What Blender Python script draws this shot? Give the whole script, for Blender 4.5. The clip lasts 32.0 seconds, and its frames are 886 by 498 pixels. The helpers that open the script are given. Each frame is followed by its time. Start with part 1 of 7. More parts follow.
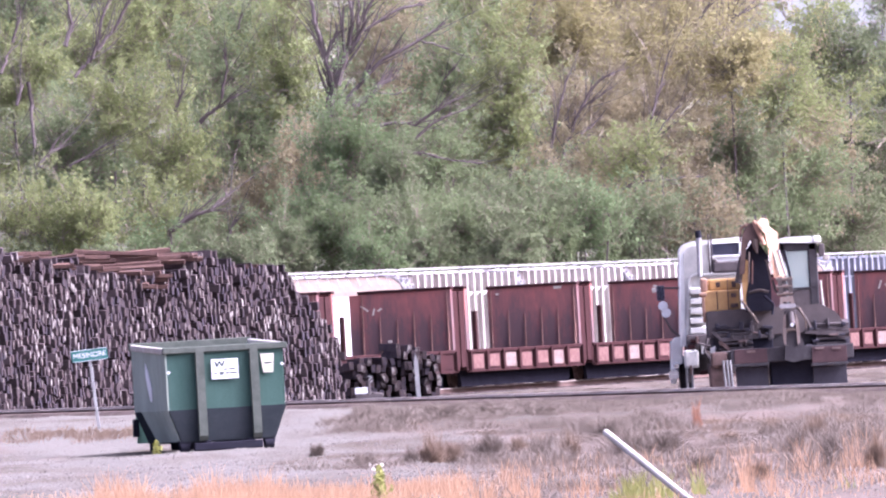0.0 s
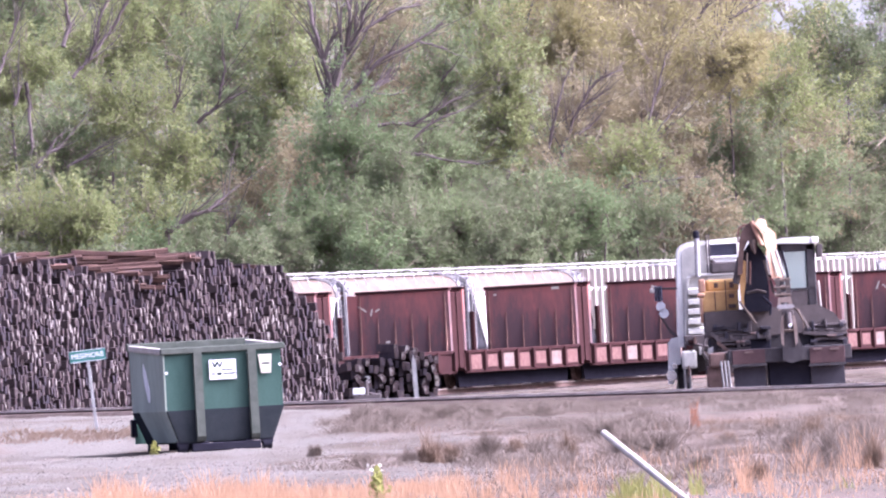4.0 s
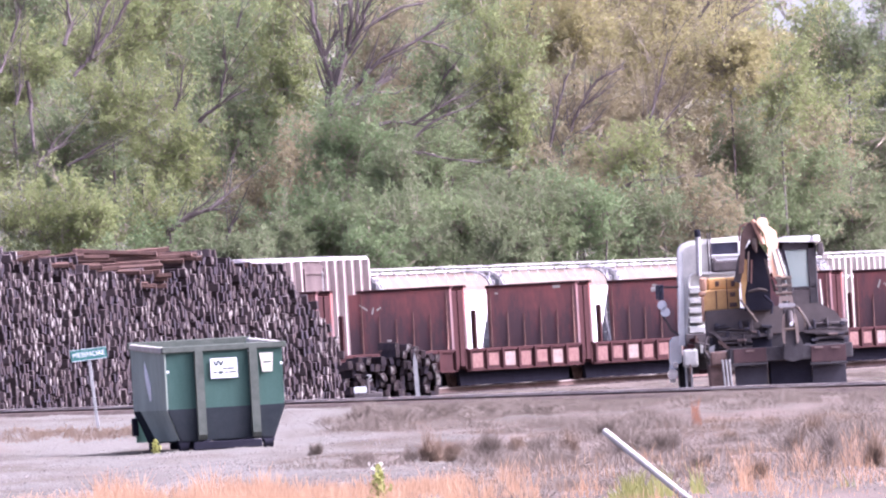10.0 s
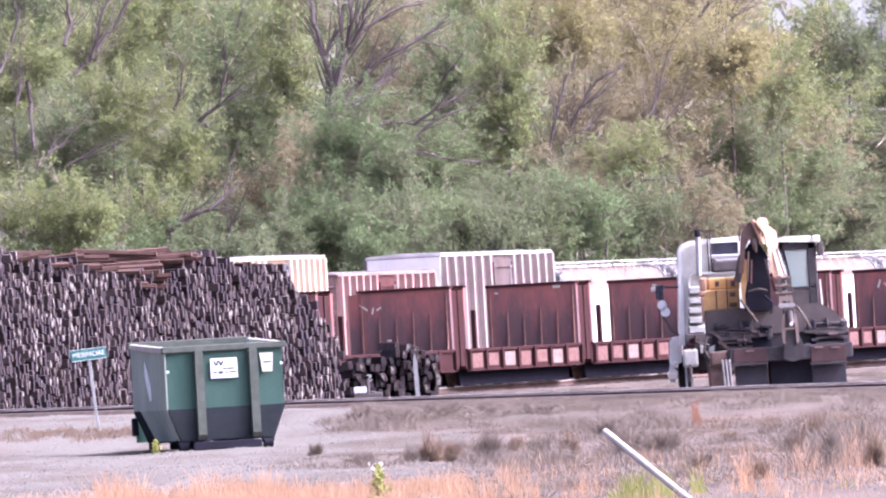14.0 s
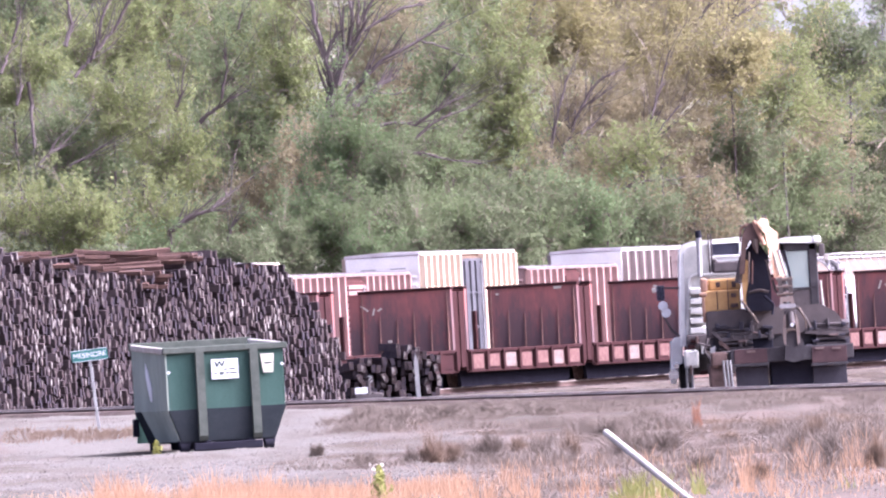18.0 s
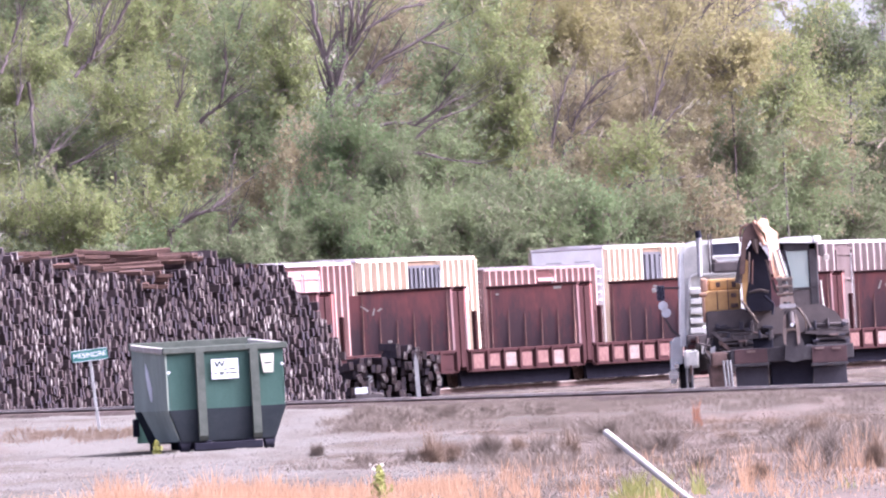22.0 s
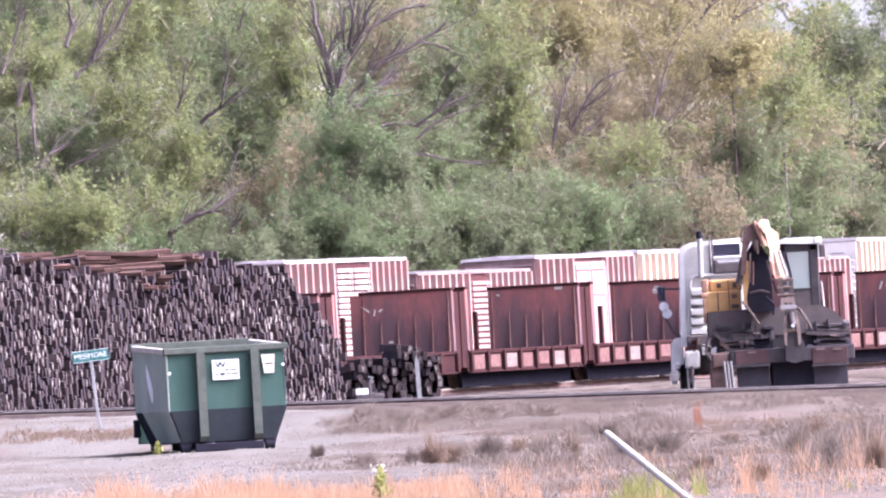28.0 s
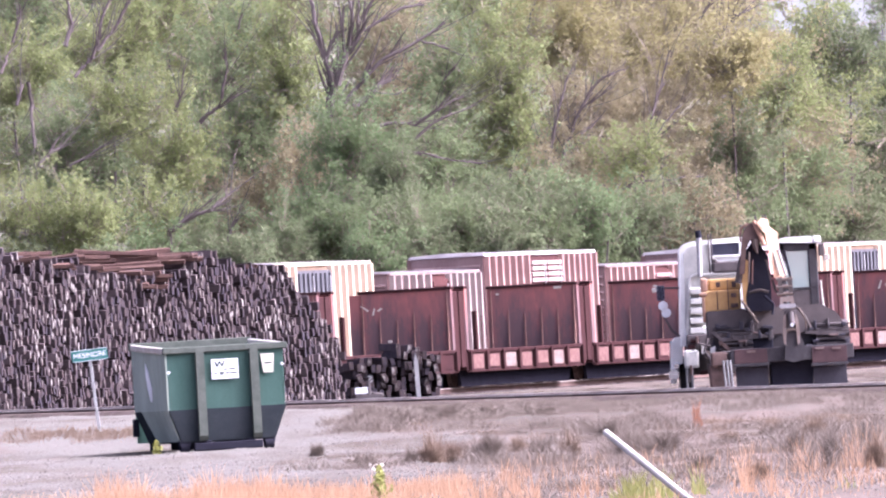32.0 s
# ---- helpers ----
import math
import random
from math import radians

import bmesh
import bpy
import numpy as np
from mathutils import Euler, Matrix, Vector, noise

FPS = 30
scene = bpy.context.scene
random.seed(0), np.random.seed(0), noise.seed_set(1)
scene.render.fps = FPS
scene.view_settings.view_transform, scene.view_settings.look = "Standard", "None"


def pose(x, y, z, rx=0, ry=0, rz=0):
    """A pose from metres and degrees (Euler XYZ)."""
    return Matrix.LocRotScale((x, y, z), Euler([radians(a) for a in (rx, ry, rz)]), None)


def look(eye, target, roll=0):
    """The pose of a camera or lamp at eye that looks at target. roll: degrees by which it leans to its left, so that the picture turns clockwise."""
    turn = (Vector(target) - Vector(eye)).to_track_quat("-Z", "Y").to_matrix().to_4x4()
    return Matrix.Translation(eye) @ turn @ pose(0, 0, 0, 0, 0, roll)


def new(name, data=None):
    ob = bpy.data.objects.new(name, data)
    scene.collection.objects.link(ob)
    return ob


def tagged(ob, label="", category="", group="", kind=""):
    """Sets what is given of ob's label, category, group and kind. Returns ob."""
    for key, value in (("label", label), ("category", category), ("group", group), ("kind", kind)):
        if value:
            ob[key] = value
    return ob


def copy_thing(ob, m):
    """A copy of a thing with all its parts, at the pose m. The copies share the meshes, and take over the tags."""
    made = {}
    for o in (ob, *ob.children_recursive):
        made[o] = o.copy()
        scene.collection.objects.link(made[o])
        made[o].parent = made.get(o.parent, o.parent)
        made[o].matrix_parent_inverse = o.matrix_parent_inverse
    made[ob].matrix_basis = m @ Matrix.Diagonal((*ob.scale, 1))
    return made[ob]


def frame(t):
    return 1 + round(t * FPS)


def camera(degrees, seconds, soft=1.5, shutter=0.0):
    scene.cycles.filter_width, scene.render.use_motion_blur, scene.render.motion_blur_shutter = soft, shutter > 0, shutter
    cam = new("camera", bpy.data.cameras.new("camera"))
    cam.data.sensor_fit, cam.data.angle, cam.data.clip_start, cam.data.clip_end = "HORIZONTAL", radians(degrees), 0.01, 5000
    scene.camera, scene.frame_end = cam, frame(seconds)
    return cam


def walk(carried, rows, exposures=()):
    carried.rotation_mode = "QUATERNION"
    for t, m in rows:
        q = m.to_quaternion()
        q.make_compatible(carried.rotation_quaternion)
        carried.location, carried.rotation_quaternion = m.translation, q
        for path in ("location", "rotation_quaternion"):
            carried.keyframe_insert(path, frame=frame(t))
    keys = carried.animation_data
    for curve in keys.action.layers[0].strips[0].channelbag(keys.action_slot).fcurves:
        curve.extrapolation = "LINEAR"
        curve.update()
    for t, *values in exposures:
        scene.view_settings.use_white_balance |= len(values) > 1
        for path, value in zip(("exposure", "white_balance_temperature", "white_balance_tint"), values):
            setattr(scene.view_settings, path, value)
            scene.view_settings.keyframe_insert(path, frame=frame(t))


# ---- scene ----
# ---- camera: a long lens on the far side of the yard, hardly moving ----
cam = camera(2.994, 32.0, soft=2.2)
EYE = (0.0, 0.0, 1.5)
# seconds, and the small drift of the aim in thirty-thousandths of a radian
SWAY = [(0, 1.5, 0.0), (1, 0.0, -1.5), (2, -1.5, -3.0), (3, -1.5, -1.5), (3.5, -2.8, 0.0), (5.5, 0.0, 1.4),
        (6, 0.0, 0.0), (7, 1.5, 0.0), (8, 0.0, 0.0), (9, 0.0, 0.0), (10, 0.0, -1.5), (11, 0.0, -1.5), (12, 0.0, 0.0),
        (13, 0.0, 0.0), (14, 0.0, -1.5), (14.5, 0.0, 1.0), (16.5, 1.5, 0.0), (17, 1.6, -1.5), (18, 1.5, 0.0),
        (19, 0.0, -1.5), (20, 0.0, 1.5), (21, 1.5, 0.0), (22, 1.6, 0.0), (23, 1.6, -1.5), (24, 1.6, 0.0),
        (25, 1.6, 0.0), (25.5, 1.6, 0.0), (27.5, 3.1, 0.0), (28, 3.0, 1.5), (29, 4.6, 3.1), (30, 3.0, 0.0),
        (31, 3.0, -1.5), (32, 1.6, 0.0)]


def aim(dx, dy):
    return look(EYE, (-dx / 50.0, 600.0, 1.5 + 3.974 + dy / 50.0), -3.3)


walk(cam, [(t, aim(dx, dy)) for t, dx, dy in SWAY], exposures=[(0, 2.38, 5165, 28), (32, 2.43, 5260, 24.5)])

# ---- daylight: hazy sun from the right ----
world = bpy.data.worlds.new("sky")
scene.world = world
world.use_nodes = True
wn = world.node_tree.nodes
sky = wn.new("ShaderNodeTexSky")
sky.sky_type, sky.sun_disc = "NISHITA", False
SUN_AZ, SUN_EL = radians(6), radians(44)
sky.sun_elevation, sky.sun_rotation = SUN_EL, radians(96)
sky.dust_density, sky.air_density, sky.ozone_density = 10.0, 0.25, 0.0
world.node_tree.links.new(sky.outputs[0], wn["Background"].inputs[0])
wn["Background"].inputs[1].default_value = 0.15
sun = new("sun", bpy.data.lights.new("sun", "SUN"))
sun.data.energy, sun.data.angle, sun.data.color = 0.84, radians(14), (1.0, 0.93, 0.84)
to_sun = Vector((math.cos(SUN_EL) * math.cos(SUN_AZ), -math.cos(SUN_EL) * math.sin(SUN_AZ), math.sin(SUN_EL)))
sun.matrix_basis = look(to_sun * 100, (0, 0, 0))


# ---- materials ----
def material(name, colour, second=None, rough=0.7, metal=0.0, scale=3.0, fine=40.0, bump=0.15, vary=0.15,
             streak=None, stain=0.35, each=0.0):
    """Paint, metal, wood or earth: two colours mixed by broad stains and fine grain, with fine relief.
    streak: stretch of the stains along z; each: how far repeats differ from one another."""
    m = bpy.data.materials.new(name)
    m.use_nodes = True
    nt = m.node_tree
    n, link = nt.nodes, nt.links.new
    bsdf = n["Principled BSDF"]
    coord = n.new("ShaderNodeTexCoord")
    mapping = n.new("ShaderNodeMapping")
    link(coord.outputs["Object"], mapping.inputs[0])
    if streak:
        mapping.inputs["Scale"].default_value = (1, 1, streak)
    broad = n.new("ShaderNodeTexNoise")
    broad.inputs["Scale"].default_value, broad.inputs["Detail"].default_value = scale, 6
    broad.inputs["Roughness"].default_value = 0.65
    link(mapping.outputs[0], broad.inputs["Vector"])
    grain = n.new("ShaderNodeTexNoise")
    grain.inputs["Scale"].default_value, grain.inputs["Detail"].default_value = fine, 3
    link(coord.outputs["Object"], grain.inputs["Vector"])
    ramp = n.new("ShaderNodeValToRGB")
    ramp.color_ramp.elements[0].position, ramp.color_ramp.elements[1].position = 0.5 - stain * 0.5, 0.5 + stain
    second = second or tuple(c * 0.6 for c in colour)
    ramp.color_ramp.elements[0].color, ramp.color_ramp.elements[1].color = (*second, 1), (*colour, 1)
    ramp.color_ramp.elements[0].position, ramp.color_ramp.elements[1].position = 0.28, 0.28 + stain
    link(broad.outputs[0], ramp.inputs[0])
    hsv = n.new("ShaderNodeHueSaturation")
    link(ramp.outputs[0], hsv.inputs["Color"])
    value = n.new("ShaderNodeMapRange")
    value.inputs["To Min"].default_value, value.inputs["To Max"].default_value = 1 - vary, 1 + vary
    link(grain.outputs[0], value.inputs[0])
    if each:
        info = n.new("ShaderNodeObjectInfo")
        spread = n.new("ShaderNodeMapRange")
        spread.inputs["To Min"].default_value, spread.inputs["To Max"].default_value = 1 - each, 1 + each
        link(info.outputs["Random"], spread.inputs[0])
        times = n.new("ShaderNodeMath")
        times.operation = "MULTIPLY"
        link(value.outputs[0], times.inputs[0])
        link(spread.outputs[0], times.inputs[1])
        link(times.outputs[0], hsv.inputs["Value"])
    else:
        link(value.outputs[0], hsv.inputs["Value"])
    link(hsv.outputs[0], bsdf.inputs["Base Color"])
    bsdf.inputs["Roughness"].default_value, bsdf.inputs["Metallic"].default_value = rough, metal
    bsdf.inputs["Specular IOR Level"].default_value = 0.0 if rough >= 0.55 else 0.25
    if bump:
        b = n.new("ShaderNodeBump")
        b.inputs["Strength"].default_value, b.inputs["Distance"].default_value = bump, 0.02
        link(grain.outputs[0], b.inputs["Height"])
        link(b.outputs[0], bsdf.inputs["Normal"])
    return m


def leaf_material(name, dark, light, through_light=0.6):
    """Leaves: each one its own shade between two greens, part of the light passing through."""
    m = bpy.data.materials.new(name)
    m.use_nodes = True
    nt = m.node_tree
    n, link = nt.nodes, nt.links.new
    bsdf, out = n["Principled BSDF"], n["Material Output"]
    geo = n.new("ShaderNodeNewGeometry")
    coord = n.new("ShaderNodeTexCoord")
    broad = n.new("ShaderNodeTexNoise")
    broad.inputs["Scale"].default_value = 0.5
    link(coord.outputs["Object"], broad.inputs["Vector"])
    add = n.new("ShaderNodeMath")
    add.operation = "MULTIPLY_ADD"
    add.inputs[1].default_value = 0.55
    link(geo.outputs["Random Per Island"], add.inputs[0])
    shift = n.new("ShaderNodeMath")
    shift.operation = "SUBTRACT"
    shift.inputs[1].default_value = 0.28
    link(broad.outputs[0], shift.inputs[0])
    link(shift.outputs[0], add.inputs[2])
    ramp = n.new("ShaderNodeValToRGB")
    ramp.color_ramp.elements[0].color, ramp.color_ramp.elements[1].color = (*dark, 1), (*light, 1)
    link(add.outputs[0], ramp.inputs[0])
    link(ramp.outputs[0], bsdf.inputs["Base Color"])
    bsdf.inputs["Roughness"].default_value = 0.8
    bsdf.inputs["Specular IOR Level"].default_value = 0.0
    trans = n.new("ShaderNodeBsdfTranslucent")
    link(ramp.outputs[0], trans.inputs[0])
    mix = n.new("ShaderNodeMixShader")
    mix.inputs[0].default_value = through_light
    link(bsdf.outputs[0], mix.inputs[1])
    link(trans.outputs[0], mix.inputs[2])
    link(mix.outputs[0], out.inputs[0])
    return m


def glass_material(name, tint):
    m = bpy.data.materials.new(name)
    m.use_nodes = True
    b = m.node_tree.nodes["Principled BSDF"]
    b.inputs["Base Color"].default_value = (*tint, 1)
    b.inputs["Roughness"].default_value = 0.05
    b.inputs["Transmission Weight"].default_value = 0.6
    return m


def tie_end_material():
    """Sawn tie ends: most black with creosote, about a third bleached grey, each with checks and stains."""
    m = bpy.data.materials.new("weathered_tie_end")
    m.use_nodes = True
    nt = m.node_tree
    n, link = nt.nodes, nt.links.new
    bsdf = n["Principled BSDF"]
    info = n.new("ShaderNodeObjectInfo")
    coord = n.new("ShaderNodeTexCoord")
    grain = n.new("ShaderNodeTexNoise")
    grain.inputs["Scale"].default_value, grain.inputs["Detail"].default_value = 9, 4
    link(coord.outputs["Object"], grain.inputs["Vector"])
    add = n.new("ShaderNodeMath")
    add.operation = "MULTIPLY_ADD"
    add.inputs[1].default_value = 0.3
    link(info.outputs["Random"], add.inputs[0])
    half = n.new("ShaderNodeMath")
    half.operation = "MULTIPLY_ADD"
    half.inputs[1].default_value = 0.6
    link(grain.outputs[0], half.inputs[0])
    drift = n.new("ShaderNodeTexNoise")
    drift.inputs["Scale"].default_value, drift.inputs["Detail"].default_value = 0.55, 2
    link(info.outputs["Location"], drift.inputs["Vector"])
    third = n.new("ShaderNodeMath")
    third.operation = "MULTIPLY"
    third.inputs[1].default_value = 0.36
    link(drift.outputs[0], third.inputs[0])
    link(third.outputs[0], half.inputs[2])
    link(half.outputs[0], add.inputs[2])
    ramp = n.new("ShaderNodeValToRGB")
    e = ramp.color_ramp.elements
    e[0].position, e[0].color = 0.45, (0.034, 0.029, 0.036, 1)
    e[1].position, e[1].color = 0.82, (0.185, 0.168, 0.157, 1)
    k = e.new(0.725)
    k.color = (0.054, 0.040, 0.038, 1)
    link(add.outputs[0], ramp.inputs[0])
    link(ramp.outputs[0], bsdf.inputs["Base Color"])
    bsdf.inputs["Roughness"].default_value = 0.9
    bsdf.inputs["Specular IOR Level"].default_value = 0.0
    return m


def bulkhead_material():
    """Red paint with dark scuffs and rust runs, darker towards the bottom."""
    m = bpy.data.materials.new("scraped_bulkhead_paint")
    m.use_nodes = True
    nt = m.node_tree
    n, link = nt.nodes, nt.links.new
    bsdf = n["Principled BSDF"]
    coord = n.new("ShaderNodeTexCoord")
    split = n.new("ShaderNodeSeparateXYZ")
    link(coord.outputs["Object"], split.inputs[0])
    runs = n.new("ShaderNodeMapping")
    runs.inputs["Scale"].default_value = (1, 1, 0.3)
    link(coord.outputs["Object"], runs.inputs[0])
    broad = n.new("ShaderNodeTexNoise")
    broad.inputs["Scale"].default_value, broad.inputs["Detail"].default_value, broad.inputs["Roughness"].default_value = 1.5, 8, 0.72
    link(runs.outputs[0], broad.inputs["Vector"])
    sum_up = n.new("ShaderNodeMath")
    sum_up.operation = "MULTIPLY_ADD"
    sum_up.inputs[1].default_value = 0.13
    link(split.outputs["Z"], sum_up.inputs[0])
    link(broad.outputs[0], sum_up.inputs[2])
    ramp = n.new("ShaderNodeValToRGB")
    e = ramp.color_ramp.elements
    e[0].position, e[0].color = 0.95, (0.122, 0.080, 0.082, 1)
    e[1].position, e[1].color = 1.0, (0.262, 0.108, 0.098, 1)
    scale = n.new("ShaderNodeMapRange")
    scale.inputs["From Min"].default_value, scale.inputs["From Max"].default_value = 0.62, 1.0
    link(sum_up.outputs[0], scale.inputs[0])
    e[0].position, e[1].position = 0.25, 0.85
    link(scale.outputs[0], ramp.inputs[0])
    link(ramp.outputs[0], bsdf.inputs["Base Color"])
    bsdf.inputs["Roughness"].default_value = 0.75
    bsdf.inputs["Specular IOR Level"].default_value = 0.0
    return m


def ground_material():
    """Pale crushed stone and pinkish dust, with darker patches of dead growth and fine stones."""
    m = bpy.data.materials.new("gravel_ground")
    m.use_nodes = True
    nt = m.node_tree
    n, link = nt.nodes, nt.links.new
    bsdf = n["Principled BSDF"]
    coord = n.new("ShaderNodeTexCoord")
    squash = n.new("ShaderNodeMapping")
    squash.inputs["Scale"].default_value = (1, 0.12, 1)
    link(coord.outputs["Object"], squash.inputs[0])
    broad = n.new("ShaderNodeTexNoise")
    broad.inputs["Scale"].default_value, broad.inputs["Detail"].default_value = 0.45, 5
    link(squash.outputs[0], broad.inputs["Vector"])
    ramp = n.new("ShaderNodeValToRGB")
    e = ramp.color_ramp.elements
    e[0].position, e[0].color = 0.36, (0.084, 0.068, 0.057, 1)
    e[1].position, e[1].color = 0.60, (0.128, 0.116, 0.104, 1)
    mid = ramp.color_ramp.elements.new(0.48)
    mid.color = (0.107, 0.093, 0.081, 1)
    # the stone thins out and dead growth takes over towards the east
    split = n.new("ShaderNodeSeparateXYZ")
    link(coord.outputs["Object"], split.inputs[0])
    east = n.new("ShaderNodeMapRange")
    east.inputs["From Min"].default_value, east.inputs["From Max"].default_value = -4.0, 4.0
    east.inputs["To Min"].default_value, east.inputs["To Max"].default_value = 0.06, -0.17
    link(split.outputs["X"], east.inputs[0])
    sum_up = n.new("ShaderNodeMath")
    link(broad.outputs[0], sum_up.inputs[0])
    link(east.outputs[0], sum_up.inputs[1])
    link(sum_up.outputs[0], ramp.inputs[0])
    # bare pinkish soil shows through in long patches
    long_patch = n.new("ShaderNodeMapping")
    long_patch.inputs["Scale"].default_value, long_patch.inputs["Location"].default_value = (0.55, 0.05, 1), (3.1, 1.7, 0)
    link(coord.outputs["Object"], long_patch.inputs[0])
    soil = n.new("ShaderNodeTexNoise")
    soil.inputs["Scale"].default_value, soil.inputs["Detail"].default_value = 1.0, 6
    link(long_patch.outputs[0], soil.inputs["Vector"])
    less = n.new("ShaderNodeMath")
    less.operation = "SUBTRACT"
    link(soil.outputs[0], less.inputs[0])
    link(east.outputs[0], less.inputs[1])
    mask = n.new("ShaderNodeMapRange")
    mask.inputs["From Min"].default_value, mask.inputs["From Max"].default_value = 0.54, 0.80
    link(less.outputs[0], mask.inputs[0])
    earth = n.new("ShaderNodeMix")
    earth.data_type = "RGBA"
    earth.inputs[7].default_value = (0.132, 0.104, 0.090, 1)
    link(mask.outputs[0], earth.inputs[0])
    link(ramp.outputs[0], earth.inputs[6])
    stones = n.new("ShaderNodeTexVoronoi")
    stones.inputs["Scale"].default_value = 20
    link(coord.outputs["Object"], stones.inputs["Vector"])
    value = n.new("ShaderNodeMapRange")
    value.inputs["To Min"].default_value, value.inputs["To Max"].default_value = 0.78, 1.2
    link(stones.outputs["Color"], value.inputs[0])
    hsv = n.new("ShaderNodeHueSaturation")
    link(earth.outputs[2], hsv.inputs["Color"])
    link(value.outputs[0], hsv.inputs["Value"])
    link(hsv.outputs[0], bsdf.inputs["Base Color"])
    bsdf.inputs["Roughness"].default_value = 0.95
    bsdf.inputs["Specular IOR Level"].default_value = 0.0
    b = n.new("ShaderNodeBump")
    b.inputs["Strength"].default_value, b.inputs["Distance"].default_value = 0.6, 0.05
    link(stones.outputs["Distance"], b.inputs["Height"])
    link(b.outputs[0], bsdf.inputs["Normal"])
    return m


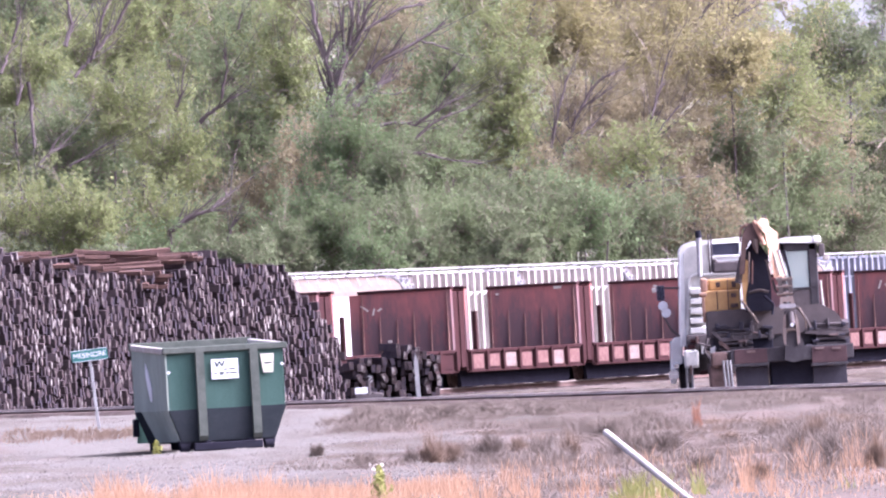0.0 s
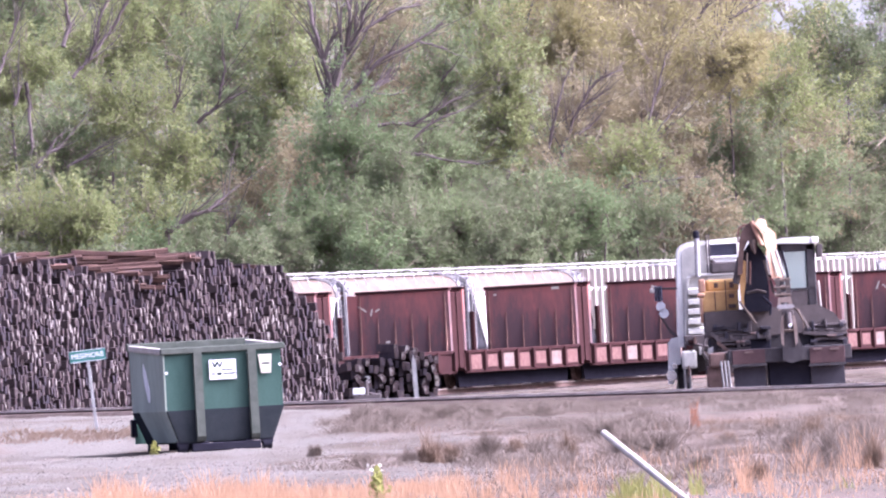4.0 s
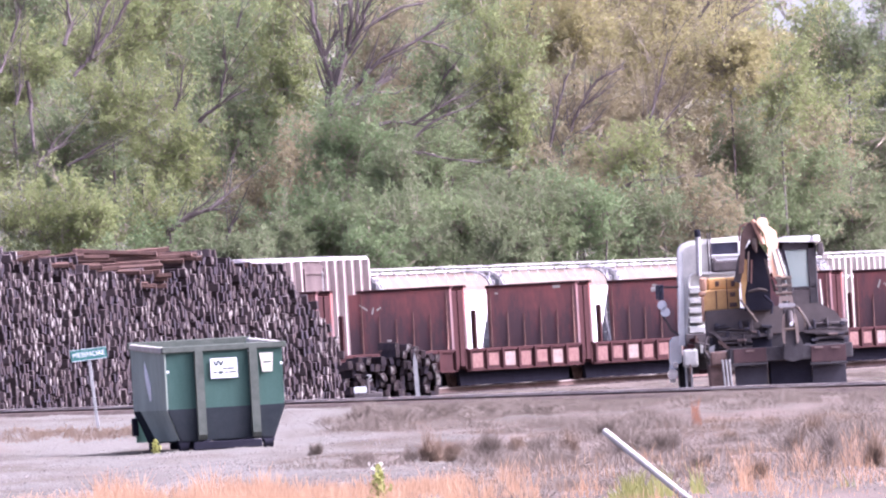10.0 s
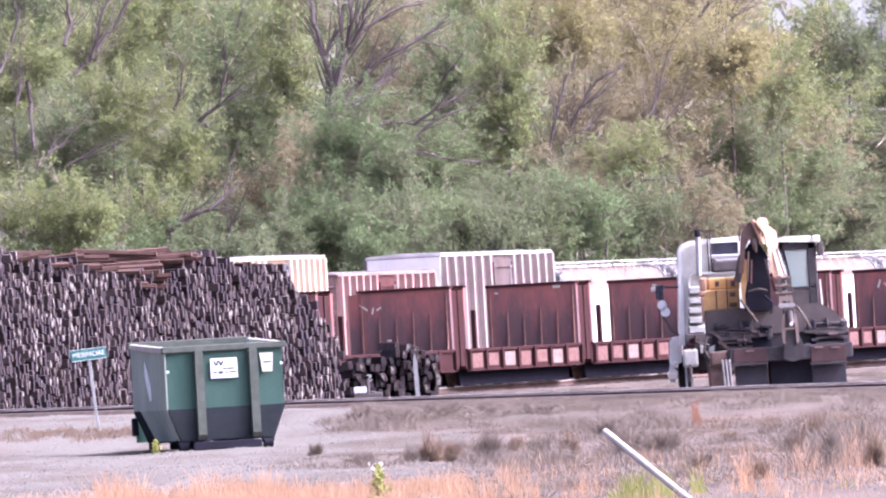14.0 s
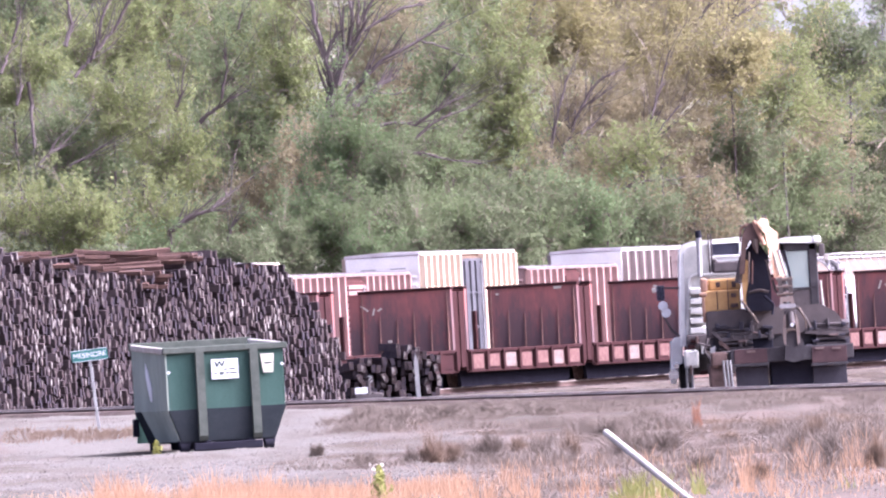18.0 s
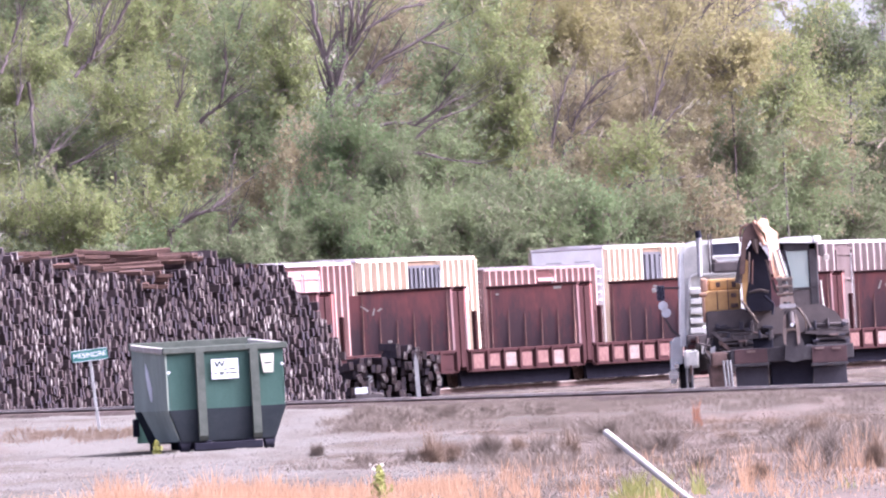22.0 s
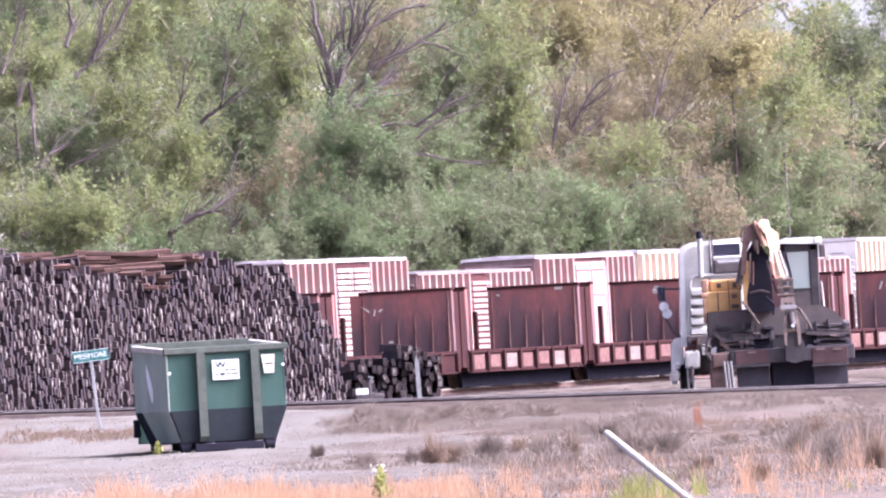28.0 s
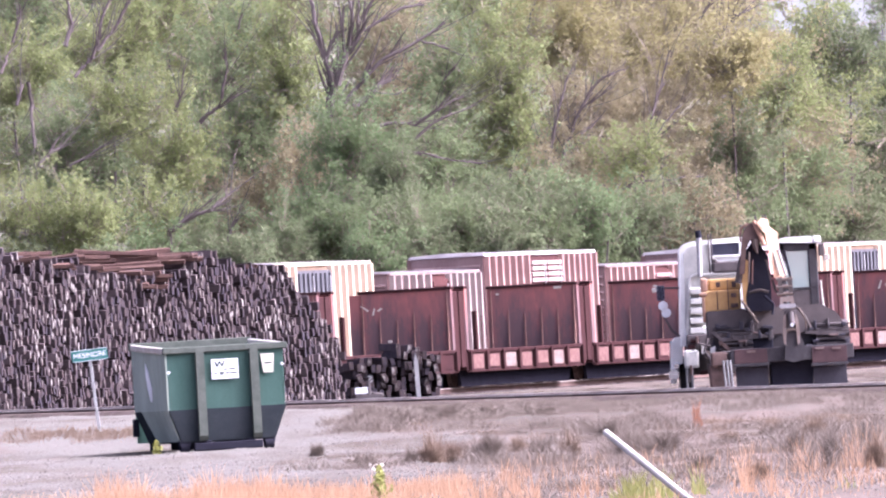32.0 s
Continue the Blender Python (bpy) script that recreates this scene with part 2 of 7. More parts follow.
M = {
    "ground": ground_material(),
    "ballast": material("ballast", (0.130, 0.100, 0.088), (0.080, 0.060, 0.052), 0.95, scale=2, fine=25, bump=0.6, vary=0.35),
    "rail": material("rail_steel", (0.135, 0.090, 0.078), (0.085, 0.055, 0.048), 0.8, 0.2, scale=1, fine=30),
    "railhead": material("polished_railhead", (0.480, 0.430, 0.390), (0.33, 0.27, 0.24), 0.6, 0.15, scale=1, fine=30, bump=0.05),
    "tie_brown": material("dry_brown_tie", (0.125, 0.076, 0.062), (0.070, 0.045, 0.040), 0.9, scale=4, fine=60, vary=0.3, each=0.4, stain=0.5),
    "tie": material("creosoted_tie", (0.083, 0.063, 0.062), (0.049, 0.039, 0.043), 0.9, scale=4, fine=60, vary=0.3, each=0.7, stain=0.5),
    "tie_end": tie_end_material(),
    "green_paint": material("green_paint", (0.062, 0.104, 0.086), (0.040, 0.074, 0.062), 0.6, scale=1.2, fine=30, streak=0.4),
    "faded_green": material("pale_green_paint", (0.34, 0.372, 0.315), (0.225, 0.255, 0.212), 0.55, scale=1.0, fine=25, streak=0.4),
    "dark_green": material("shade_grime_green_paint", (0.036, 0.040, 0.044), (0.024, 0.028, 0.032), 0.6, scale=1.5, fine=30),
    "rib_green": material("rubbed_green_paint", (0.098, 0.106, 0.090), (0.060, 0.068, 0.058), 0.6, scale=3, fine=30),
    "decal_white": material("white_decal", (0.700, 0.700, 0.700), (0.600, 0.600, 0.613), 0.5, fine=20, vary=0.05),
    "decal_grey": material("grey_print", (0.062, 0.081, 0.075), None, 0.6, fine=20, vary=0.05),
    "decal_pale": material("pale_decal", (0.525, 0.488, 0.413), (0.450, 0.425, 0.350), 0.6, fine=20, vary=0.1),
    "black": material("black_steel", (0.026, 0.025, 0.034), (0.018, 0.017, 0.024), 0.95, scale=2, fine=30),
    "soot": material("shade_dark_underframe", (0.013, 0.012, 0.017), (0.009, 0.008, 0.012), 0.95, scale=2, fine=30),
    "bulkhead": bulkhead_material(),
    "loose_stone": leaf_material("loose_crushed_stone", (0.112, 0.098, 0.086), (0.182, 0.164, 0.148), 0.0),
    "rust_dark": material("dark_rust", (0.044, 0.021, 0.021), (0.028, 0.015, 0.016), 0.8, scale=2, fine=30, streak=0.4),
    "rust_edge": material("pale_rust_edge", (0.205, 0.128, 0.105), (0.135, 0.070, 0.058), 0.8, scale=4, fine=30),
    "plate_pink": material("faded_pink_plate", (0.165, 0.100, 0.090), (0.090, 0.048, 0.044), 0.85, scale=5, fine=30, stain=0.5),
    "plate_white": material("white_plate", (0.169, 0.128, 0.117), (0.088, 0.050, 0.045), 0.85, scale=5, fine=30, stain=0.25),
    "hopper_white": material("hopper_white_paint", (0.605, 0.59, 0.585), (0.46, 0.425, 0.41), 0.55, scale=0.5, fine=15, streak=0.3, vary=0.06),
    "hopper_dusty": material("dusty_hopper_top", (0.180, 0.150, 0.130), (0.120, 0.086, 0.072), 0.8, scale=0.7, fine=15, vary=0.1, stain=0.5),
    "hopper_grey": material("dark_grey_hopper_paint", (0.163, 0.163, 0.188), (0.100, 0.100, 0.112), 0.6, scale=0.6, fine=15),
    "walkway": material("galvanised_walkway", (0.375, 0.362, 0.362), (0.225, 0.206, 0.206), 0.7, 0.1, scale=3, fine=30),
    # ribbed hoppers: the sheet is much darker than the posts
    "hopper_recess": material("dark_hopper_sheet", (0.106, 0.090, 0.083), (0.062, 0.050, 0.045), 0.8, scale=0.8, fine=15, streak=0.3),
    "hopper_post": material("off_white_post_paint", (0.425, 0.381, 0.344), (0.275, 0.225, 0.194), 0.75, scale=0.8, fine=15, streak=0.3),
    # grey puts the shade on the white hoppers' ends into the paint
    "end_grey": material("shade_grey_end_paint", (0.188, 0.188, 0.213), (0.112, 0.106, 0.112), 0.75, scale=2, fine=20),
    "end_pink": material("dull_pink_end_paint", (0.219, 0.156, 0.152), (0.138, 0.088, 0.085), 0.8, scale=1.2, fine=20, streak=0.4),
    # boxcar body paints are darkened for the shade between ribs
    "cream": material("shade_dark_cream_paint", (0.18, 0.122, 0.084), (0.12, 0.082, 0.06), 0.65, scale=0.8, fine=20, streak=0.35, vary=0.1),
    "pale_cream": material("pale_cream_paint", (0.56, 0.45, 0.345), (0.42, 0.325, 0.245), 0.65, scale=0.8, fine=20, streak=0.35, vary=0.1),
    "pink_red": material("shade_dark_red_paint", (0.078, 0.037, 0.037), (0.052, 0.026, 0.027), 0.7, scale=0.8, fine=20, streak=0.35, stain=0.45),
    "oxide": material("shade_dark_oxide_paint", (0.088, 0.040, 0.038), (0.056, 0.028, 0.028), 0.75, scale=0.8, fine=20, streak=0.35, stain=0.45),
    "grey_box": material("shade_dark_grey_paint", (0.112, 0.086, 0.082), (0.068, 0.050, 0.049), 0.8, scale=0.8, fine=20, streak=0.3, stain=0.45),
    "grey_door": material("blue_grey_door_paint", (0.094, 0.091, 0.100), (0.053, 0.050, 0.056), 0.65, scale=2, fine=20, streak=0.3),
    "white_door": material("white_door_paint", (0.425, 0.362, 0.338), (0.275, 0.163, 0.150), 0.65, scale=2, fine=20, streak=0.5),
    "pink_door": material("pale_pink_door_paint", (0.34, 0.228, 0.218), (0.26, 0.15, 0.143), 0.65, scale=2, fine=20),
    "box_roof": material("galvanised_roof", (0.275, 0.219, 0.213), (0.163, 0.106, 0.100), 0.7, 0.2, scale=1, fine=20, stain=0.5),
    "white_roof": material("white_roof_paint", (0.525, 0.500, 0.500), (0.375, 0.325, 0.325), 0.6, scale=1, fine=20),
    "band_white": material("white_band_paint", (0.80, 0.77, 0.74), (0.68, 0.64, 0.60), 0.6, scale=1, fine=20),
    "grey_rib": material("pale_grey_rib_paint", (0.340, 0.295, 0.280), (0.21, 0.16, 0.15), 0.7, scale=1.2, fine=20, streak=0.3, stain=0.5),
    "red_rib": material("pale_pink_rib_paint", (0.355, 0.245, 0.225), (0.235, 0.135, 0.122), 0.7, scale=1.0, fine=20, streak=0.3, stain=0.5),
    "clutter_brown": material("muddy_brown_steel", (0.112, 0.095, 0.088), (0.060, 0.050, 0.047), 0.85, scale=5, fine=30, stain=0.5),
    "clutter_tan": material("dusty_tan_steel", (0.225, 0.182, 0.155), (0.125, 0.095, 0.080), 0.85, scale=5, fine=30, stain=0.5),
    "dust_tan": material("pale_dusty_steel", (0.30, 0.245, 0.215), (0.165, 0.125, 0.108), 0.85, scale=5, fine=30, stain=0.5),
    "truck_white": material("white_truck_paint", (0.800, 0.800, 0.750), (0.625, 0.600, 0.562), 0.4, scale=1.5, fine=25, vary=0.06),
    "truck_grey": material("grey_truck_panel", (0.525, 0.506, 0.463), (0.350, 0.338, 0.312), 0.55, scale=2, fine=25),
    "yellow": material("worn_yellow_paint", (0.56, 0.365, 0.155), (0.40, 0.235, 0.105), 0.55, scale=3, fine=30, stain=0.4),
    "boom_peach": material("lit_orange_paint", (0.48, 0.315, 0.225), (0.32, 0.175, 0.12), 0.7, scale=4, fine=30, stain=0.4),
    "deck_steel": material("dusty_deck_steel", (0.135, 0.114, 0.11), (0.08, 0.068, 0.067), 0.85, scale=2, fine=30, stain=0.5),
    "machine_dark": material("greasy_dark_steel", (0.112, 0.096, 0.094), (0.066, 0.056, 0.057), 0.85, scale=3, fine=30),
    "machine_brown": material("rusty_machine_steel", (0.150, 0.102, 0.088), (0.075, 0.052, 0.047), 0.75, scale=4, fine=30),
    "chrome": material("bright_chrome", (0.800, 0.800, 0.800), (0.750, 0.750, 0.750), 0.2, 0.9, bump=0),
    "rubber": material("tyre_rubber", (0.072, 0.066, 0.069), (0.046, 0.042, 0.045), 0.9, fine=40),
    "flap": material("dusty_rubber_sheet", (0.060, 0.056, 0.066), (0.042, 0.039, 0.047), 0.9, scale=3, fine=40),
    "maroon": material("dull_maroon_paint", (0.092, 0.058, 0.058), (0.060, 0.040, 0.042), 0.8, scale=3, fine=30, stain=0.5),
    "glass": glass_material("cab_glass", (0.58, 0.68, 0.64)),
    "dark_glass": glass_material("dark_glass", (0.10, 0.10, 0.14)),
    "galvanised": material("galvanised_post", (0.34, 0.335, 0.33), (0.22, 0.21, 0.205), 0.6, 0.3, scale=3, fine=30),
    "pipe_white": material("weathered_white_pipe", (0.46, 0.425, 0.385), (0.34, 0.305, 0.27), 0.6, scale=3, fine=40),
    "sign_green": material("sign_green", (0.044, 0.156, 0.138), (0.033, 0.119, 0.106), 0.5, fine=30, vary=0.08),
    "sign_white": material("sign_white", (0.800, 0.800, 0.800), None, 0.5, fine=30, vary=0.05, stain=0.2),
    "bark": material("dark_bark", (0.125, 0.103, 0.098), (0.080, 0.064, 0.062), 0.95, scale=3, fine=25, bump=0.5),
    "dry_brush": leaf_material("dead_brush", (0.135, 0.11, 0.092), (0.208, 0.17, 0.142), 0.2),
    "rusty_weed": leaf_material("reddish_dry_weed", (0.165, 0.116, 0.084), (0.265, 0.198, 0.148), 0.25),
    "straw": leaf_material("dry_straw", (0.40, 0.235, 0.135), (0.62, 0.40, 0.26), 0.35),
    "orange_straw": leaf_material("orange_straw", (0.22, 0.095, 0.055), (0.40, 0.20, 0.125), 0.3),
    "straw_pale": leaf_material("pale_flower_heads", (0.55, 0.50, 0.42), (0.75, 0.70, 0.62), 0.3),
    "weed": leaf_material("fresh_weed", (0.205, 0.21, 0.062), (0.36, 0.355, 0.13), 0.35),
    "far_wood": material("far_haze_toned_wood", (0.150, 0.144, 0.110), (0.105, 0.104, 0.080), 0.95, scale=0.25, fine=0.9, bump=0, vary=0.25, stain=0.45),
    "twig": leaf_material("grey_violet_twigs", (0.167, 0.138, 0.112), (0.247, 0.208, 0.164), 0.0),
    "leaf_mid": leaf_material("leaves_mid_green", (0.162, 0.196, 0.102), (0.206, 0.241, 0.122)),
    "leaf_light": leaf_material("leaves_yellow_green", (0.192, 0.213, 0.095), (0.247, 0.269, 0.118)),
    "leaf_blue": leaf_material("leaves_fresh_green", (0.148, 0.191, 0.096), (0.187, 0.231, 0.114)),
    "leaf_dark": leaf_material("leaves_dark_green", (0.143, 0.163, 0.091), (0.182, 0.205, 0.112)),
    "leaf_brown": leaf_material("young_brown_leaves", (0.220, 0.190, 0.120), (0.281, 0.242, 0.147)),
    "leaf_gold": leaf_material("young_gold_leaves", (0.250, 0.225, 0.113), (0.321, 0.287, 0.139)),
}


# ---- building blocks ----
def part(name, bm, mat, parent=None, label=""):
    """Link a bmesh as one mesh object under a thing or a part."""
    me = bpy.data.meshes.new(name)
    bm.to_mesh(me)
    bm.free()
    for m in (mat if isinstance(mat, (list, tuple)) else [mat]):
        me.materials.append(M[m])
    ob = new(name, me)
    if parent:
        ob.parent = parent
    if label:
        ob["label"] = label
    return ob


def thing(name, m, label, category, group="", kind=""):
    """An empty at the base of a thing, to carry its parts."""
    ob = new(name)
    ob.empty_display_size = 0.2
    ob.matrix_basis = m
    return tagged(ob, label, category, group, kind)


def box(bm, x0, x1, y0, y1, z0, z1, bevel=0.0, m=None, slot=0):
    g = bmesh.ops.create_cube(bm, size=1.0)["verts"]
    fit = Matrix.Translation(((x0 + x1) / 2, (y0 + y1) / 2, (z0 + z1) / 2)) @ Matrix.Diagonal((x1 - x0, y1 - y0, z1 - z0, 1))
    bmesh.ops.transform(bm, matrix=fit, verts=g)
    if m is not None:
        bmesh.ops.transform(bm, matrix=m, verts=g)
    faces = {f for v in g for f in v.link_faces}
    for f in faces:
        f.material_index = slot
    if bevel:
        edges = list({e for v in g for e in v.link_edges})
        bmesh.ops.bevel(bm, geom=edges, offset=bevel, segments=2, affect="EDGES", profile=0.5)
    return bm


def rod(bm, a, b, r0, r1=None, n=10, slot=0):
    a, b = Vector(a), Vector(b)
    r1 = r0 if r1 is None else r1
    g = bmesh.ops.create_cone(bm, cap_ends=True, segments=n, radius1=r0, radius2=r1, depth=(b - a).length)["verts"]
    m = Matrix.Translation((a + b) / 2) @ (b - a).to_track_quat("Z", "Y").to_matrix().to_4x4()
    bmesh.ops.transform(bm, matrix=m, verts=g)
    for v in g:
        for f in v.link_faces:
            f.material_index = slot
    return bm


def path_rod(bm, points, r, n=8):
    for a, b in zip(points, points[1:]):
        rod(bm, a, b, r, r, n)
    return bm


def prism(bm, outline, a, b, axis="x", slot=0):
    """A closed outline, drawn in the two other axes, drawn out from a to b along the axis."""
    def at(p, d):
        return {"x": (d, p[0], p[1]), "y": (p[0], d, p[1]), "z": (p[0], p[1], d)}[axis]
    lo = [bm.verts.new(at(p, a)) for p in outline]
    hi = [bm.verts.new(at(p, b)) for p in outline]
    made = [bm.faces.new(lo[::-1]), bm.faces.new(hi)]
    k = len(outline)
    for i in range(k):
        made.append(bm.faces.new((lo[i], lo[(i + 1) % k], hi[(i + 1) % k], hi[i])))
    for f in made:
        f.material_index = slot
    bmesh.ops.recalc_face_normals(bm, faces=made)
    return bm


def B():
    return bmesh.new()


def smoothstep(a, b, x):
    k = min(1.0, max(0.0, (x - a) / (b - a)))
    return k * k * (3 - 2 * k)


# ---- ground ----
def ground_height(x, y):
    """Level in the foreground, a gentle rise to the tracks, level again behind them."""
    tilt = 0.45 - 0.019 * x
    far = 0.42
    k = smoothstep(475, 530, y)
    back = tilt * (1 - k) + far * k
    back = back * (1 - smoothstep(590, 625, y)) + 0.22 * smoothstep(590, 625, y)
    z = back * smoothstep(335, 395, y)
    if 195 < y < 470:
        near = smoothstep(195, 230, y) * (1 - smoothstep(440, 470, y))
        z += near * (0.11 * noise.noise((x * 0.22, y * 0.035, 1.7)) + 0.06 * noise.noise((x * 0.9, y * 0.12, 7.1)) + 0.03 * noise.noise((x * 2.1, y * 0.3, 3.3)))
    return z


def build_ground():
    xs = [-4000, -1500, -500, -200, -80, -40, -28] + [-22 + 0.4 * i for i in range(111)] + [28, 40, 80, 200, 500, 1500, 4000]
    ys = [-400, -100, 0, 60, 120, 160] + [180 + 2.0 * i for i in range(175)] + [540, 560, 580, 600, 620, 640, 680, 760, 900, 1300, 2200, 4500]
    verts = [(x, y, ground_height(x, y)) for y in ys for x in xs]
    w = len(xs)
    faces = [(j * w + i, j * w + i + 1, (j + 1) * w + i + 1, (j + 1) * w + i) for j in range(len(ys) - 1) for i in range(w - 1)]
    me = bpy.data.meshes.new("ground")
    me.from_pydata(verts, [], faces)
    me.polygons.foreach_set("use_smooth", [True] * len(me.polygons))
    me.materials.append(M["ground"])
    tagged(new("ground", me), "pale pinkish gravel yard with dusty patches and stones", "ground", kind="structure")


build_ground()

# ---- tracks ----
TURN = 74.7            # the yard tracks run away to the right
ALONG = Vector((math.sin(radians(15.3)), math.cos(radians(15.3)), 0))
ACROSS = Vector((-ALONG.y, ALONG.x, 0))


def rail_section(bm, x0, x1, y, z):
    prism(bm, [(y - 0.07, z), (y + 0.07, z), (y + 0.065, z + 0.02), (y + 0.012, z + 0.03), (y + 0.012, z + 0.125),
               (y + 0.037, z + 0.135), (y + 0.037, z + 0.17), (y - 0.037, z + 0.17), (y - 0.037, z + 0.135),
               (y - 0.012, z + 0.125), (y - 0.012, z + 0.03), (y - 0.065, z + 0.02)], x0, x1)


def track(m, length, top, label, first_tie, last_tie, stone=0.05):
    """Two rails on wooden ties over a bed of stone; top is the height of the rail's head in the track's own space."""
    t = thing("railway_track", m, label, "railway track", kind="structure")
    for side in (-0.755, 0.755):
        bm = B()
        rail_section(bm, -length / 2, length / 2, side, top - 0.17)
        r = part("rail", bm, "rail", t)
        bm = B()
        box(bm, -length / 2, length / 2, side - 0.039, side + 0.039, top - 0.026, top + 0.002, 0.006)
        part("railhead", bm, "railhead", r, "polished railhead")
    bm = B()
    prism(bm, [(-2.6, top - 0.75), (2.6, top - 0.75), (1.55, top - 0.17 - stone), (-1.55, top - 0.17 - stone)], -length / 2, length / 2)
    part("ballast_bed", bm, "ballast", t)
    me = None
    k = first_tie
    while k < last_tie:
        if me is None:
            bm = B()
            box(bm, -0.11, 0.11, -1.3, 1.3, top - 0.35, top - 0.172, 0.015)
            ob = part("tie", bm, "tie", t)
            me = ob.data
        else:
            ob = new("tie", me)
            ob.parent = t
        ob.location = (k, 0, 0)
        k += 0.55
    return t


track(pose(-1.9, 412.8, 0, 0, -0.30, 106.5), 180, 0.68, "rusty steel rails on old wooden ties over pale ballast", -42, 42, -0.10)
mid = Vector((0, 546, 0)) + ACROSS * 1.55
track(pose(mid.x, mid.y, 0, 0, 0, TURN), 300, 0.62, "siding of rusty rails on dark ties under flat cars", -30, 70)
mid = Vector((0, 640, 0)) + ACROSS * 1.5
track(pose(mid.x, mid.y, 0, 0, 0, TURN), 900, 0.45, "main line rails under the passing freight train", -20, 60)


# ---- railway cars ----
def bogie(parent, x, z=0.0):
    """A two-axle truck under a car: side frames, springs, axles with flanged wheels."""
    bm = B()
    for y in (-1.0, 1.0):
        prism(bm, [(x - 1.15, z + 0.42), (x - 1.05, z + 0.58), (x - 0.45, z + 0.72), (x + 0.45, z + 0.72), (x + 1.05, z + 0.58),
                   (x + 1.15, z + 0.42), (x + 0.75, z + 0.40), (x + 0.35, z + 0.24), (x - 0.35, z + 0.24), (x - 0.75, z + 0.40)],
              y - 0.07, y + 0.07, axis="y")
        for dx in (-0.2, 0, 0.2):
            rod(bm, (x + dx, y, z + 0.3), (x + dx, y, z + 0.62), 0.07, n=8)
    box(bm, x - 0.2, x + 0.2, -1.05, 1.05, z + 0.55, z + 0.8, 0.02)
    b = part("bogie", bm, "machine_dark", parent)
    for dx in (-0.88, 0.88):
        bm = B()
        rod(bm, (x + dx, -1.0, z + 0.46), (x + dx, 1.0, z + 0.46), 0.08, n=10)
        for y in (-0.76, 0.76):
            rod(bm, (x + dx, y - 0.06, z + 0.46), (x + dx, y + 0.06, z + 0.46), 0.455, n=20)
            rod(bm, (x + dx, y - 0.06 * (1 if y > 0 else -1) - 0.015, z + 0.46), (x + dx, y - 0.06 * (1 if y > 0 else -1) + 0.015, z + 0.46), 0.485, n=20)
        part("wheelset", bm, "machine_brown", b)
    return b


def couplers(parent, half, z=0.85):
    for s in (-1, 1):
        bm = B()
        box(bm, s * (half + 0.25) - 0.3, s * (half + 0.25) + 0.3, -0.09, 0.09, z - 0.1, z + 0.1, 0.03)
        box(bm, s * (half + 0.55) - 0.12, s * (half + 0.55) + 0.12, -0.15, 0.15, z - 0.14, z + 0.14, 0.04)
        part("coupler", bm, "machine_brown", parent)


def ladder(parent, x, y, z0, z1, mat, wide=0.42, along="x", step=0.38):
    bm = B()
    def at(d, z):
        return (x + d, y, z) if along == "x" else (x, y + d, z)
    for d in (-wide / 2, wide / 2):
        rod(bm, at(d, z0), at(d, z1), 0.02, n=6)
    z = z0 + 0.15
    while z < z1:
        rod(bm, at(-wide / 2, z), at(wide / 2, z), 0.015, n=6)
        z += step
    return part("ladder", bm, mat, parent)


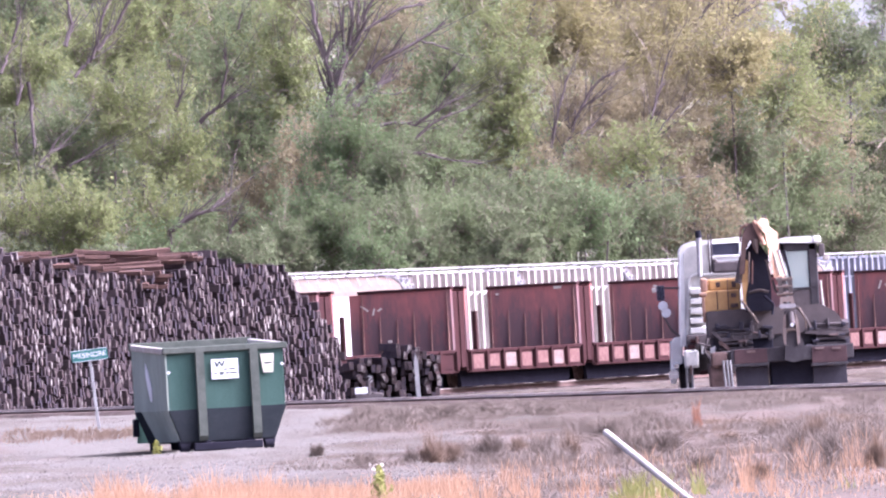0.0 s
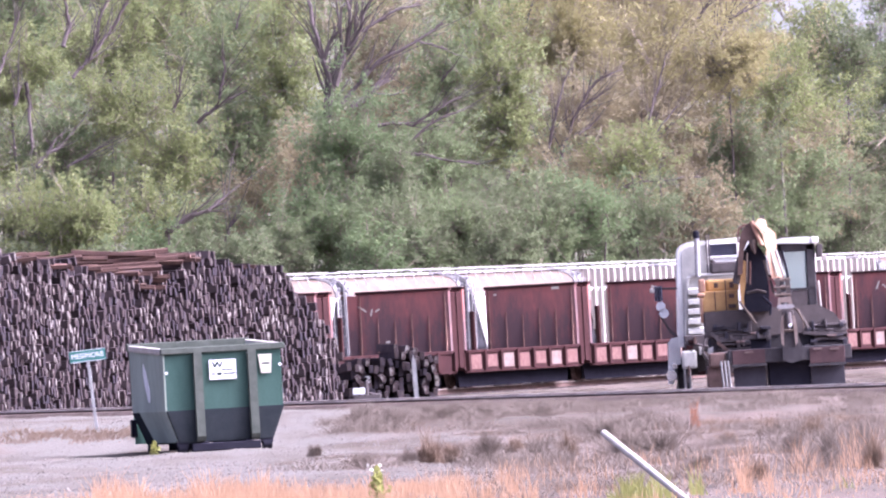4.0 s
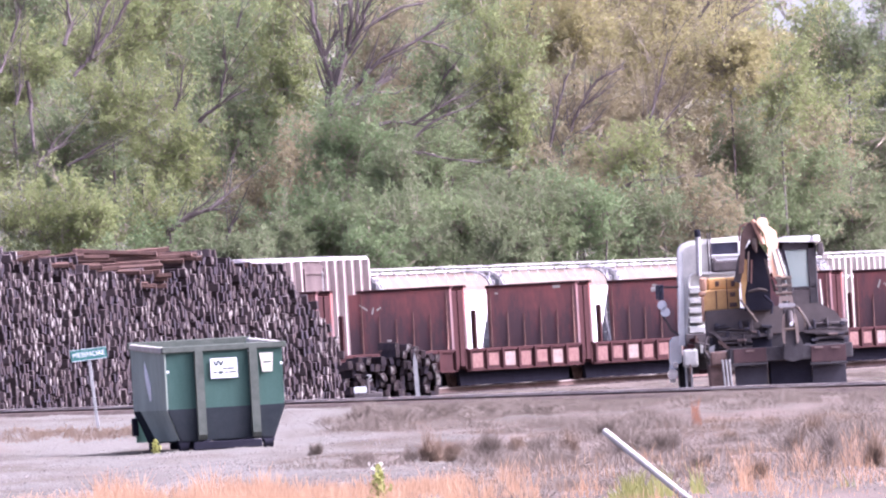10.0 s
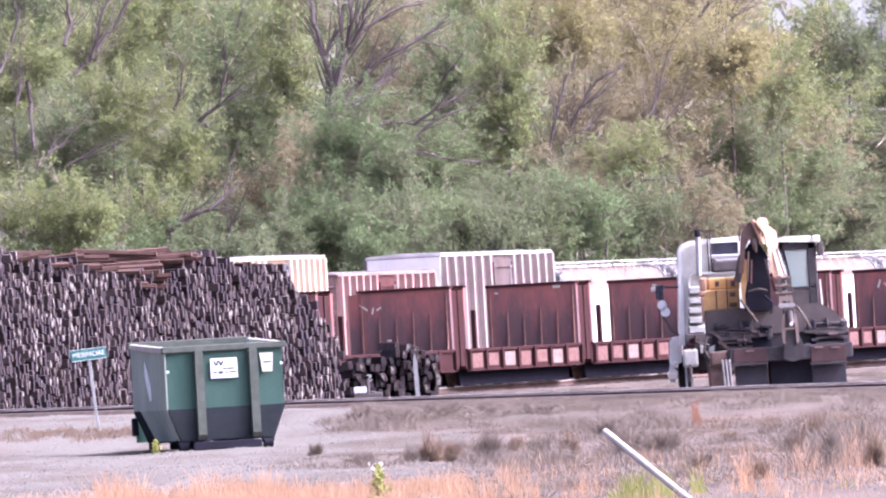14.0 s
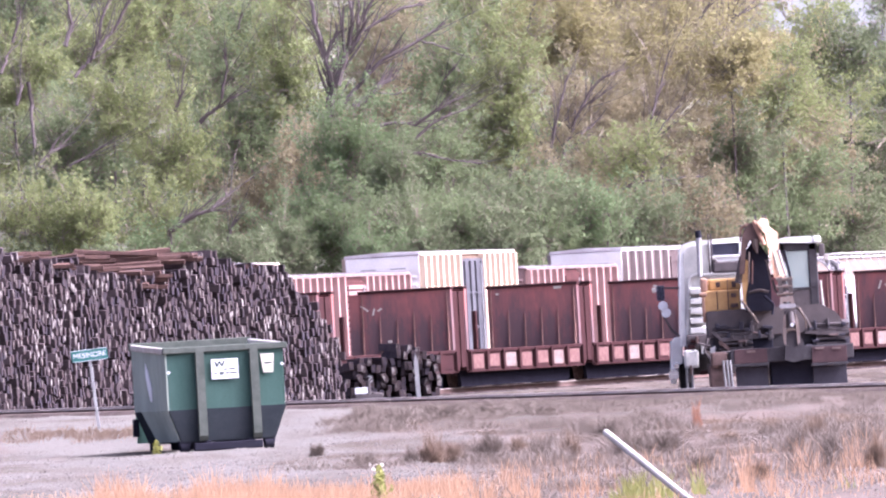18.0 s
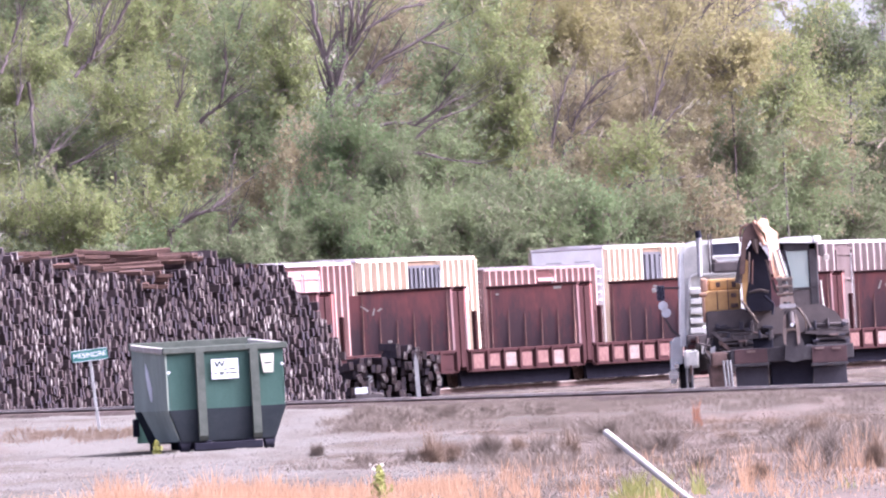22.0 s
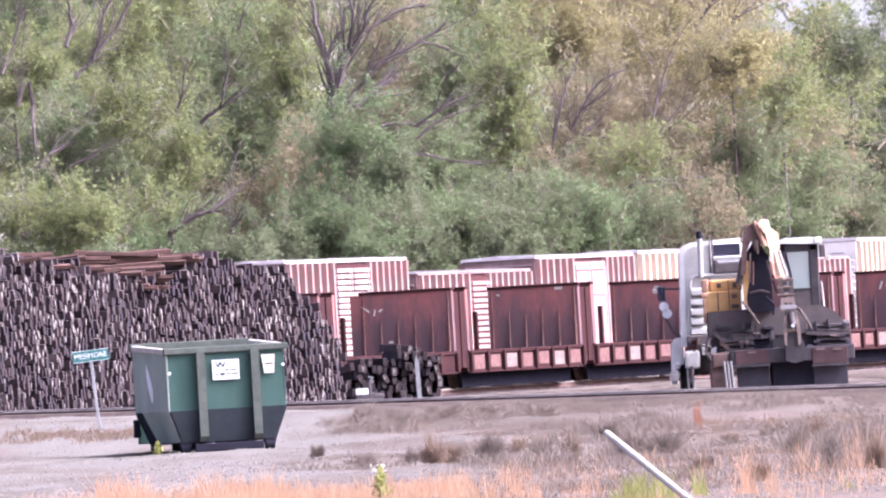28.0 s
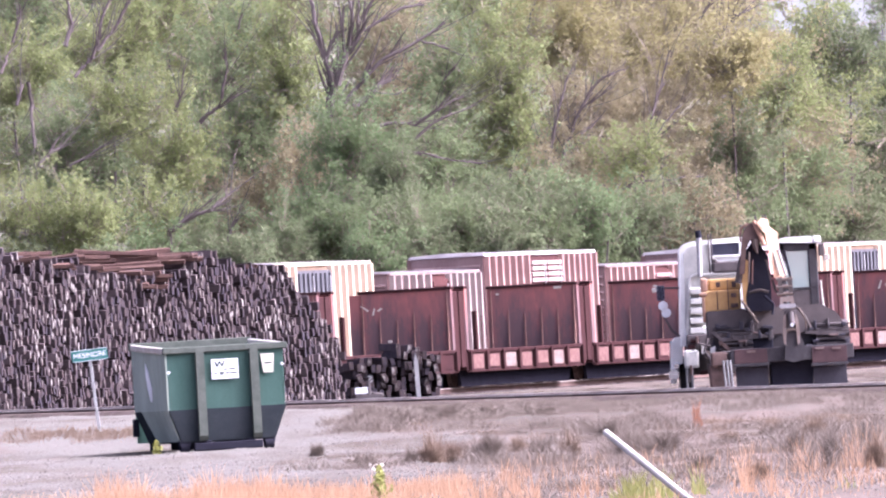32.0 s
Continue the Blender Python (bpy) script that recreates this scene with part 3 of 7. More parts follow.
def boxcar(length, height, paint, door_paint, label, roof="box_roof", doors=1, door_wide=2.5, door_at=0.0, ribs=7, band=False,
           belt=False, door_style="plain", patch=None, overhang=0.04, fresh=None, rib_paint=None):
    """A boxcar: ribbed sides, sliding doors, pressed ends, shallow gabled roof with seams; rail head at z = 0."""
    car = thing("boxcar", Matrix(), label, "boxcar", "passing freight train")
    h, w = length / 2, 1.43
    eave, floor_z = height - 0.12, 1.02
    bm = B()
    box(bm, -h, h, -w, w, floor_z, eave, 0.02)
    body = part("body", bm, paint, car)
    bm = B()
    box(bm, -h - 0.03, h + 0.03, -w - 0.02, w + 0.02, floor_z - 0.28, floor_z + 0.02, 0.02)
    for s in (-1, 1):
        prism(bm, [(-h + 2.2, floor_z - 0.27), (h - 2.2, floor_z - 0.27), (h - 3.4, floor_z - 0.5), (-h + 3.4, floor_z - 0.5)],
              s * (w - 0.02) - 0.02, s * (w - 0.02) + 0.02, axis="y")
    part("side_sill", bm, paint, car)
    # roof: two slopes with raised seams and a rolled edge
    bm = B()
    lip = w + overhang
    prism(bm, [(-lip, eave + 0.0), (-lip, eave + 0.05), (0, height - 0.0), (lip, eave + 0.05), (lip, eave + 0.0)], -h - 0.06, h + 0.06)
    part("roof", bm, roof, car)
    bm = B()
    n = int(length / 0.95)
    for i in range(n + 1):
        x = -h + 0.05 + i * (length - 0.1) / n
        prism(bm, [(-lip, eave + 0.04), (-lip, eave + 0.095), (0, height + 0.045), (lip, eave + 0.095), (lip, eave + 0.04), (0, height + 0.01)],
              x - 0.07, x + 0.07)
    part("roof_seams", bm, "white_roof", car)
    # fascia along the eave
    for s in (-1, 1):
        bm = B()
        box(bm, -h, h, s * (w + 0.05) - 0.03, s * (w + 0.05) + 0.03, eave - 0.03, eave + 0.07, 0.012)
        part("eave_rail", bm, roof if fresh is None else fresh, car)
    half_open = doors * door_wide / 2 + 0.12
    # side ribs, paler than the body, whose colour holds the shade between them
    rib = None
    for s in (-1, 1):
        for lo, hi in ((-h + 0.25, door_at - half_open - 0.1), (door_at + half_open + 0.1, h - 0.25)):
            for i in range(ribs):
                x = lo + (hi - lo) * i / (ribs - 1)
                if rib is None:
                    bm = B()
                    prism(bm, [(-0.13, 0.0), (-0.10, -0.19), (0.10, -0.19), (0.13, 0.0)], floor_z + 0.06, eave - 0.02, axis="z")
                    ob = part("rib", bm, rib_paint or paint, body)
                    rib = ob.data
                else:
                    ob = new("rib", rib)
                    ob.parent = body
                ob.location = (x, s * w, 0)
                ob.rotation_euler = (0, 0, 0 if s < 0 else math.pi)
        if belt:
            for lo, hi in ((-h + 0.2, door_at - half_open), (door_at + half_open, h - 0.2)):
                bm = B()
                box(bm, lo, hi, s * (w + 0.09) - 0.04, s * (w + 0.09) + 0.04, eave - 1.32, eave - 1.2, 0.01)
                box(bm, lo, hi, s * (w + 0.09) - 0.04, s * (w + 0.09) + 0.04, eave - 2.6, eave - 2.5, 0.01)
                part("belt_rail", bm, paint, body)
        # doors, hung outside the posts
        for d in range(doors):
            x0 = door_at - doors * door_wide / 2 + d * door_wide
            bm = B()
            y = s * (w + 0.11)
            box(bm, x0 + 0.03, x0 + door_wide - 0.03, y - 0.04, y + 0.04, floor_z + 0.02, eave - 0.2, 0.012)
            # a slatted door takes the dark body paint for shade between slats
            door = part("door", bm, paint if door_style == "slatted" else door_paint, car)
            yo = y + s * 0.06
            bars = []
            if door_style == "slatted":
                k = floor_z + 0.25
                while k < eave - 0.3:
                    bars.append(("slat", x0 + 0.1, x0 + door_wide - 0.1, 0.05, k, k + 0.14))
                    k += 0.22
            elif door_style == "posts":
                for f in (0.1, 0.37, 0.63, 0.9):
                    bars.append(("post", x0 + door_wide * f - 0.08, x0 + door_wide * f + 0.08, 0.06, floor_z + 0.1, eave - 0.3))
                for f in (0.3, 0.62):
                    z = floor_z + (eave - floor_z) * f
                    bars.append(("bar", x0 + 0.1, x0 + door_wide - 0.1, 0.04, z, z + 0.09))
            else:
                for f in (0.02, 0.34, 0.66, 0.95):
                    z = floor_z + 0.1 + (eave - floor_z - 0.45) * f
                    bars.append(("bar", x0 + 0.08, x0 + door_wide - 0.08, 0.035, z, z + 0.1))
                for f in (0.04, 0.93):
                    bars.append(("post", x0 + door_wide * f, x0 + door_wide * f + 0.09, 0.037, floor_z + 0.1, eave - 0.3))
            for kind, xa, xb, deep, za, zb in bars:
                bm = B()
                box(bm, xa, xb, yo - deep, yo + deep, za, zb, 0.012)
                part(kind, bm, door_paint, door)
            bm = B()
            rod(bm, (x0 + door_wide * 0.8, yo + s * 0.08, floor_z + 0.15), (x0 + door_wide * 0.8, yo + s * 0.08, eave - 0.4), 0.025, n=6)
            part("lock_rod", bm, "walkway", door)
        bm = B()
        box(bm, door_at - half_open - door_wide, door_at + half_open + 0.2, s * (w + 0.1) - 0.05, s * (w + 0.1) + 0.05, floor_z - 0.12, floor_z + 0.02, 0.01)
        part("door_rail", bm, "rust_edge", car)
    # ends: pressed ridges, ladder, brake wheel
    for e in (-1, 1):
        bm = B()
        top = eave - (0.75 if band else 0.15)
        k = floor_z + 0.25
        while k < top:
            rod(bm, (e * h, -w + 0.12, k), (e * h, w - 0.12, k), 0.07, n=8)
            k += 0.3
        ends = "band_white" if band else ("pale_cream" if paint == "cream" else "end_pink")
        wall = part("end_wall", box(B(), min(e * h, e * (h + 0.012)), max(e * h, e * (h + 0.012)), -w + 0.01, w - 0.01, floor_z + 0.03, eave - 0.02), ends, body, "dull painted end wall")
        part("end_ridges", bm, ends, wall)
        if band:
            bm = B()
            box(bm, e * (h + 0.02) - 0.02, e * (h + 0.02) + 0.02, -w - 0.005, w + 0.005, eave - 0.70, eave - 0.02, 0.006)
            b = part("white_end_band", bm, "band_white", body, "white painted upper end")
            bm = B()
            for y0 in (-0.9, 0.25):
                box(bm, e * (h + 0.045) - 0.004, e * (h + 0.045) + 0.004, y0, y0 + 0.6, eave - 0.50, eave - 0.46)
            part("printed_bar", bm, "walkway", b)
        ladder(car, e * (h + 0.08), -w + 0.3, floor_z - 0.1, floor_z + 1.9, paint, along="y")
    for e in (-1, 1):
        ladder(car, e * (h - 0.32), -w - 0.16, floor_z - 0.4, floor_z + 1.7, paint)
    for q in patch or ():
        x0, x1, z0, z1, mat = q
        bm = B()
        box(bm, x0, x1, -w - 0.215, -w - 0.198, z0, z1)
        part("painted_patch", bm, mat, body)
    bogie(car, -h + 2.0)
    bogie(car, h - 2.0)
    couplers(car, h)
    return car


def hopper(length, label, ribbed=False, grey=False):
    """A covered hopper: tall body with rolled shoulders, hatch trough and walkway on top, slope sheets and outlets below."""
    car = thing("covered_hopper", Matrix(), label, "covered hopper", "passing freight train")
    h, w = length / 2, 1.52
    paint = "hopper_grey" if grey else "hopper_white"
    shoulder = [(-w, 3.55), (-w + 0.03, 3.8), (-w + 0.13, 4.02), (-w + 0.32, 4.20), (-w + 0.62, 4.32), (-0.55, 4.38), (0.55, 4.38),
                (w - 0.62, 4.32), (w - 0.32, 4.20), (w - 0.13, 4.02), (w - 0.03, 3.8), (w, 3.55)]
    bm = B()
    for s in (-1, 1):
        prism(bm, [(-h + 2.45, 1.32), (h - 2.45, 1.32), (h - 0.6, 3.55), (-h + 0.6, 3.55)], s * w - 0.03, s * w + 0.03, axis="y")
    prism(bm, [(-h + 2.6, 1.36), (h - 2.6, 1.36), (h - 0.75, 3.55), (-h + 0.75, 3.55)], -w + 0.03, w - 0.03, axis="y")
    body = part("body", bm, "hopper_recess" if ribbed and not grey else paint, car)
    bm = B()
    prism(bm, shoulder, -h + 0.42, h - 0.42)
    part("rounded_top", bm, "hopper_grey" if grey else ("hopper_recess" if ribbed else "hopper_dusty"), car, "" if grey else "dust-stained rounded top")
    bm = B()
    for s in (-1, 1):
        box(bm, -h + 0.4, h - 0.4, s * (w + 0.03) - 0.035, s * (w + 0.03) + 0.035, 3.50, 3.58, 0.012)
        box(bm, -h + 0.4, h - 0.4, s * (w + 0.07) - 0.05, s * (w + 0.07) + 0.05, 3.58, 3.62, 0.008)
        box(bm, -h + 0.1, h - 0.1, s * (w + 0.02) - 0.04, s * (w + 0.02) + 0.04, 1.05, 1.37, 0.012)
    part("side_rail", bm, paint, car)
    if ribbed:
        for s in (-1, 1):
            for i in range(15):
                x = -h + 0.75 + i * (length - 1.5) / 14
                bm = B()
                box(bm, x - 0.09, x + 0.09, s * (w + 0.09) - 0.09, s * (w + 0.09) + 0.09, 1.3 + max(0, abs(x) - h + 2.4) * 1.1, 4.34, 0.015)
                part("side_post", bm, paint if grey else "hopper_post", body)
    # sloping ends and end posts
    for e in (-1, 1):
        bm = B()
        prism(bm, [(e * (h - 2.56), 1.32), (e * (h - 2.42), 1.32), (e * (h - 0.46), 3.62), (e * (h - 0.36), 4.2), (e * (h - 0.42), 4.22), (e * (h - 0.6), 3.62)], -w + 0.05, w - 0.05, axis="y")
        part("end_sheet", bm, "end_grey" if not grey else paint, car, "" if grey else "end sheet painted grey for its shade")
        bm = B()
        for y in (-w + 0.05, -0.45, 0.45, w - 0.05):
            path_rod(bm, [(e * (h - 0.08), y, 1.1), (e * (h - 0.08), y, 3.7), (e * (h - 0.42), y * 0.96, 4.2)], 0.045, 6)
        part("end_post", bm, "walkway", car)
        bm = B()
        box(bm, e * (h - 0.05) - 0.09, e * (h - 0.05) + 0.09, -w, w, 0.95, 1.35, 0.02)
        box(bm, min(e * h, e * (h - 2.6)), max(e * h, e * (h - 2.6)), -w, -w + 0.12, 1.02, 1.30, 0.02)
        box(bm, min(e * h, e * (h - 2.6)), max(e * h, e * (h - 2.6)), w - 0.12, w, 1.02, 1.30, 0.02)
        rod(bm, (e * (h - 0.1), -w + 0.1, 1.3), (e * (h - 1.1), -w + 0.1, 2.7), 0.05, n=6)
        rod(bm, (e * (h - 0.1), w - 0.1, 1.3), (e * (h - 1.1), w - 0.1, 2.7), 0.05, n=6)
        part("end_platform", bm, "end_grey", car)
        # hoops that carry the roof walk round the shoulder
        for d in (0.12, 0.45):
            bm = B()
            arc = shoulder[:6]
            prism(bm, [(y - 0.05, z + 0.05) for y, z in arc] + [(y + 0.02, z - 0.02) for y, z in reversed(arc)], min(e * (h - d), e * (h - d - 0.09)), max(e * (h - d), e * (h - d - 0.09)))
            part("roof_hoop", bm, "walkway", car)
        ladder(car, e * (h - 0.05), -w + 0.32, 0.9, 4.3, "walkway", along="y")
        ladder(car, e * (h - 0.35), -w - 0.07, 0.8, 4.0, "walkway")
    # roof walk on brackets, hatches between
    bm = B()
    for y in (-0.95, 0.95):
        box(bm, -h + 0.15, h - 0.15, y - 0.2, y + 0.2, 4.575, 4.605)
    walk_board = part("roof_walk", bm, "walkway", car)
    for i in range(12):
        x = -h + 0.6 + i * (length - 1.2) / 11
        for y in (-1.06, 1.06):
            bm = B()
            path_rod(bm, [(x, y * 1.34, 4.05), (x, y * 1.12, 4.57)], 0.018, 5)
            part("bracket", bm, "walkway", walk_board)
    for i in range(8):
        x = -h + 1.4 + i * (length - 2.8) / 7
        bm = B()
        box(bm, x - 0.75, x + 0.75, -0.42, 0.42, 4.36, 4.47, 0.04)
        part("hatch_cover", bm, "white_roof" if not grey else paint, car)
    for k in (-0.32, 0.0, 0.32):
        bm = B()
        x = k * length
        prism(bm, [(x - 2.1, 1.36), (x + 2.1, 1.36), (x + 0.35, 0.55), (x - 0.35, 0.55)], -w + 0.2, w - 0.2, axis="y")
        part("outlet", bm, paint, car)
    bm = B()
    box(bm, -h, h, -0.3, 0.3, 0.85, 1.15, 0.02)
    part("centre_sill", bm, "black", car)
    bogie(car, -h + 1.7)
    bogie(car, h - 1.7)
    couplers(car, h - 0.1)
    return car


# distance of each car's rear and front along the line at 16 s
TRAIN = []


def on_train(car, rear, front):
    TRAIN.append((car, (rear + front) / 2))


on_train(hopper(15.8, "dark grey covered hopper with side posts", True, True), 164.2, 180.0)
on_train(hopper(15.6, "white smooth-sided covered hopper on the moving train"), 148.4, 164.0)
first = hopper(15.6, "off-white covered hopper with many vertical side posts", True)
on_train(first, 131.7, 147.3)
for rear in (115.2, 99.2):
    on_train(copy_thing(first, Matrix()), rear, rear + 15.6)
smooth = hopper(16.3, "white smooth-sided covered hopper with dusty top")
on_train(smooth, 82.7, 99.0)
for rear in (65.5, 48.2, 30.6):
    on_train(copy_thing(smooth, Matrix()), rear, rear + 16.3)
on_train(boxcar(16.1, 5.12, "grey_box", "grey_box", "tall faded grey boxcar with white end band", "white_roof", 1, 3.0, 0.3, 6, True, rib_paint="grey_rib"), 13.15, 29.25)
on_train(boxcar(13.5, 4.52, "oxide", "oxide", "low oxide-red boxcar with seamed roof and pale ribs", "box_roof", 1, 2.4, -0.3, 6, rib_paint="red_rib"), -1.55, 11.95)
on_train(boxcar(13.6, 5.22, "cream", "grey_door", "tall cream boxcar with blue-grey double doors", "white_roof", 1, 3.0, 0.2, 7, True, True, "posts",
                fresh="pale_cream", rib_paint="pale_cream"), -16.8, -3.2)
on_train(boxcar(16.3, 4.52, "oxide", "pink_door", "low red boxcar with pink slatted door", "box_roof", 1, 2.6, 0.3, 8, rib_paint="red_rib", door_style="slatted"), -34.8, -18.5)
on_train(boxcar(16.5, 5.02, "cream", "grey_door", "cream boxcar with grey double doors and white lettering patch", "white_roof", 2, 2.3, 0.6, 7, False, False, "posts",
                fresh="pale_cream", rib_paint="pale_cream", patch=[(4.4, 6.6, 3.3, 3.8, "decal_white"), (4.8, 5.3, 2.6, 3.3, "decal_white"), (5.9, 6.4, 2.6, 3.3, "decal_white")]), -52.7, -36.2)
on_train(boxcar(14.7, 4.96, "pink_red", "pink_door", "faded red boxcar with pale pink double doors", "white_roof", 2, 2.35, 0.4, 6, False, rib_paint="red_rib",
                patch=[(-6.6, -5.6, 2.2, 3.0, "decal_white")]), -68.4, -53.7)
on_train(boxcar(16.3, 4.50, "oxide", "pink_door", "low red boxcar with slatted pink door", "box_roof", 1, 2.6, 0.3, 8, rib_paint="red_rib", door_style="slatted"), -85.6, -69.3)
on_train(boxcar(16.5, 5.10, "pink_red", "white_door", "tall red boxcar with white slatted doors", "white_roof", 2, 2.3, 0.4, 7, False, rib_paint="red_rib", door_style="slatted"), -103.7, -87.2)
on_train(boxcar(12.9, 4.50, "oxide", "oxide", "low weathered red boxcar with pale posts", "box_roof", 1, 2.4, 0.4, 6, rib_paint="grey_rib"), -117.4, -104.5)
on_train(boxcar(16.3, 4.98, "cream", "grey_door", "cream boxcar with dark doors on the moving train", "white_roof", 2, 2.3, 0.0, 7, False, False, "posts",
                fresh="pale_cream", rib_paint="pale_cream"), -136.2, -119.9)


# ---- parked bulkhead flat cars ----
def flat_car(m, long):
    """A flat car with a steel bulkhead at either end, stake pockets and plates along its sill; rail head at z = 0."""
    car = thing("bulkhead_flat_car", m, "empty rust-red flat car with ribbed steel bulkheads", "flat car", "parked flat cars")
    h, w, deck, top = long / 2, 1.54, 1.16, 3.22
    bm = B()
    box(bm, -h, h, -w + 0.06, w - 0.06, deck - 0.09, deck, 0.01)
    part("deck", bm, "rust_dark", car)
    for s in (-1, 1):
        bm = B()
        box(bm, -h, h, s * (w - 0.03) - 0.03, s * (w - 0.03) + 0.03, deck - 0.66, deck - 0.02, 0.01)
        box(bm, -h, h, s * w - 0.06, s * w + 0.06, deck - 0.05, deck + 0.06, 0.015)
        box(bm, -h, h, s * w - 0.05, s * w + 0.05, deck - 0.68, deck - 0.60, 0.01)
        sill = part("side_sill", bm, "rust_dark", car)
        count = 7
        for i in range(count + 1):
            x = -h + 0.2 + i * (long - 0.4) / count
            bm = B()
            box(bm, x - 0.13, x + 0.13, s * (w + 0.05) - 0.07, s * (w + 0.05) + 0.07, deck - 0.62, deck + 0.02, 0.02)
            part("stake_pocket", bm, "rust_dark", sill)
        for i in range(count):
            x = -h + 0.2 + (i + 0.5) * (long - 0.4) / count
            bm = B()
            pale = i in (2, 5)
            low = (0.57, 0.52, 0.55, 0.57, 0.50, 0.56, 0.54)[i]
            box(bm, x - 0.68 + 0.05 * (i % 3), x + 0.70 - 0.07 * (i % 2), s * (w + 0.02) - 0.01, s * (w + 0.02) + 0.01, deck - low, deck - 0.10 - 0.02 * (i % 2))
            part("plate", bm, "plate_white" if pale else "plate_pink", sill, "pale scraped plate" if pale else "")
    bm = B()
    box(bm, -h, h, -0.55, 0.55, deck - 0.85, deck - 0.1, 0.02)
    # deep near-black girders stand for a dark beam and the shade below
    prism(bm, [(-h + 0.3, deck - 0.6), (h - 0.3, deck - 0.6), (h - 0.5, deck - 1.13), (-h + 0.5, deck - 1.13)], -1.16, -1.06, axis="y")
    prism(bm, [(-h + 0.3, deck - 0.6), (h - 0.3, deck - 0.6), (h - 0.5, deck - 1.13), (-h + 0.5, deck - 1.13)], 1.06, 1.16, axis="y")
    part("underframe", bm, "soot", car)
    for e in (-1, 1):
        x = e * (h - 0.30)
        bm = B()
        box(bm, min(x, e * (h - 0.04)), max(x, e * (h - 0.04)), -w, w, deck, top, 0.015)
        wall = part("bulkhead", bm, "bulkhead", car, "rust-red scuffed steel bulkhead, darker towards the bottom")
        for i in range(6):
            y = -w + 0.12 + i * (2 * w - 0.24) / 5
            # inner ribs take a pale rust that stands for their lit edges
            for f, mat in ((-e, "rust_edge"), (e, "rust_dark")):
                bm = B()
                xi = x if f == -e else e * (h - 0.04)
                tall = top - 0.02 if f == e or i in (0, 5) else deck + 1.15 + 0.1 * (i % 3)
                prism(bm, [(xi, deck + 0.01), (xi + f * 0.13, deck + 0.01), (xi + f * 0.09, deck + 0.35), (xi + f * 0.02, tall), (xi, tall)], y - 0.016, y + 0.016, axis="y")
                part("rib", bm, mat, wall)
        bm = B()
        box(bm, min(x, e * h) - 0.04, max(x, e * h) + 0.04, -w - 0.03, w + 0.03, top - 0.03, top + 0.06, 0.015)
        part("cap_rail", bm, "rust_dark", wall)
        for s in (-1, 1):
            ladder(car, e * (h + 0.10), s * (w - 0.28), deck - 0.5, top - 0.3, "rust_edge", along="y")
        bm = B()
        box(bm, e * h - 0.1, e * h + 0.1, -w, w, deck - 0.6, deck - 0.02, 0.02)
        part("end_sill", bm, "rust_dark", car)
        # added solid plates beside the coupler close most of the gap to the next car
        bm = B()
        box(bm, min(e * h, e * (h + 0.60)), max(e * h, e * (h + 0.60)), -w + 0.02, -w + 0.08, deck - 0.5, top - 0.1, 0.01)
        part("end_apron", bm, "rust_dark", car)
        bm = B()
        box(bm, min(e * h, e * (h + 0.60)), max(e * h, e * (h + 0.60)), w - 0.08, w - 0.02, deck - 0.5, top - 0.1, 0.01)
        part("end_apron", bm, "rust_dark", car)
    for x, tall in ((-h + 1.35, 1.3),):
        bm = B()
        box(bm, x - 0.10, x + 0.10, -w - 0.02, -w + 0.13, deck, deck + tall, 0.03)
        part("stake", bm, "rust_dark", car)
    bogie(car, -h + 1.8)
    bogie(car, h - 1.8)
    couplers(car, h)
    return car


FLAT = 14.55
plain = None
for k in range(-1, 5):
    rear = -13.75 + 15.9 * k + (3.0 if k > 2 else 0.0)
    c = Vector((0, 546, 0)) + ALONG * (rear + FLAT / 2) + ACROSS * 1.55
    place = pose(c.x, c.y, 0.62, 0, 0, TURN)
    if plain is None:
        plain = flat = flat_car(place, FLAT)
    else:
        flat = copy_thing(plain, place)
    if k == 0:
        # an added steel sheet widens the far bulkhead of this car
        bm = B()
        box(bm, FLAT / 2 - 0.30, FLAT / 2 - 0.24, 1.50, 1.86, 0.45, 3.16, 0.01)
        part("side_sheet", bm, "bulkhead", flat, "rust-red steel side sheet")
        # bare dark sill on this car
        for ob in flat.children_recursive:
            if ob.name.startswith("plate"):
                ob.material_slots[0].link = "OBJECT"
                ob.material_slots[0].material = M["rust_dark"]
    # scratches and small tags of white paint, some cars only: across, height, width, tall, slant
    for y, z, wide, tall, slant in {0: ((1.35, 2.72, 0.30, 0.05, 35), (1.05, 2.60, 0.05, 0.22, 15), (0.85, 2.66, 0.16, 0.05, -30), (0.55, 1.62, 0.14, 0.07, 0)), 1: ((-0.88, 3.12, 0.26, 0.09, 0), (1.2, 3.0, 0.1, 0.05, 0)),
                                    2: ((-0.12, 3.02, 0.20, 0.07, 12), (-0.2, 2.86, 0.07, 0.2, 0)), 4: ((0.6, 2.75, 0.06, 0.3, 20), (0.35, 2.7, 0.2, 0.05, 40))}.get(k, ()):
        bm = B()
        box(bm, -0.006, 0.006, -wide / 2, wide / 2, -tall / 2, tall / 2)
        ob = part("paint_mark", bm, "decal_pale", flat)
        ob.matrix_basis = pose(FLAT / 2 - 0.31, y, z, slant, 0, 0)


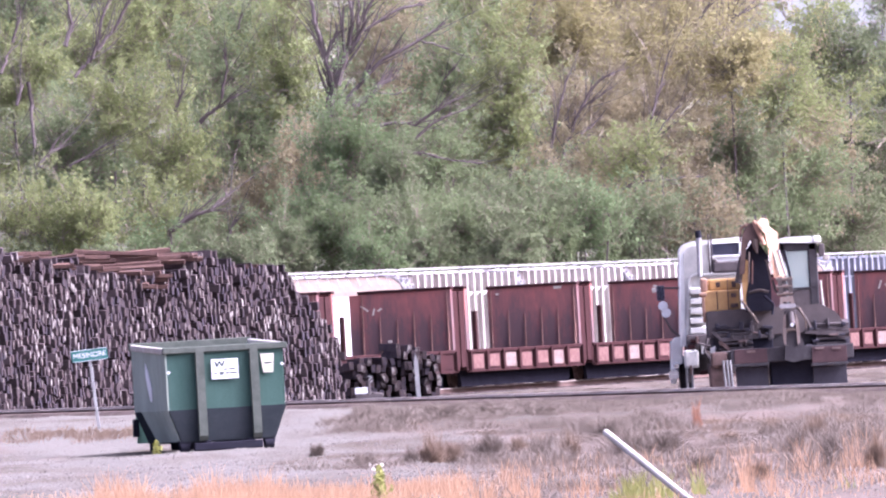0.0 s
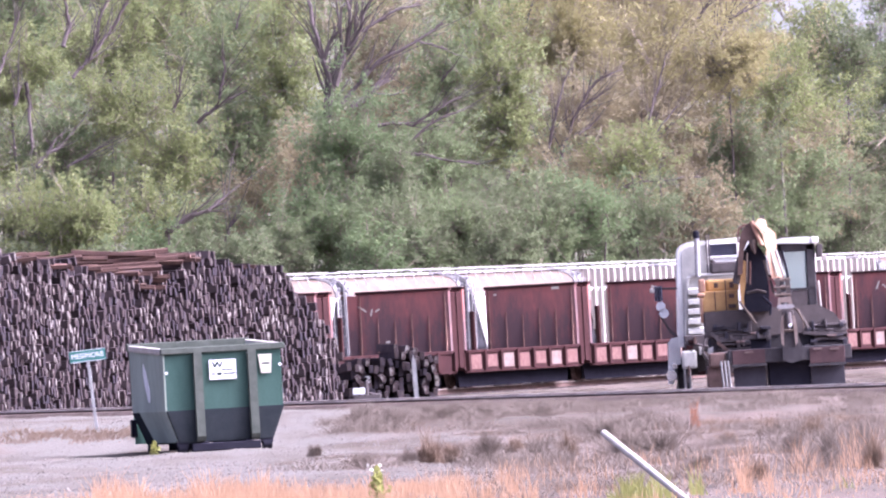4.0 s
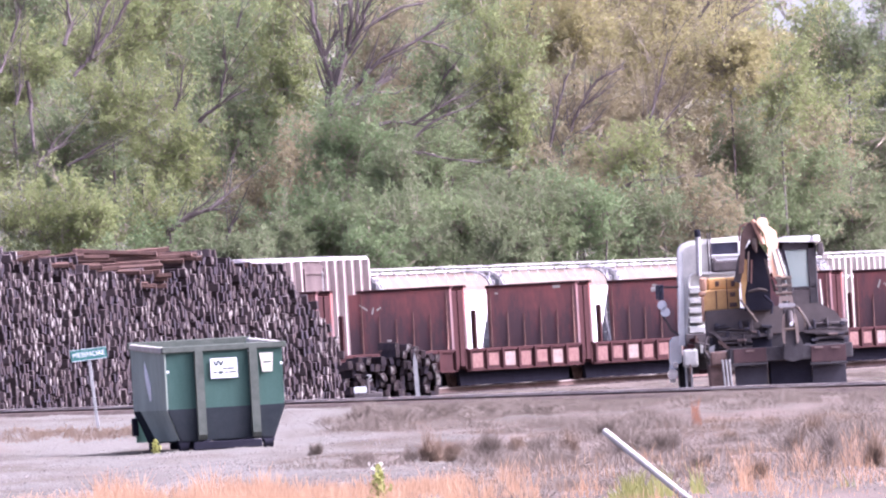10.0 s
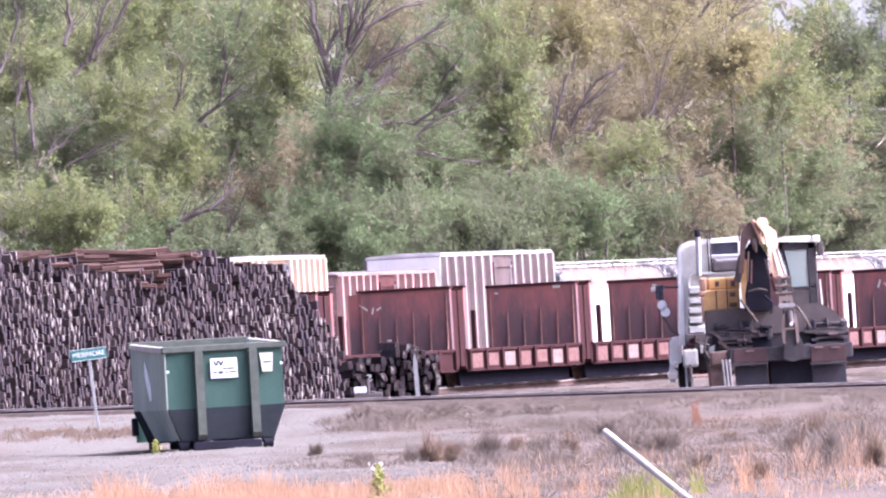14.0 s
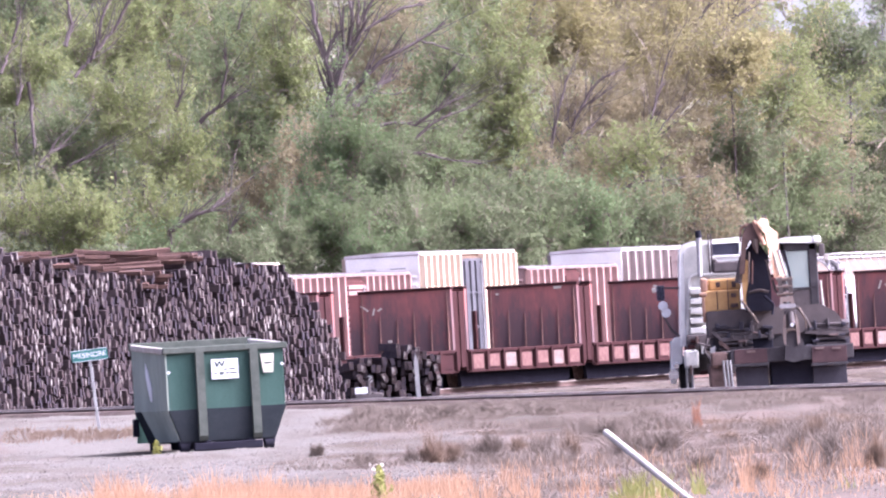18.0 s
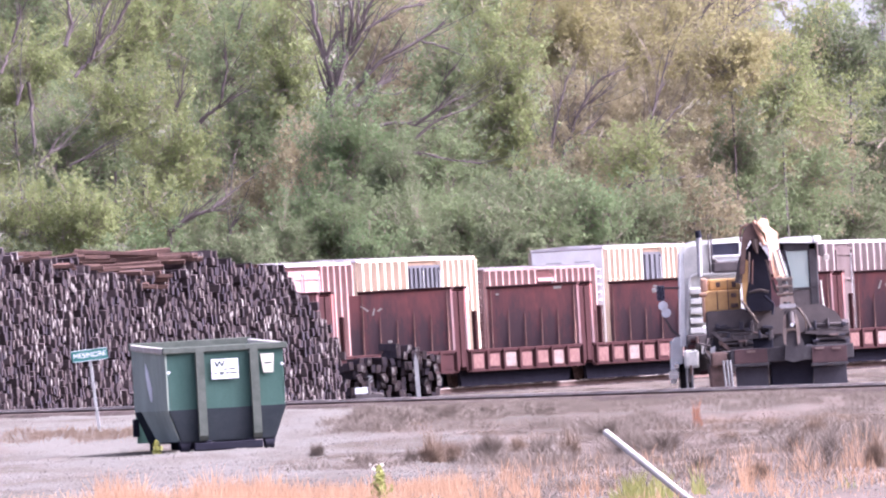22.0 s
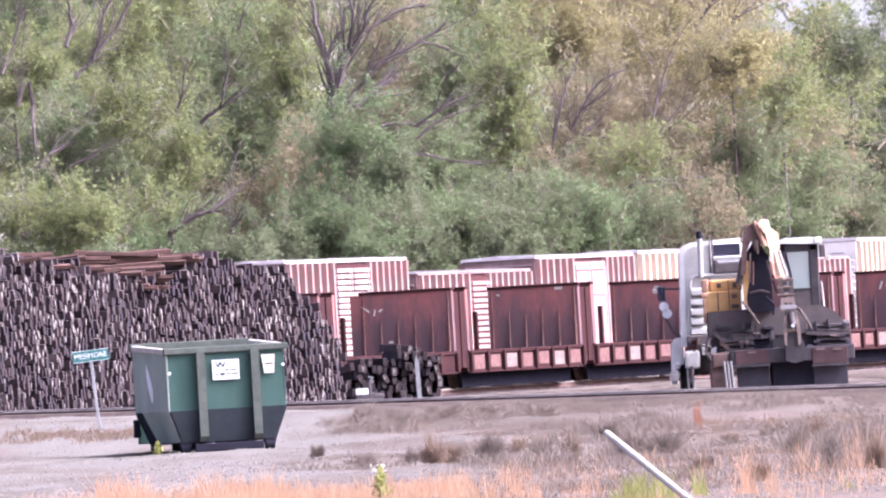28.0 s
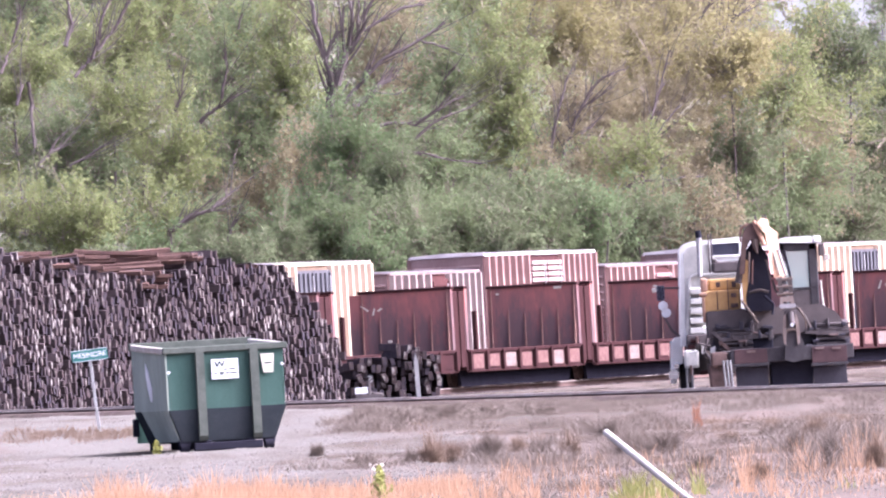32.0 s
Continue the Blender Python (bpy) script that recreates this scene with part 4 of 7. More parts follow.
# ---- stacked railway ties ----
def tie_meshes():
    made = []
    for long, wide, tall in ((2.59, 0.23, 0.125), (2.6, 0.24, 0.135), (2.55, 0.22, 0.12)):
        bm = B()
        box(bm, -long / 2, long / 2, -wide / 2, wide / 2, -tall / 2, tall / 2, 0.012)
        for f in bm.faces:
            f.material_index = 1 if abs(f.normal.x) > 0.9 else 0
        me = bpy.data.meshes.new("tie")
        bm.to_mesh(me)
        bm.free()
        me.materials.append(M["tie"])
        me.materials.append(M["tie_end"])
        made.append(me)
    return made


TIES = tie_meshes()
bm = B()
box(bm, -1.2, 1.2, -0.115, 0.115, -0.055, 0.055, 0.012)
TIE_FLAT = bpy.data.meshes.new("tie")
bm.to_mesh(TIE_FLAT)
bm.free()
TIE_FLAT.materials.append(M["tie_brown"])
rng = random.Random(11)


FACE = Vector((math.sin(radians(21)), math.cos(radians(21)), 0))      # the face of the heap runs away to the right


def tie_pile(x, y, wide, tops, label, cap=0, turn=-21, loose=0.06):
    """A heap of ties laid side by side, their ends making the face. tops: the heap's height at even steps along it."""
    base = ground_height(x, y) + 0.02
    pile = thing("tie_pile", pose(x, y, base, 0, 0, turn), label, "pile of railway ties", "heaped railway ties")
    n = 0
    c = 0.1
    k = len(tops) - 1
    while c < wide:
        f = min(k - 1e-6, c / wide * k)
        tall = tops[int(f)] + (tops[int(f) + 1] - tops[int(f)]) * (f - int(f)) + rng.gauss(0, 0.10)
        z = rng.uniform(-0.1, 0.1)
        while z < tall and n < 345:
            ob = new("tie", rng.choice(TIES))
            ob.parent = pile
            ob.location = (rng.gauss(0, loose) - 1.3 - 0.04 * z, c + rng.gauss(0, 0.025), z + 0.12)
            ob.rotation_euler = (math.pi / 2 + rng.gauss(0, 0.16), rng.gauss(0, 0.03), rng.gauss(0, 0.05))
            z += rng.choice((0.232, 0.228, 0.24))
            n += 1
        c += 0.152 + rng.random() * 0.025
    # old ties thrown lengthwise over the top
    for i in range(cap):
        ob = new("tie", TIE_FLAT)
        ob.parent = pile
        ob.rotation_euler = (rng.gauss(0, 0.15), rng.gauss(0.02, 0.045), radians(21) + rng.gauss(0, 0.12))
        ob.location = (rng.uniform(-2.6, -0.8), rng.random() * wide, max(tops) - 0.12 + 0.105 * (i % max(2, cap // 4)) + rng.gauss(0, 0.02))
    return pile


PILES = "tall heap of dark creosoted railway ties with weathered ends"
HEAP = Vector((-12.9, 466.0, 0))
STEP = 2.736
PROFILE = (4.45, 4.41, 4.34, 4.08, 4.09, 4.13, 4.01, 3.63, 3.65, 3.68, 3.68, 3.68, 4.16, 4.16, 4.04, 3.80, 3.80, 3.68, 3.16, 2.32, 1.60)
for i in range(len(PROFILE) - 2):
    if i % 2:
        continue
    at = HEAP + FACE * (STEP * i / 2)
    tie_pile(at.x, at.y, STEP, PROFILE[i:i + 3], PILES if i < 18 else "sloping end of a heap of dark railway ties", {2: 12, 4: 12, 6: 20, 8: 22, 10: 20}.get(i, 4 if i < 15 else 0))
tie_pile(-3.0, 497.6, 2.75, (0.8, 0.95, 1.0, 1.05, 1.25, 1.3, 1.2, 0.8), "low heap of dark ties beside the siding", turn=-80, loose=0.12)


# ---- open container ----
def container():
    x0, x1, back = -1.19, 1.18, 3.7
    c = thing("roll_off_container", pose(-4.53, 341, ground_height(-4.5, 341), 0, 0, 11.5), "open-topped green steel waste container, paint faded and scuffed", "waste container")
    rim, low, foot = 2.02, 0.86, 0.22
    def sheet(name, quad, mat, thick, label=""):
        bm = B()
        a = [bm.verts.new(p) for p in quad]
        f = bm.faces.new(a)
        bmesh.ops.recalc_face_normals(bm, faces=[f])
        bmesh.ops.solidify(bm, geom=[f], thickness=thick)
        return part(name, bm, mat, c, label)
    tx = 0.24
    sheet("front_upper", [(x0, 0, low), (x1, 0, low), (x1, 0, rim), (x0, 0, rim)], "green_paint", 0.03)
    # lower sheets tilt under; their shade and grime are in the colour
    sheet("front_lower", [(x0 + tx, 0.06, foot), (x1 - tx, 0.06, foot), (x1, 0, low), (x0, 0, low)], "dark_green", 0.03, "lower front sheet in green darkened for shade and grime")
    # left side and its corner sheet are paler than the front
    sheet("side_upper", [(x0, 0, low), (x0, back, low), (x0, back, rim + 0.12), (x0, 0, rim)], "faded_green", 0.03, "paler grey-green side")
    sheet("side_lower", [(x0 + tx, 0.06, foot), (x0 + tx, back - 0.1, foot), (x0, back, low), (x0, 0, low)], "dark_green", 0.03)
    sheet("corner_sheet", [(x0 + tx - 0.05, 0.05, foot), (x0 + tx - 0.05, 2.5, foot), (x0 - 0.04, 2.9, low), (x0 - 0.04, 0, low)], "faded_green", 0.006, "paler grey-green corner sheet")
    sheet("side_upper", [(x1, 0, low), (x1, back, low), (x1, back, rim + 0.12), (x1, 0, rim)], "green_paint", 0.03)
    sheet("side_lower", [(x1 - tx, 0.06, foot), (x1 - tx, back - 0.1, foot), (x1, back, low), (x1, 0, low)], "dark_green", 0.03)
    sheet("rear_wall", [(x0, back, foot), (x1, back, foot), (x1, back, rim + 0.12), (x0, back, rim + 0.12)], "green_paint", 0.03)
    sheet("floor_sheet", [(x0 + tx, 0.06, foot), (x1 - tx, 0.06, foot), (x1 - tx, back, foot), (x0 + tx, back, foot)], "dark_green", 0.03)
    bm = B()
    box(bm, x0 - 0.08, x1 + 0.10, -0.07, 0.06, rim - 0.03, rim + 0.10, 0.02)
    part("front_rim", bm, "rib_green", c)
    # side rims are off-white, paler than the front and rear rims
    for x in (x0 - 0.02, x1 + 0.03):
        bm = B()
        box(bm, x - 0.06, x + 0.06, 0, 3.52, -0.03, 0.09, 0.02, Matrix.Translation((0, 0, rim)) @ Matrix.Rotation(math.atan2(0.12, back), 4, "X"))
        part("side_rim", bm, "pipe_white", c, "off-white side rim")
    bm = B()
    box(bm, x0 - 0.08, x1 + 0.08, back - 0.05, back + 0.07, rim + 0.08, rim + 0.24, 0.02)
    part("rear_rim", bm, "rib_green", c)
    for x in (x0 + 0.66, x1 - 0.60):
        bm = B()
        prism(bm, [(-0.02, rim), (-0.13, rim), (-0.13, foot + 0.1), (-0.05, foot), (0.06, foot), (0.0, low)], x - 0.085, x + 0.085)
        part("front_post", bm, "rib_green", c)
    bm = B()
    box(bm, x0 + 0.46, x1 - 0.50, -0.09, 0.02, 0.02, foot - 0.04, 0.02)
    part("bumper", bm, "black", c)
    for y in (0.5, 1.6, 2.8):
        for x in (x1 + 0.05,):
            bm = B()
            box(bm, x - 0.05, x + 0.05, y - 0.06, y + 0.06, low, rim, 0.015)
            part("side_post", bm, "faded_green" if x < 0 else "green_paint", c)
    for x in (-0.45, 0.45):
        bm = B()
        box(bm, x - 0.08, x + 0.08, 0.0, back - 0.1, 0.05, foot, 0.015)
        part("skid_rail", bm, "black", c)
    for x in (x0 + 0.3, x1 - 0.34):
        bm = B()
        rod(bm, (x - 0.09, 0.14, 0.11), (x + 0.09, 0.14, 0.11), 0.11, n=16)
        box(bm, x - 0.12, x + 0.12, 0.05, 0.24, 0.12, 0.26, 0.02)
        part("roller", bm, "black", c)
        bm = B()
        rod(bm, (x - 0.09, back - 0.3, 0.11), (x + 0.09, back - 0.3, 0.11), 0.11, n=16)
        part("roller", bm, "black", c)
    bm = B()
    box(bm, x0 - 0.10, x0 + 0.02, 3.50, 3.64, 0.36, 0.72, 0.02)
    part("winch_hook", bm, "black", c)
    bm = B()
    box(bm, -0.29, 0.26, -0.050, -0.036, 1.44, 1.84)
    d = part("white_decal", bm, "decal_white", c, "white sign plate with grey print")
    bm = B()
    # a plain double zigzag mark and two lines of unreadable print
    for k in range(4):
        x = -0.24 + 0.05 * k
        a, b = (1.80, 1.69) if k % 2 == 0 else (1.69, 1.80)
        prism(bm, [(x, a), (x + 0.035, a), (x + 0.085, b), (x + 0.05, b)], -0.056, -0.052, axis="y")
    for xa, xb, z in ((-0.25, -0.17, 1.555), (-0.14, -0.03, 1.565), (-0.13, -0.05, 1.535), (0.0, 0.07, 1.555), (0.09, 0.23, 1.555), (-0.04, 0.04, 1.63), (0.06, 0.2, 1.63)):
        box(bm, xa, xb, -0.056, -0.052, z - 0.014, z + 0.014)
    part("printed_mark", bm, "decal_grey", d)
    bm = B()
    prism(bm, [(0.72, 1.90), (1.0, 1.90), (0.97, 1.52), (0.77, 1.52)], -0.050, -0.036, axis="y")
    d = part("pale_decal", bm, "decal_pale", c, "weathered pale label")
    bm = B()
    box(bm, 0.79, 0.95, -0.055, -0.051, 1.70, 1.73)
    part("printed_mark", bm, "decal_grey", d)
    for x, z in ((x0 + 0.02, 1.62), (x1 - 0.02, 1.68), (0.52, 1.95)):
        bm = B()
        rod(bm, (x, -0.06, z), (x, -0.03, z), 0.03, n=10)
        part("reflector", bm, "decal_white", c)
    bm = B()
    prism(bm, [(2.14, 1.83), (1.90, 1.66), (1.56, 1.30), (1.60, 1.05), (1.72, 1.05), (2.02, 1.35), (2.16, 1.62)], x0 - 0.05, x0 - 0.035)
    part("side_mark", bm, "decal_white", c)


container()


# ---- signs and posts ----
def place_sign():
    g = ground_height(-7.93, 375)
    s = thing("place_sign", pose(-7.84, 375, g - 0.05, 0, -4.2, 4), "small green place-name sign with white letters on a leaning post", "sign")
    bm = B()
    box(bm, -0.035, 0.035, -0.02, 0.02, 0, 1.62, 0.008)
    part("post", bm, "galvanised", s)
    bm = B()
    box(bm, -0.40, 0.40, -0.045, -0.025, 1.57, 1.83, 0.004)
    panel = part("panel", bm, "sign_green", s)
    bm = B()
    for x0, x1, z0, z1 in ((-0.395, 0.395, 1.575, 1.583), (-0.395, 0.395, 1.817, 1.825)):
        box(bm, x0, x1, -0.049, -0.046, z0, z1)
    part("border", bm, "sign_white", panel)
    cu = bpy.data.curves.new("lettering", "FONT")
    cu.body, cu.size, cu.extrude, cu.align_x, cu.align_y = "MESIMORE", 0.155, 0.002, "CENTER", "CENTER"
    cu.materials.append(M["sign_white"])
    t = new("lettering", cu)
    t.parent = panel
    t.matrix_basis = pose(0, -0.051, 1.70, 90, 0, 0)


place_sign()


def marker_post(x, y, tall, lean, label):
    p = thing("marker_post", pose(x, y, ground_height(x, y) - 0.03, 0, lean, 0), label, "post")
    bm = B()
    prism(bm, [(-0.055, 0), (0.055, 0), (0.055, tall - 0.22), (0.0, tall), (-0.055, tall - 0.22)], -0.02, 0.02, axis="y")
    part("blade", bm, "galvanised", p)
    bm = B()
    box(bm, -0.025, 0.025, 0.02, 0.05, 0, tall - 0.3, 0.005)
    part("stiffener", bm, "galvanised", p)


marker_post(-0.84, 428, 1.28, -1.5, "slim grey marker post with pointed top beside the track")


def switch_stand(x, y):
    s = thing("switch_stand", pose(x, y, ground_height(x, y) + 0.18, 0, 0, 0), "low dark switch stand with a white target plate", "switch stand")
    bm = B()
    box(bm, -0.35, 0.35, -0.15, 0.15, -0.1, 0.06, 0.01)
    part("base", bm, "machine_dark", s)
    bm = B()
    rod(bm, (0.0, 0, 0.05), (0.0, 0, 0.42), 0.05, n=10)
    rod(bm, (0.05, 0, 0.10), (0.36, -0.05, 0.02), 0.03, 0.045, n=8)
    part("mechanism", bm, "machine_dark", s)
    bm = B()
    box(bm, -0.36, -0.04, -0.09, -0.07, 0.08, 0.24, 0.01)
    part("target", bm, "decal_white", s)
    bm = B()
    for a, b in (((-0.02, 0, 0.4), (0.1, 0, 0.5)), ((0.1, 0, 0.5), (-0.02, 0, 0.52)), ((0.12, 0, 0.42), (0.0, 0, 0.34))):
        rod(bm, a, b, 0.018, n=6)
    part("handle", bm, "galvanised", s)


switch_stand(-2.12, 434)

bm = B()
rod(bm, (0, 0, 0), (-0.785, 2.50, 0.721), 0.036, 0.036, n=16)
base = (2.311, 168.50, -0.032)
ob = part("pipe", bm, "pipe_white")
ob.location = base
tagged(ob, "long white plastic pipe leaning out of the weeds", "pipe")


# ---- machine on a trailer, and the white truck that draws it ----
def white_truck():
    t = thing("white_truck", pose(7.4, 407.0, ground_height(7.4, 407)), "white road truck with high cab, stack and mirrors", "truck")
    bm = B()
    outline = [(-1.86, 1.25), (-1.77, 3.48), (-1.74, 3.60), (-1.66, 3.69), (-1.50, 3.75), (-0.26, 3.80), (0.0, 3.78), (0.08, 3.68), (0.10, 3.5), (0.10, 1.25)]
    prism(bm, outline, 0.0, 2.4, axis="y")
    cab = part("cab", bm, "truck_white", t)
    bm = B()
    prism(bm, [(-1.72, 1.45), (-1.66, 3.46), (-1.60, 3.58), (-1.46, 3.64), (-1.06, 3.66), (-1.06, 1.45)], -0.03, 0.02, axis="y")
    part("rear_panel", bm, "truck_grey", cab, "grey rear panel")
    bm = B()
    box(bm, -1.02, -0.33, -0.02, 0.02, 3.38, 3.66, 0.012)
    win = part("rear_window", bm, "dark_glass", cab)
    bm = B()
    for x0, x1, z0, z1 in ((-1.07, -1.02, 3.33, 3.70), (-0.33, -0.28, 3.33, 3.70), (-1.02, -0.33, 3.33, 3.38), (-1.02, -0.33, 3.66, 3.70)):
        box(bm, x0, x1, -0.045, 0.02, z0, z1, 0.01)
    part("window_frame", bm, "truck_white", win)
    bm = B()
    box(bm, -0.98, -0.30, -0.20, 0.0, 2.96, 3.24, 0.05)
    rod(bm, (-0.95, -0.15, 3.30), (-0.75, -0.15, 3.02), 0.05, n=10)
    part("air_cleaner", bm, "machine_dark", t)
    bm = B()
    path_rod(bm, [(-1.67, -0.12, 1.42), (-1.57, -0.12, 2.78), (-1.53, -0.12, 2.88), (-1.42, -0.12, 2.94), (-0.31, -0.12, 2.93)], 0.045, 8)
    part("grab_rail", bm, "truck_grey", t)
    for i in range(5):
        bm = B()
        z = 1.55 + i * 0.235
        prism(bm, [(-0.26, z), (-0.26, z + 0.12), (-0.04, z + 0.17), (-0.04, z)], -1.60 + 0.012 * i, -1.22 + 0.012 * i)
        part("step", bm, "truck_grey", t)
    bm = B()
    rod(bm, (-1.30, -0.2, 2.9), (-1.28, -0.2, 3.84), 0.062, n=12)
    s = part("exhaust_stack", bm, "walkway", t)
    bm = B()
    rod(bm, (-1.28, -0.2, 3.84), (-1.29, -0.22, 4.00), 0.075, 0.07, n=12)
    part("stack_tip", bm, "black", s)
    for x in (-1.05, -0.99):
        bm = B()
        rod(bm, (x, -0.1, 2.9), (x, -0.1, 3.92), 0.02, n=6)
        part("aerial", bm, "machine_dark", t)
    bm = B()
    prism(bm, [(-2.12, 0.38), (-2.10, 0.95), (-2.08, 1.36), (-1.98, 1.47), (-1.80, 1.50), (-1.82, 0.85), (-1.95, 0.80), (-2.0, 0.38)], 0.4, 1.8, axis="y")
    wing = part("wing", bm, "truck_white", t)
    bm = B()
    rod(bm, (-2.06, 0.33, 0.58), (-2.04, 0.42, 0.58), 0.13, n=14)
    rod(bm, (-1.98, 0.33, 0.80), (-1.98, 0.42, 0.80), 0.07, n=12)
    part("lamp", bm, "chrome", wing)
    bm = B()
    path_rod(bm, [(-1.74, 0.6, 2.66), (-2.26, 0.6, 2.68), (-2.22, 0.6, 2.0), (-2.02, 0.6, 1.62), (-1.84, 0.6, 1.50)], 0.028, 6)
    arm = part("mirror_arm", bm, "machine_dark", t)
    for x, z, r in ((-2.22, 2.25, 0.115), (-2.15, 2.08, 0.115)):
        bm = B()
        rod(bm, (x, 0.52, z), (x, 0.60, z), r, r * 0.8, n=14)
        part("mirror", bm, "decal_white", arm)
    bm = B()
    box(bm, -2.36, -2.16, 0.55, 0.66, 2.38, 2.74, 0.03)
    part("mirror", bm, "dark_glass", arm)
    bm = B()
    box(bm, -2.47, -2.36, 0.5, 0.56, 2.58, 2.70, 0.03)
    part("mirror_bracket", bm, "pipe_white", arm)
    for x in (-1.75, 1.0):
        bm = B()
        rod(bm, (x - 0.15, 1.2, 0.5), (x + 0.15, 1.2, 0.5), 0.5, n=24)
        wh = part("wheel", bm, "rubber", t)
        bm = B()
        rod(bm, (x - 0.17, 1.2, 0.5), (x + 0.17, 1.2, 0.5), 0.28, n=18)
        part("rim", bm, "truck_grey", wh)
    bm = B()
    box(bm, -1.7, 1.2, 0.1, 2.2, 0.55, 1.28, 0.03)
    part("chassis", bm, "machine_dark", t)
    bm = B()
    box(bm, -1.80, -1.44, -0.5, 0.0, 0.72, 1.16, 0.06)
    part("tank", bm, "truck_grey", t)
    bm = B()
    box(bm, -1.72, -1.0, -0.3, 0.0, 1.14, 1.52, 0.03)
    part("battery_box", bm, "machine_dark", t)
    rust = random.Random(23)
    for i in range(24):
        x, z = rust.uniform(-1.70, -0.75), rust.uniform(0.12, 1.45)
        long, tall = rust.uniform(0.05, 0.22), rust.uniform(0.04, 0.28)
        bm = B()
        box(bm, x - long / 2, x + long / 2, -0.42 - rust.uniform(0, 0.15), 0.0, z - tall / 2, z + tall / 2, 0.012)
        part("fitting", bm, rust.choice(("clutter_brown", "machine_brown", "machine_dark", "clutter_tan", "rust_dark", "truck_grey")), t)
    for pts in ([(-1.2, -0.6, 1.45), (-1.3, -0.6, 1.1), (-1.1, -0.6, 0.8), (-1.2, -0.6, 0.3)], [(-0.95, -0.6, 1.4), (-1.0, -0.6, 0.9), (-0.8, -0.6, 0.5)], [(-1.45, -0.6, 1.3), (-1.1, -0.6, 1.2), (-0.8, -0.6, 1.3)]):
        bm = B()
        path_rod(bm, pts, 0.028, 6)
        part("air_hose", bm, "machine_dark", t)
    for x in (-1.75, -1.62):
        bm = B()
        rod(bm, (x, -0.45, 0.02), (x, -0.45, 0.75), 0.028, n=8)
        part("stand_pipe", bm, "galvanised", t)


white_truck()


def trailer():
    t = thing("lowboy_trailer", pose(8.0, 400.0, ground_height(8, 400)), "dark lowboy trailer with red rear panels and mud flaps", "trailer")
    bm = B()
    box(bm, -1.62, 1.52, 0.3, 6.0, 0.85, 1.12, 0.03)
    part("deck", bm, "machine_dark", t)
    bm = B()
    box(bm, -1.40, 1.52, 0.14, 0.3, 0.80, 1.14, 0.02)
    beam = part("rear_beam", bm, "rubber", t)
    for x0, x1, z in ((-1.0, -0.80, 1.05), (0.62, 0.82, 1.04), (1.02, 1.22, 1.02)):
        bm = B()
        box(bm, x0, x1, 0.085, 0.108, z, z + 0.045)
        part("marker_lamp", bm, "plate_white", beam)
    for x0, x1, z0, z1 in ((-1.30, -0.52, 0.80, 1.13), (0.53, 1.36, 0.72, 1.10)):
        bm = B()
        box(bm, x0, x1, 0.11, 0.138, z0, z1, 0.01)
        part("red_panel", bm, "maroon", beam)
        bm = B()
        box(bm, x0 - 0.03, x1 + 0.03, 0.09, 0.14, z0 - 0.07, z0 - 0.01, 0.01)
        part("bumper_bar", bm, "rubber", beam)
        bm = B()
        box(bm, x0 + 0.02, x1 - 0.02, 0.35, 0.38, 0.10, z0 - 0.08, 0.01)
        part("mud_flap", bm, "flap", t)
    for x in (-1.05, -0.65, 0.75, 1.18):
        bm = B()
        rod(bm, (x - 0.14, 0.9, 0.42), (x + 0.14, 0.9, 0.42), 0.42, n=24)
        wh = part("wheel", bm, "rubber", t)
        bm = B()
        rod(bm, (x - 0.15, 0.9, 0.42), (x + 0.15, 0.9, 0.42), 0.24, n=18)
        part("rim", bm, "machine_brown", wh)
    bm = B()
    box(bm, -0.45, 0.55, 0.45, 3.0, 0.12, 0.85, 0.03)
    part("frame", bm, "black", t)
    bm = B()
    box(bm, -1.9, -1.35, 0.3, 1.5, 0.1, 0.8, 0.05)
    box(bm, -1.85, -1.45, 0.2, 0.4, 0.75, 1.1, 0.05)
    part("tool_box", bm, "machine_brown", t)
    for x in (-1.55, -1.47, -1.39):
        bm = B()
        rod(bm, (x + 0.03, 0.05, 0.03), (x - 0.02, 0.05, 0.90), 0.026, n=8)
        part("pole", bm, "galvanised", t)


trailer()


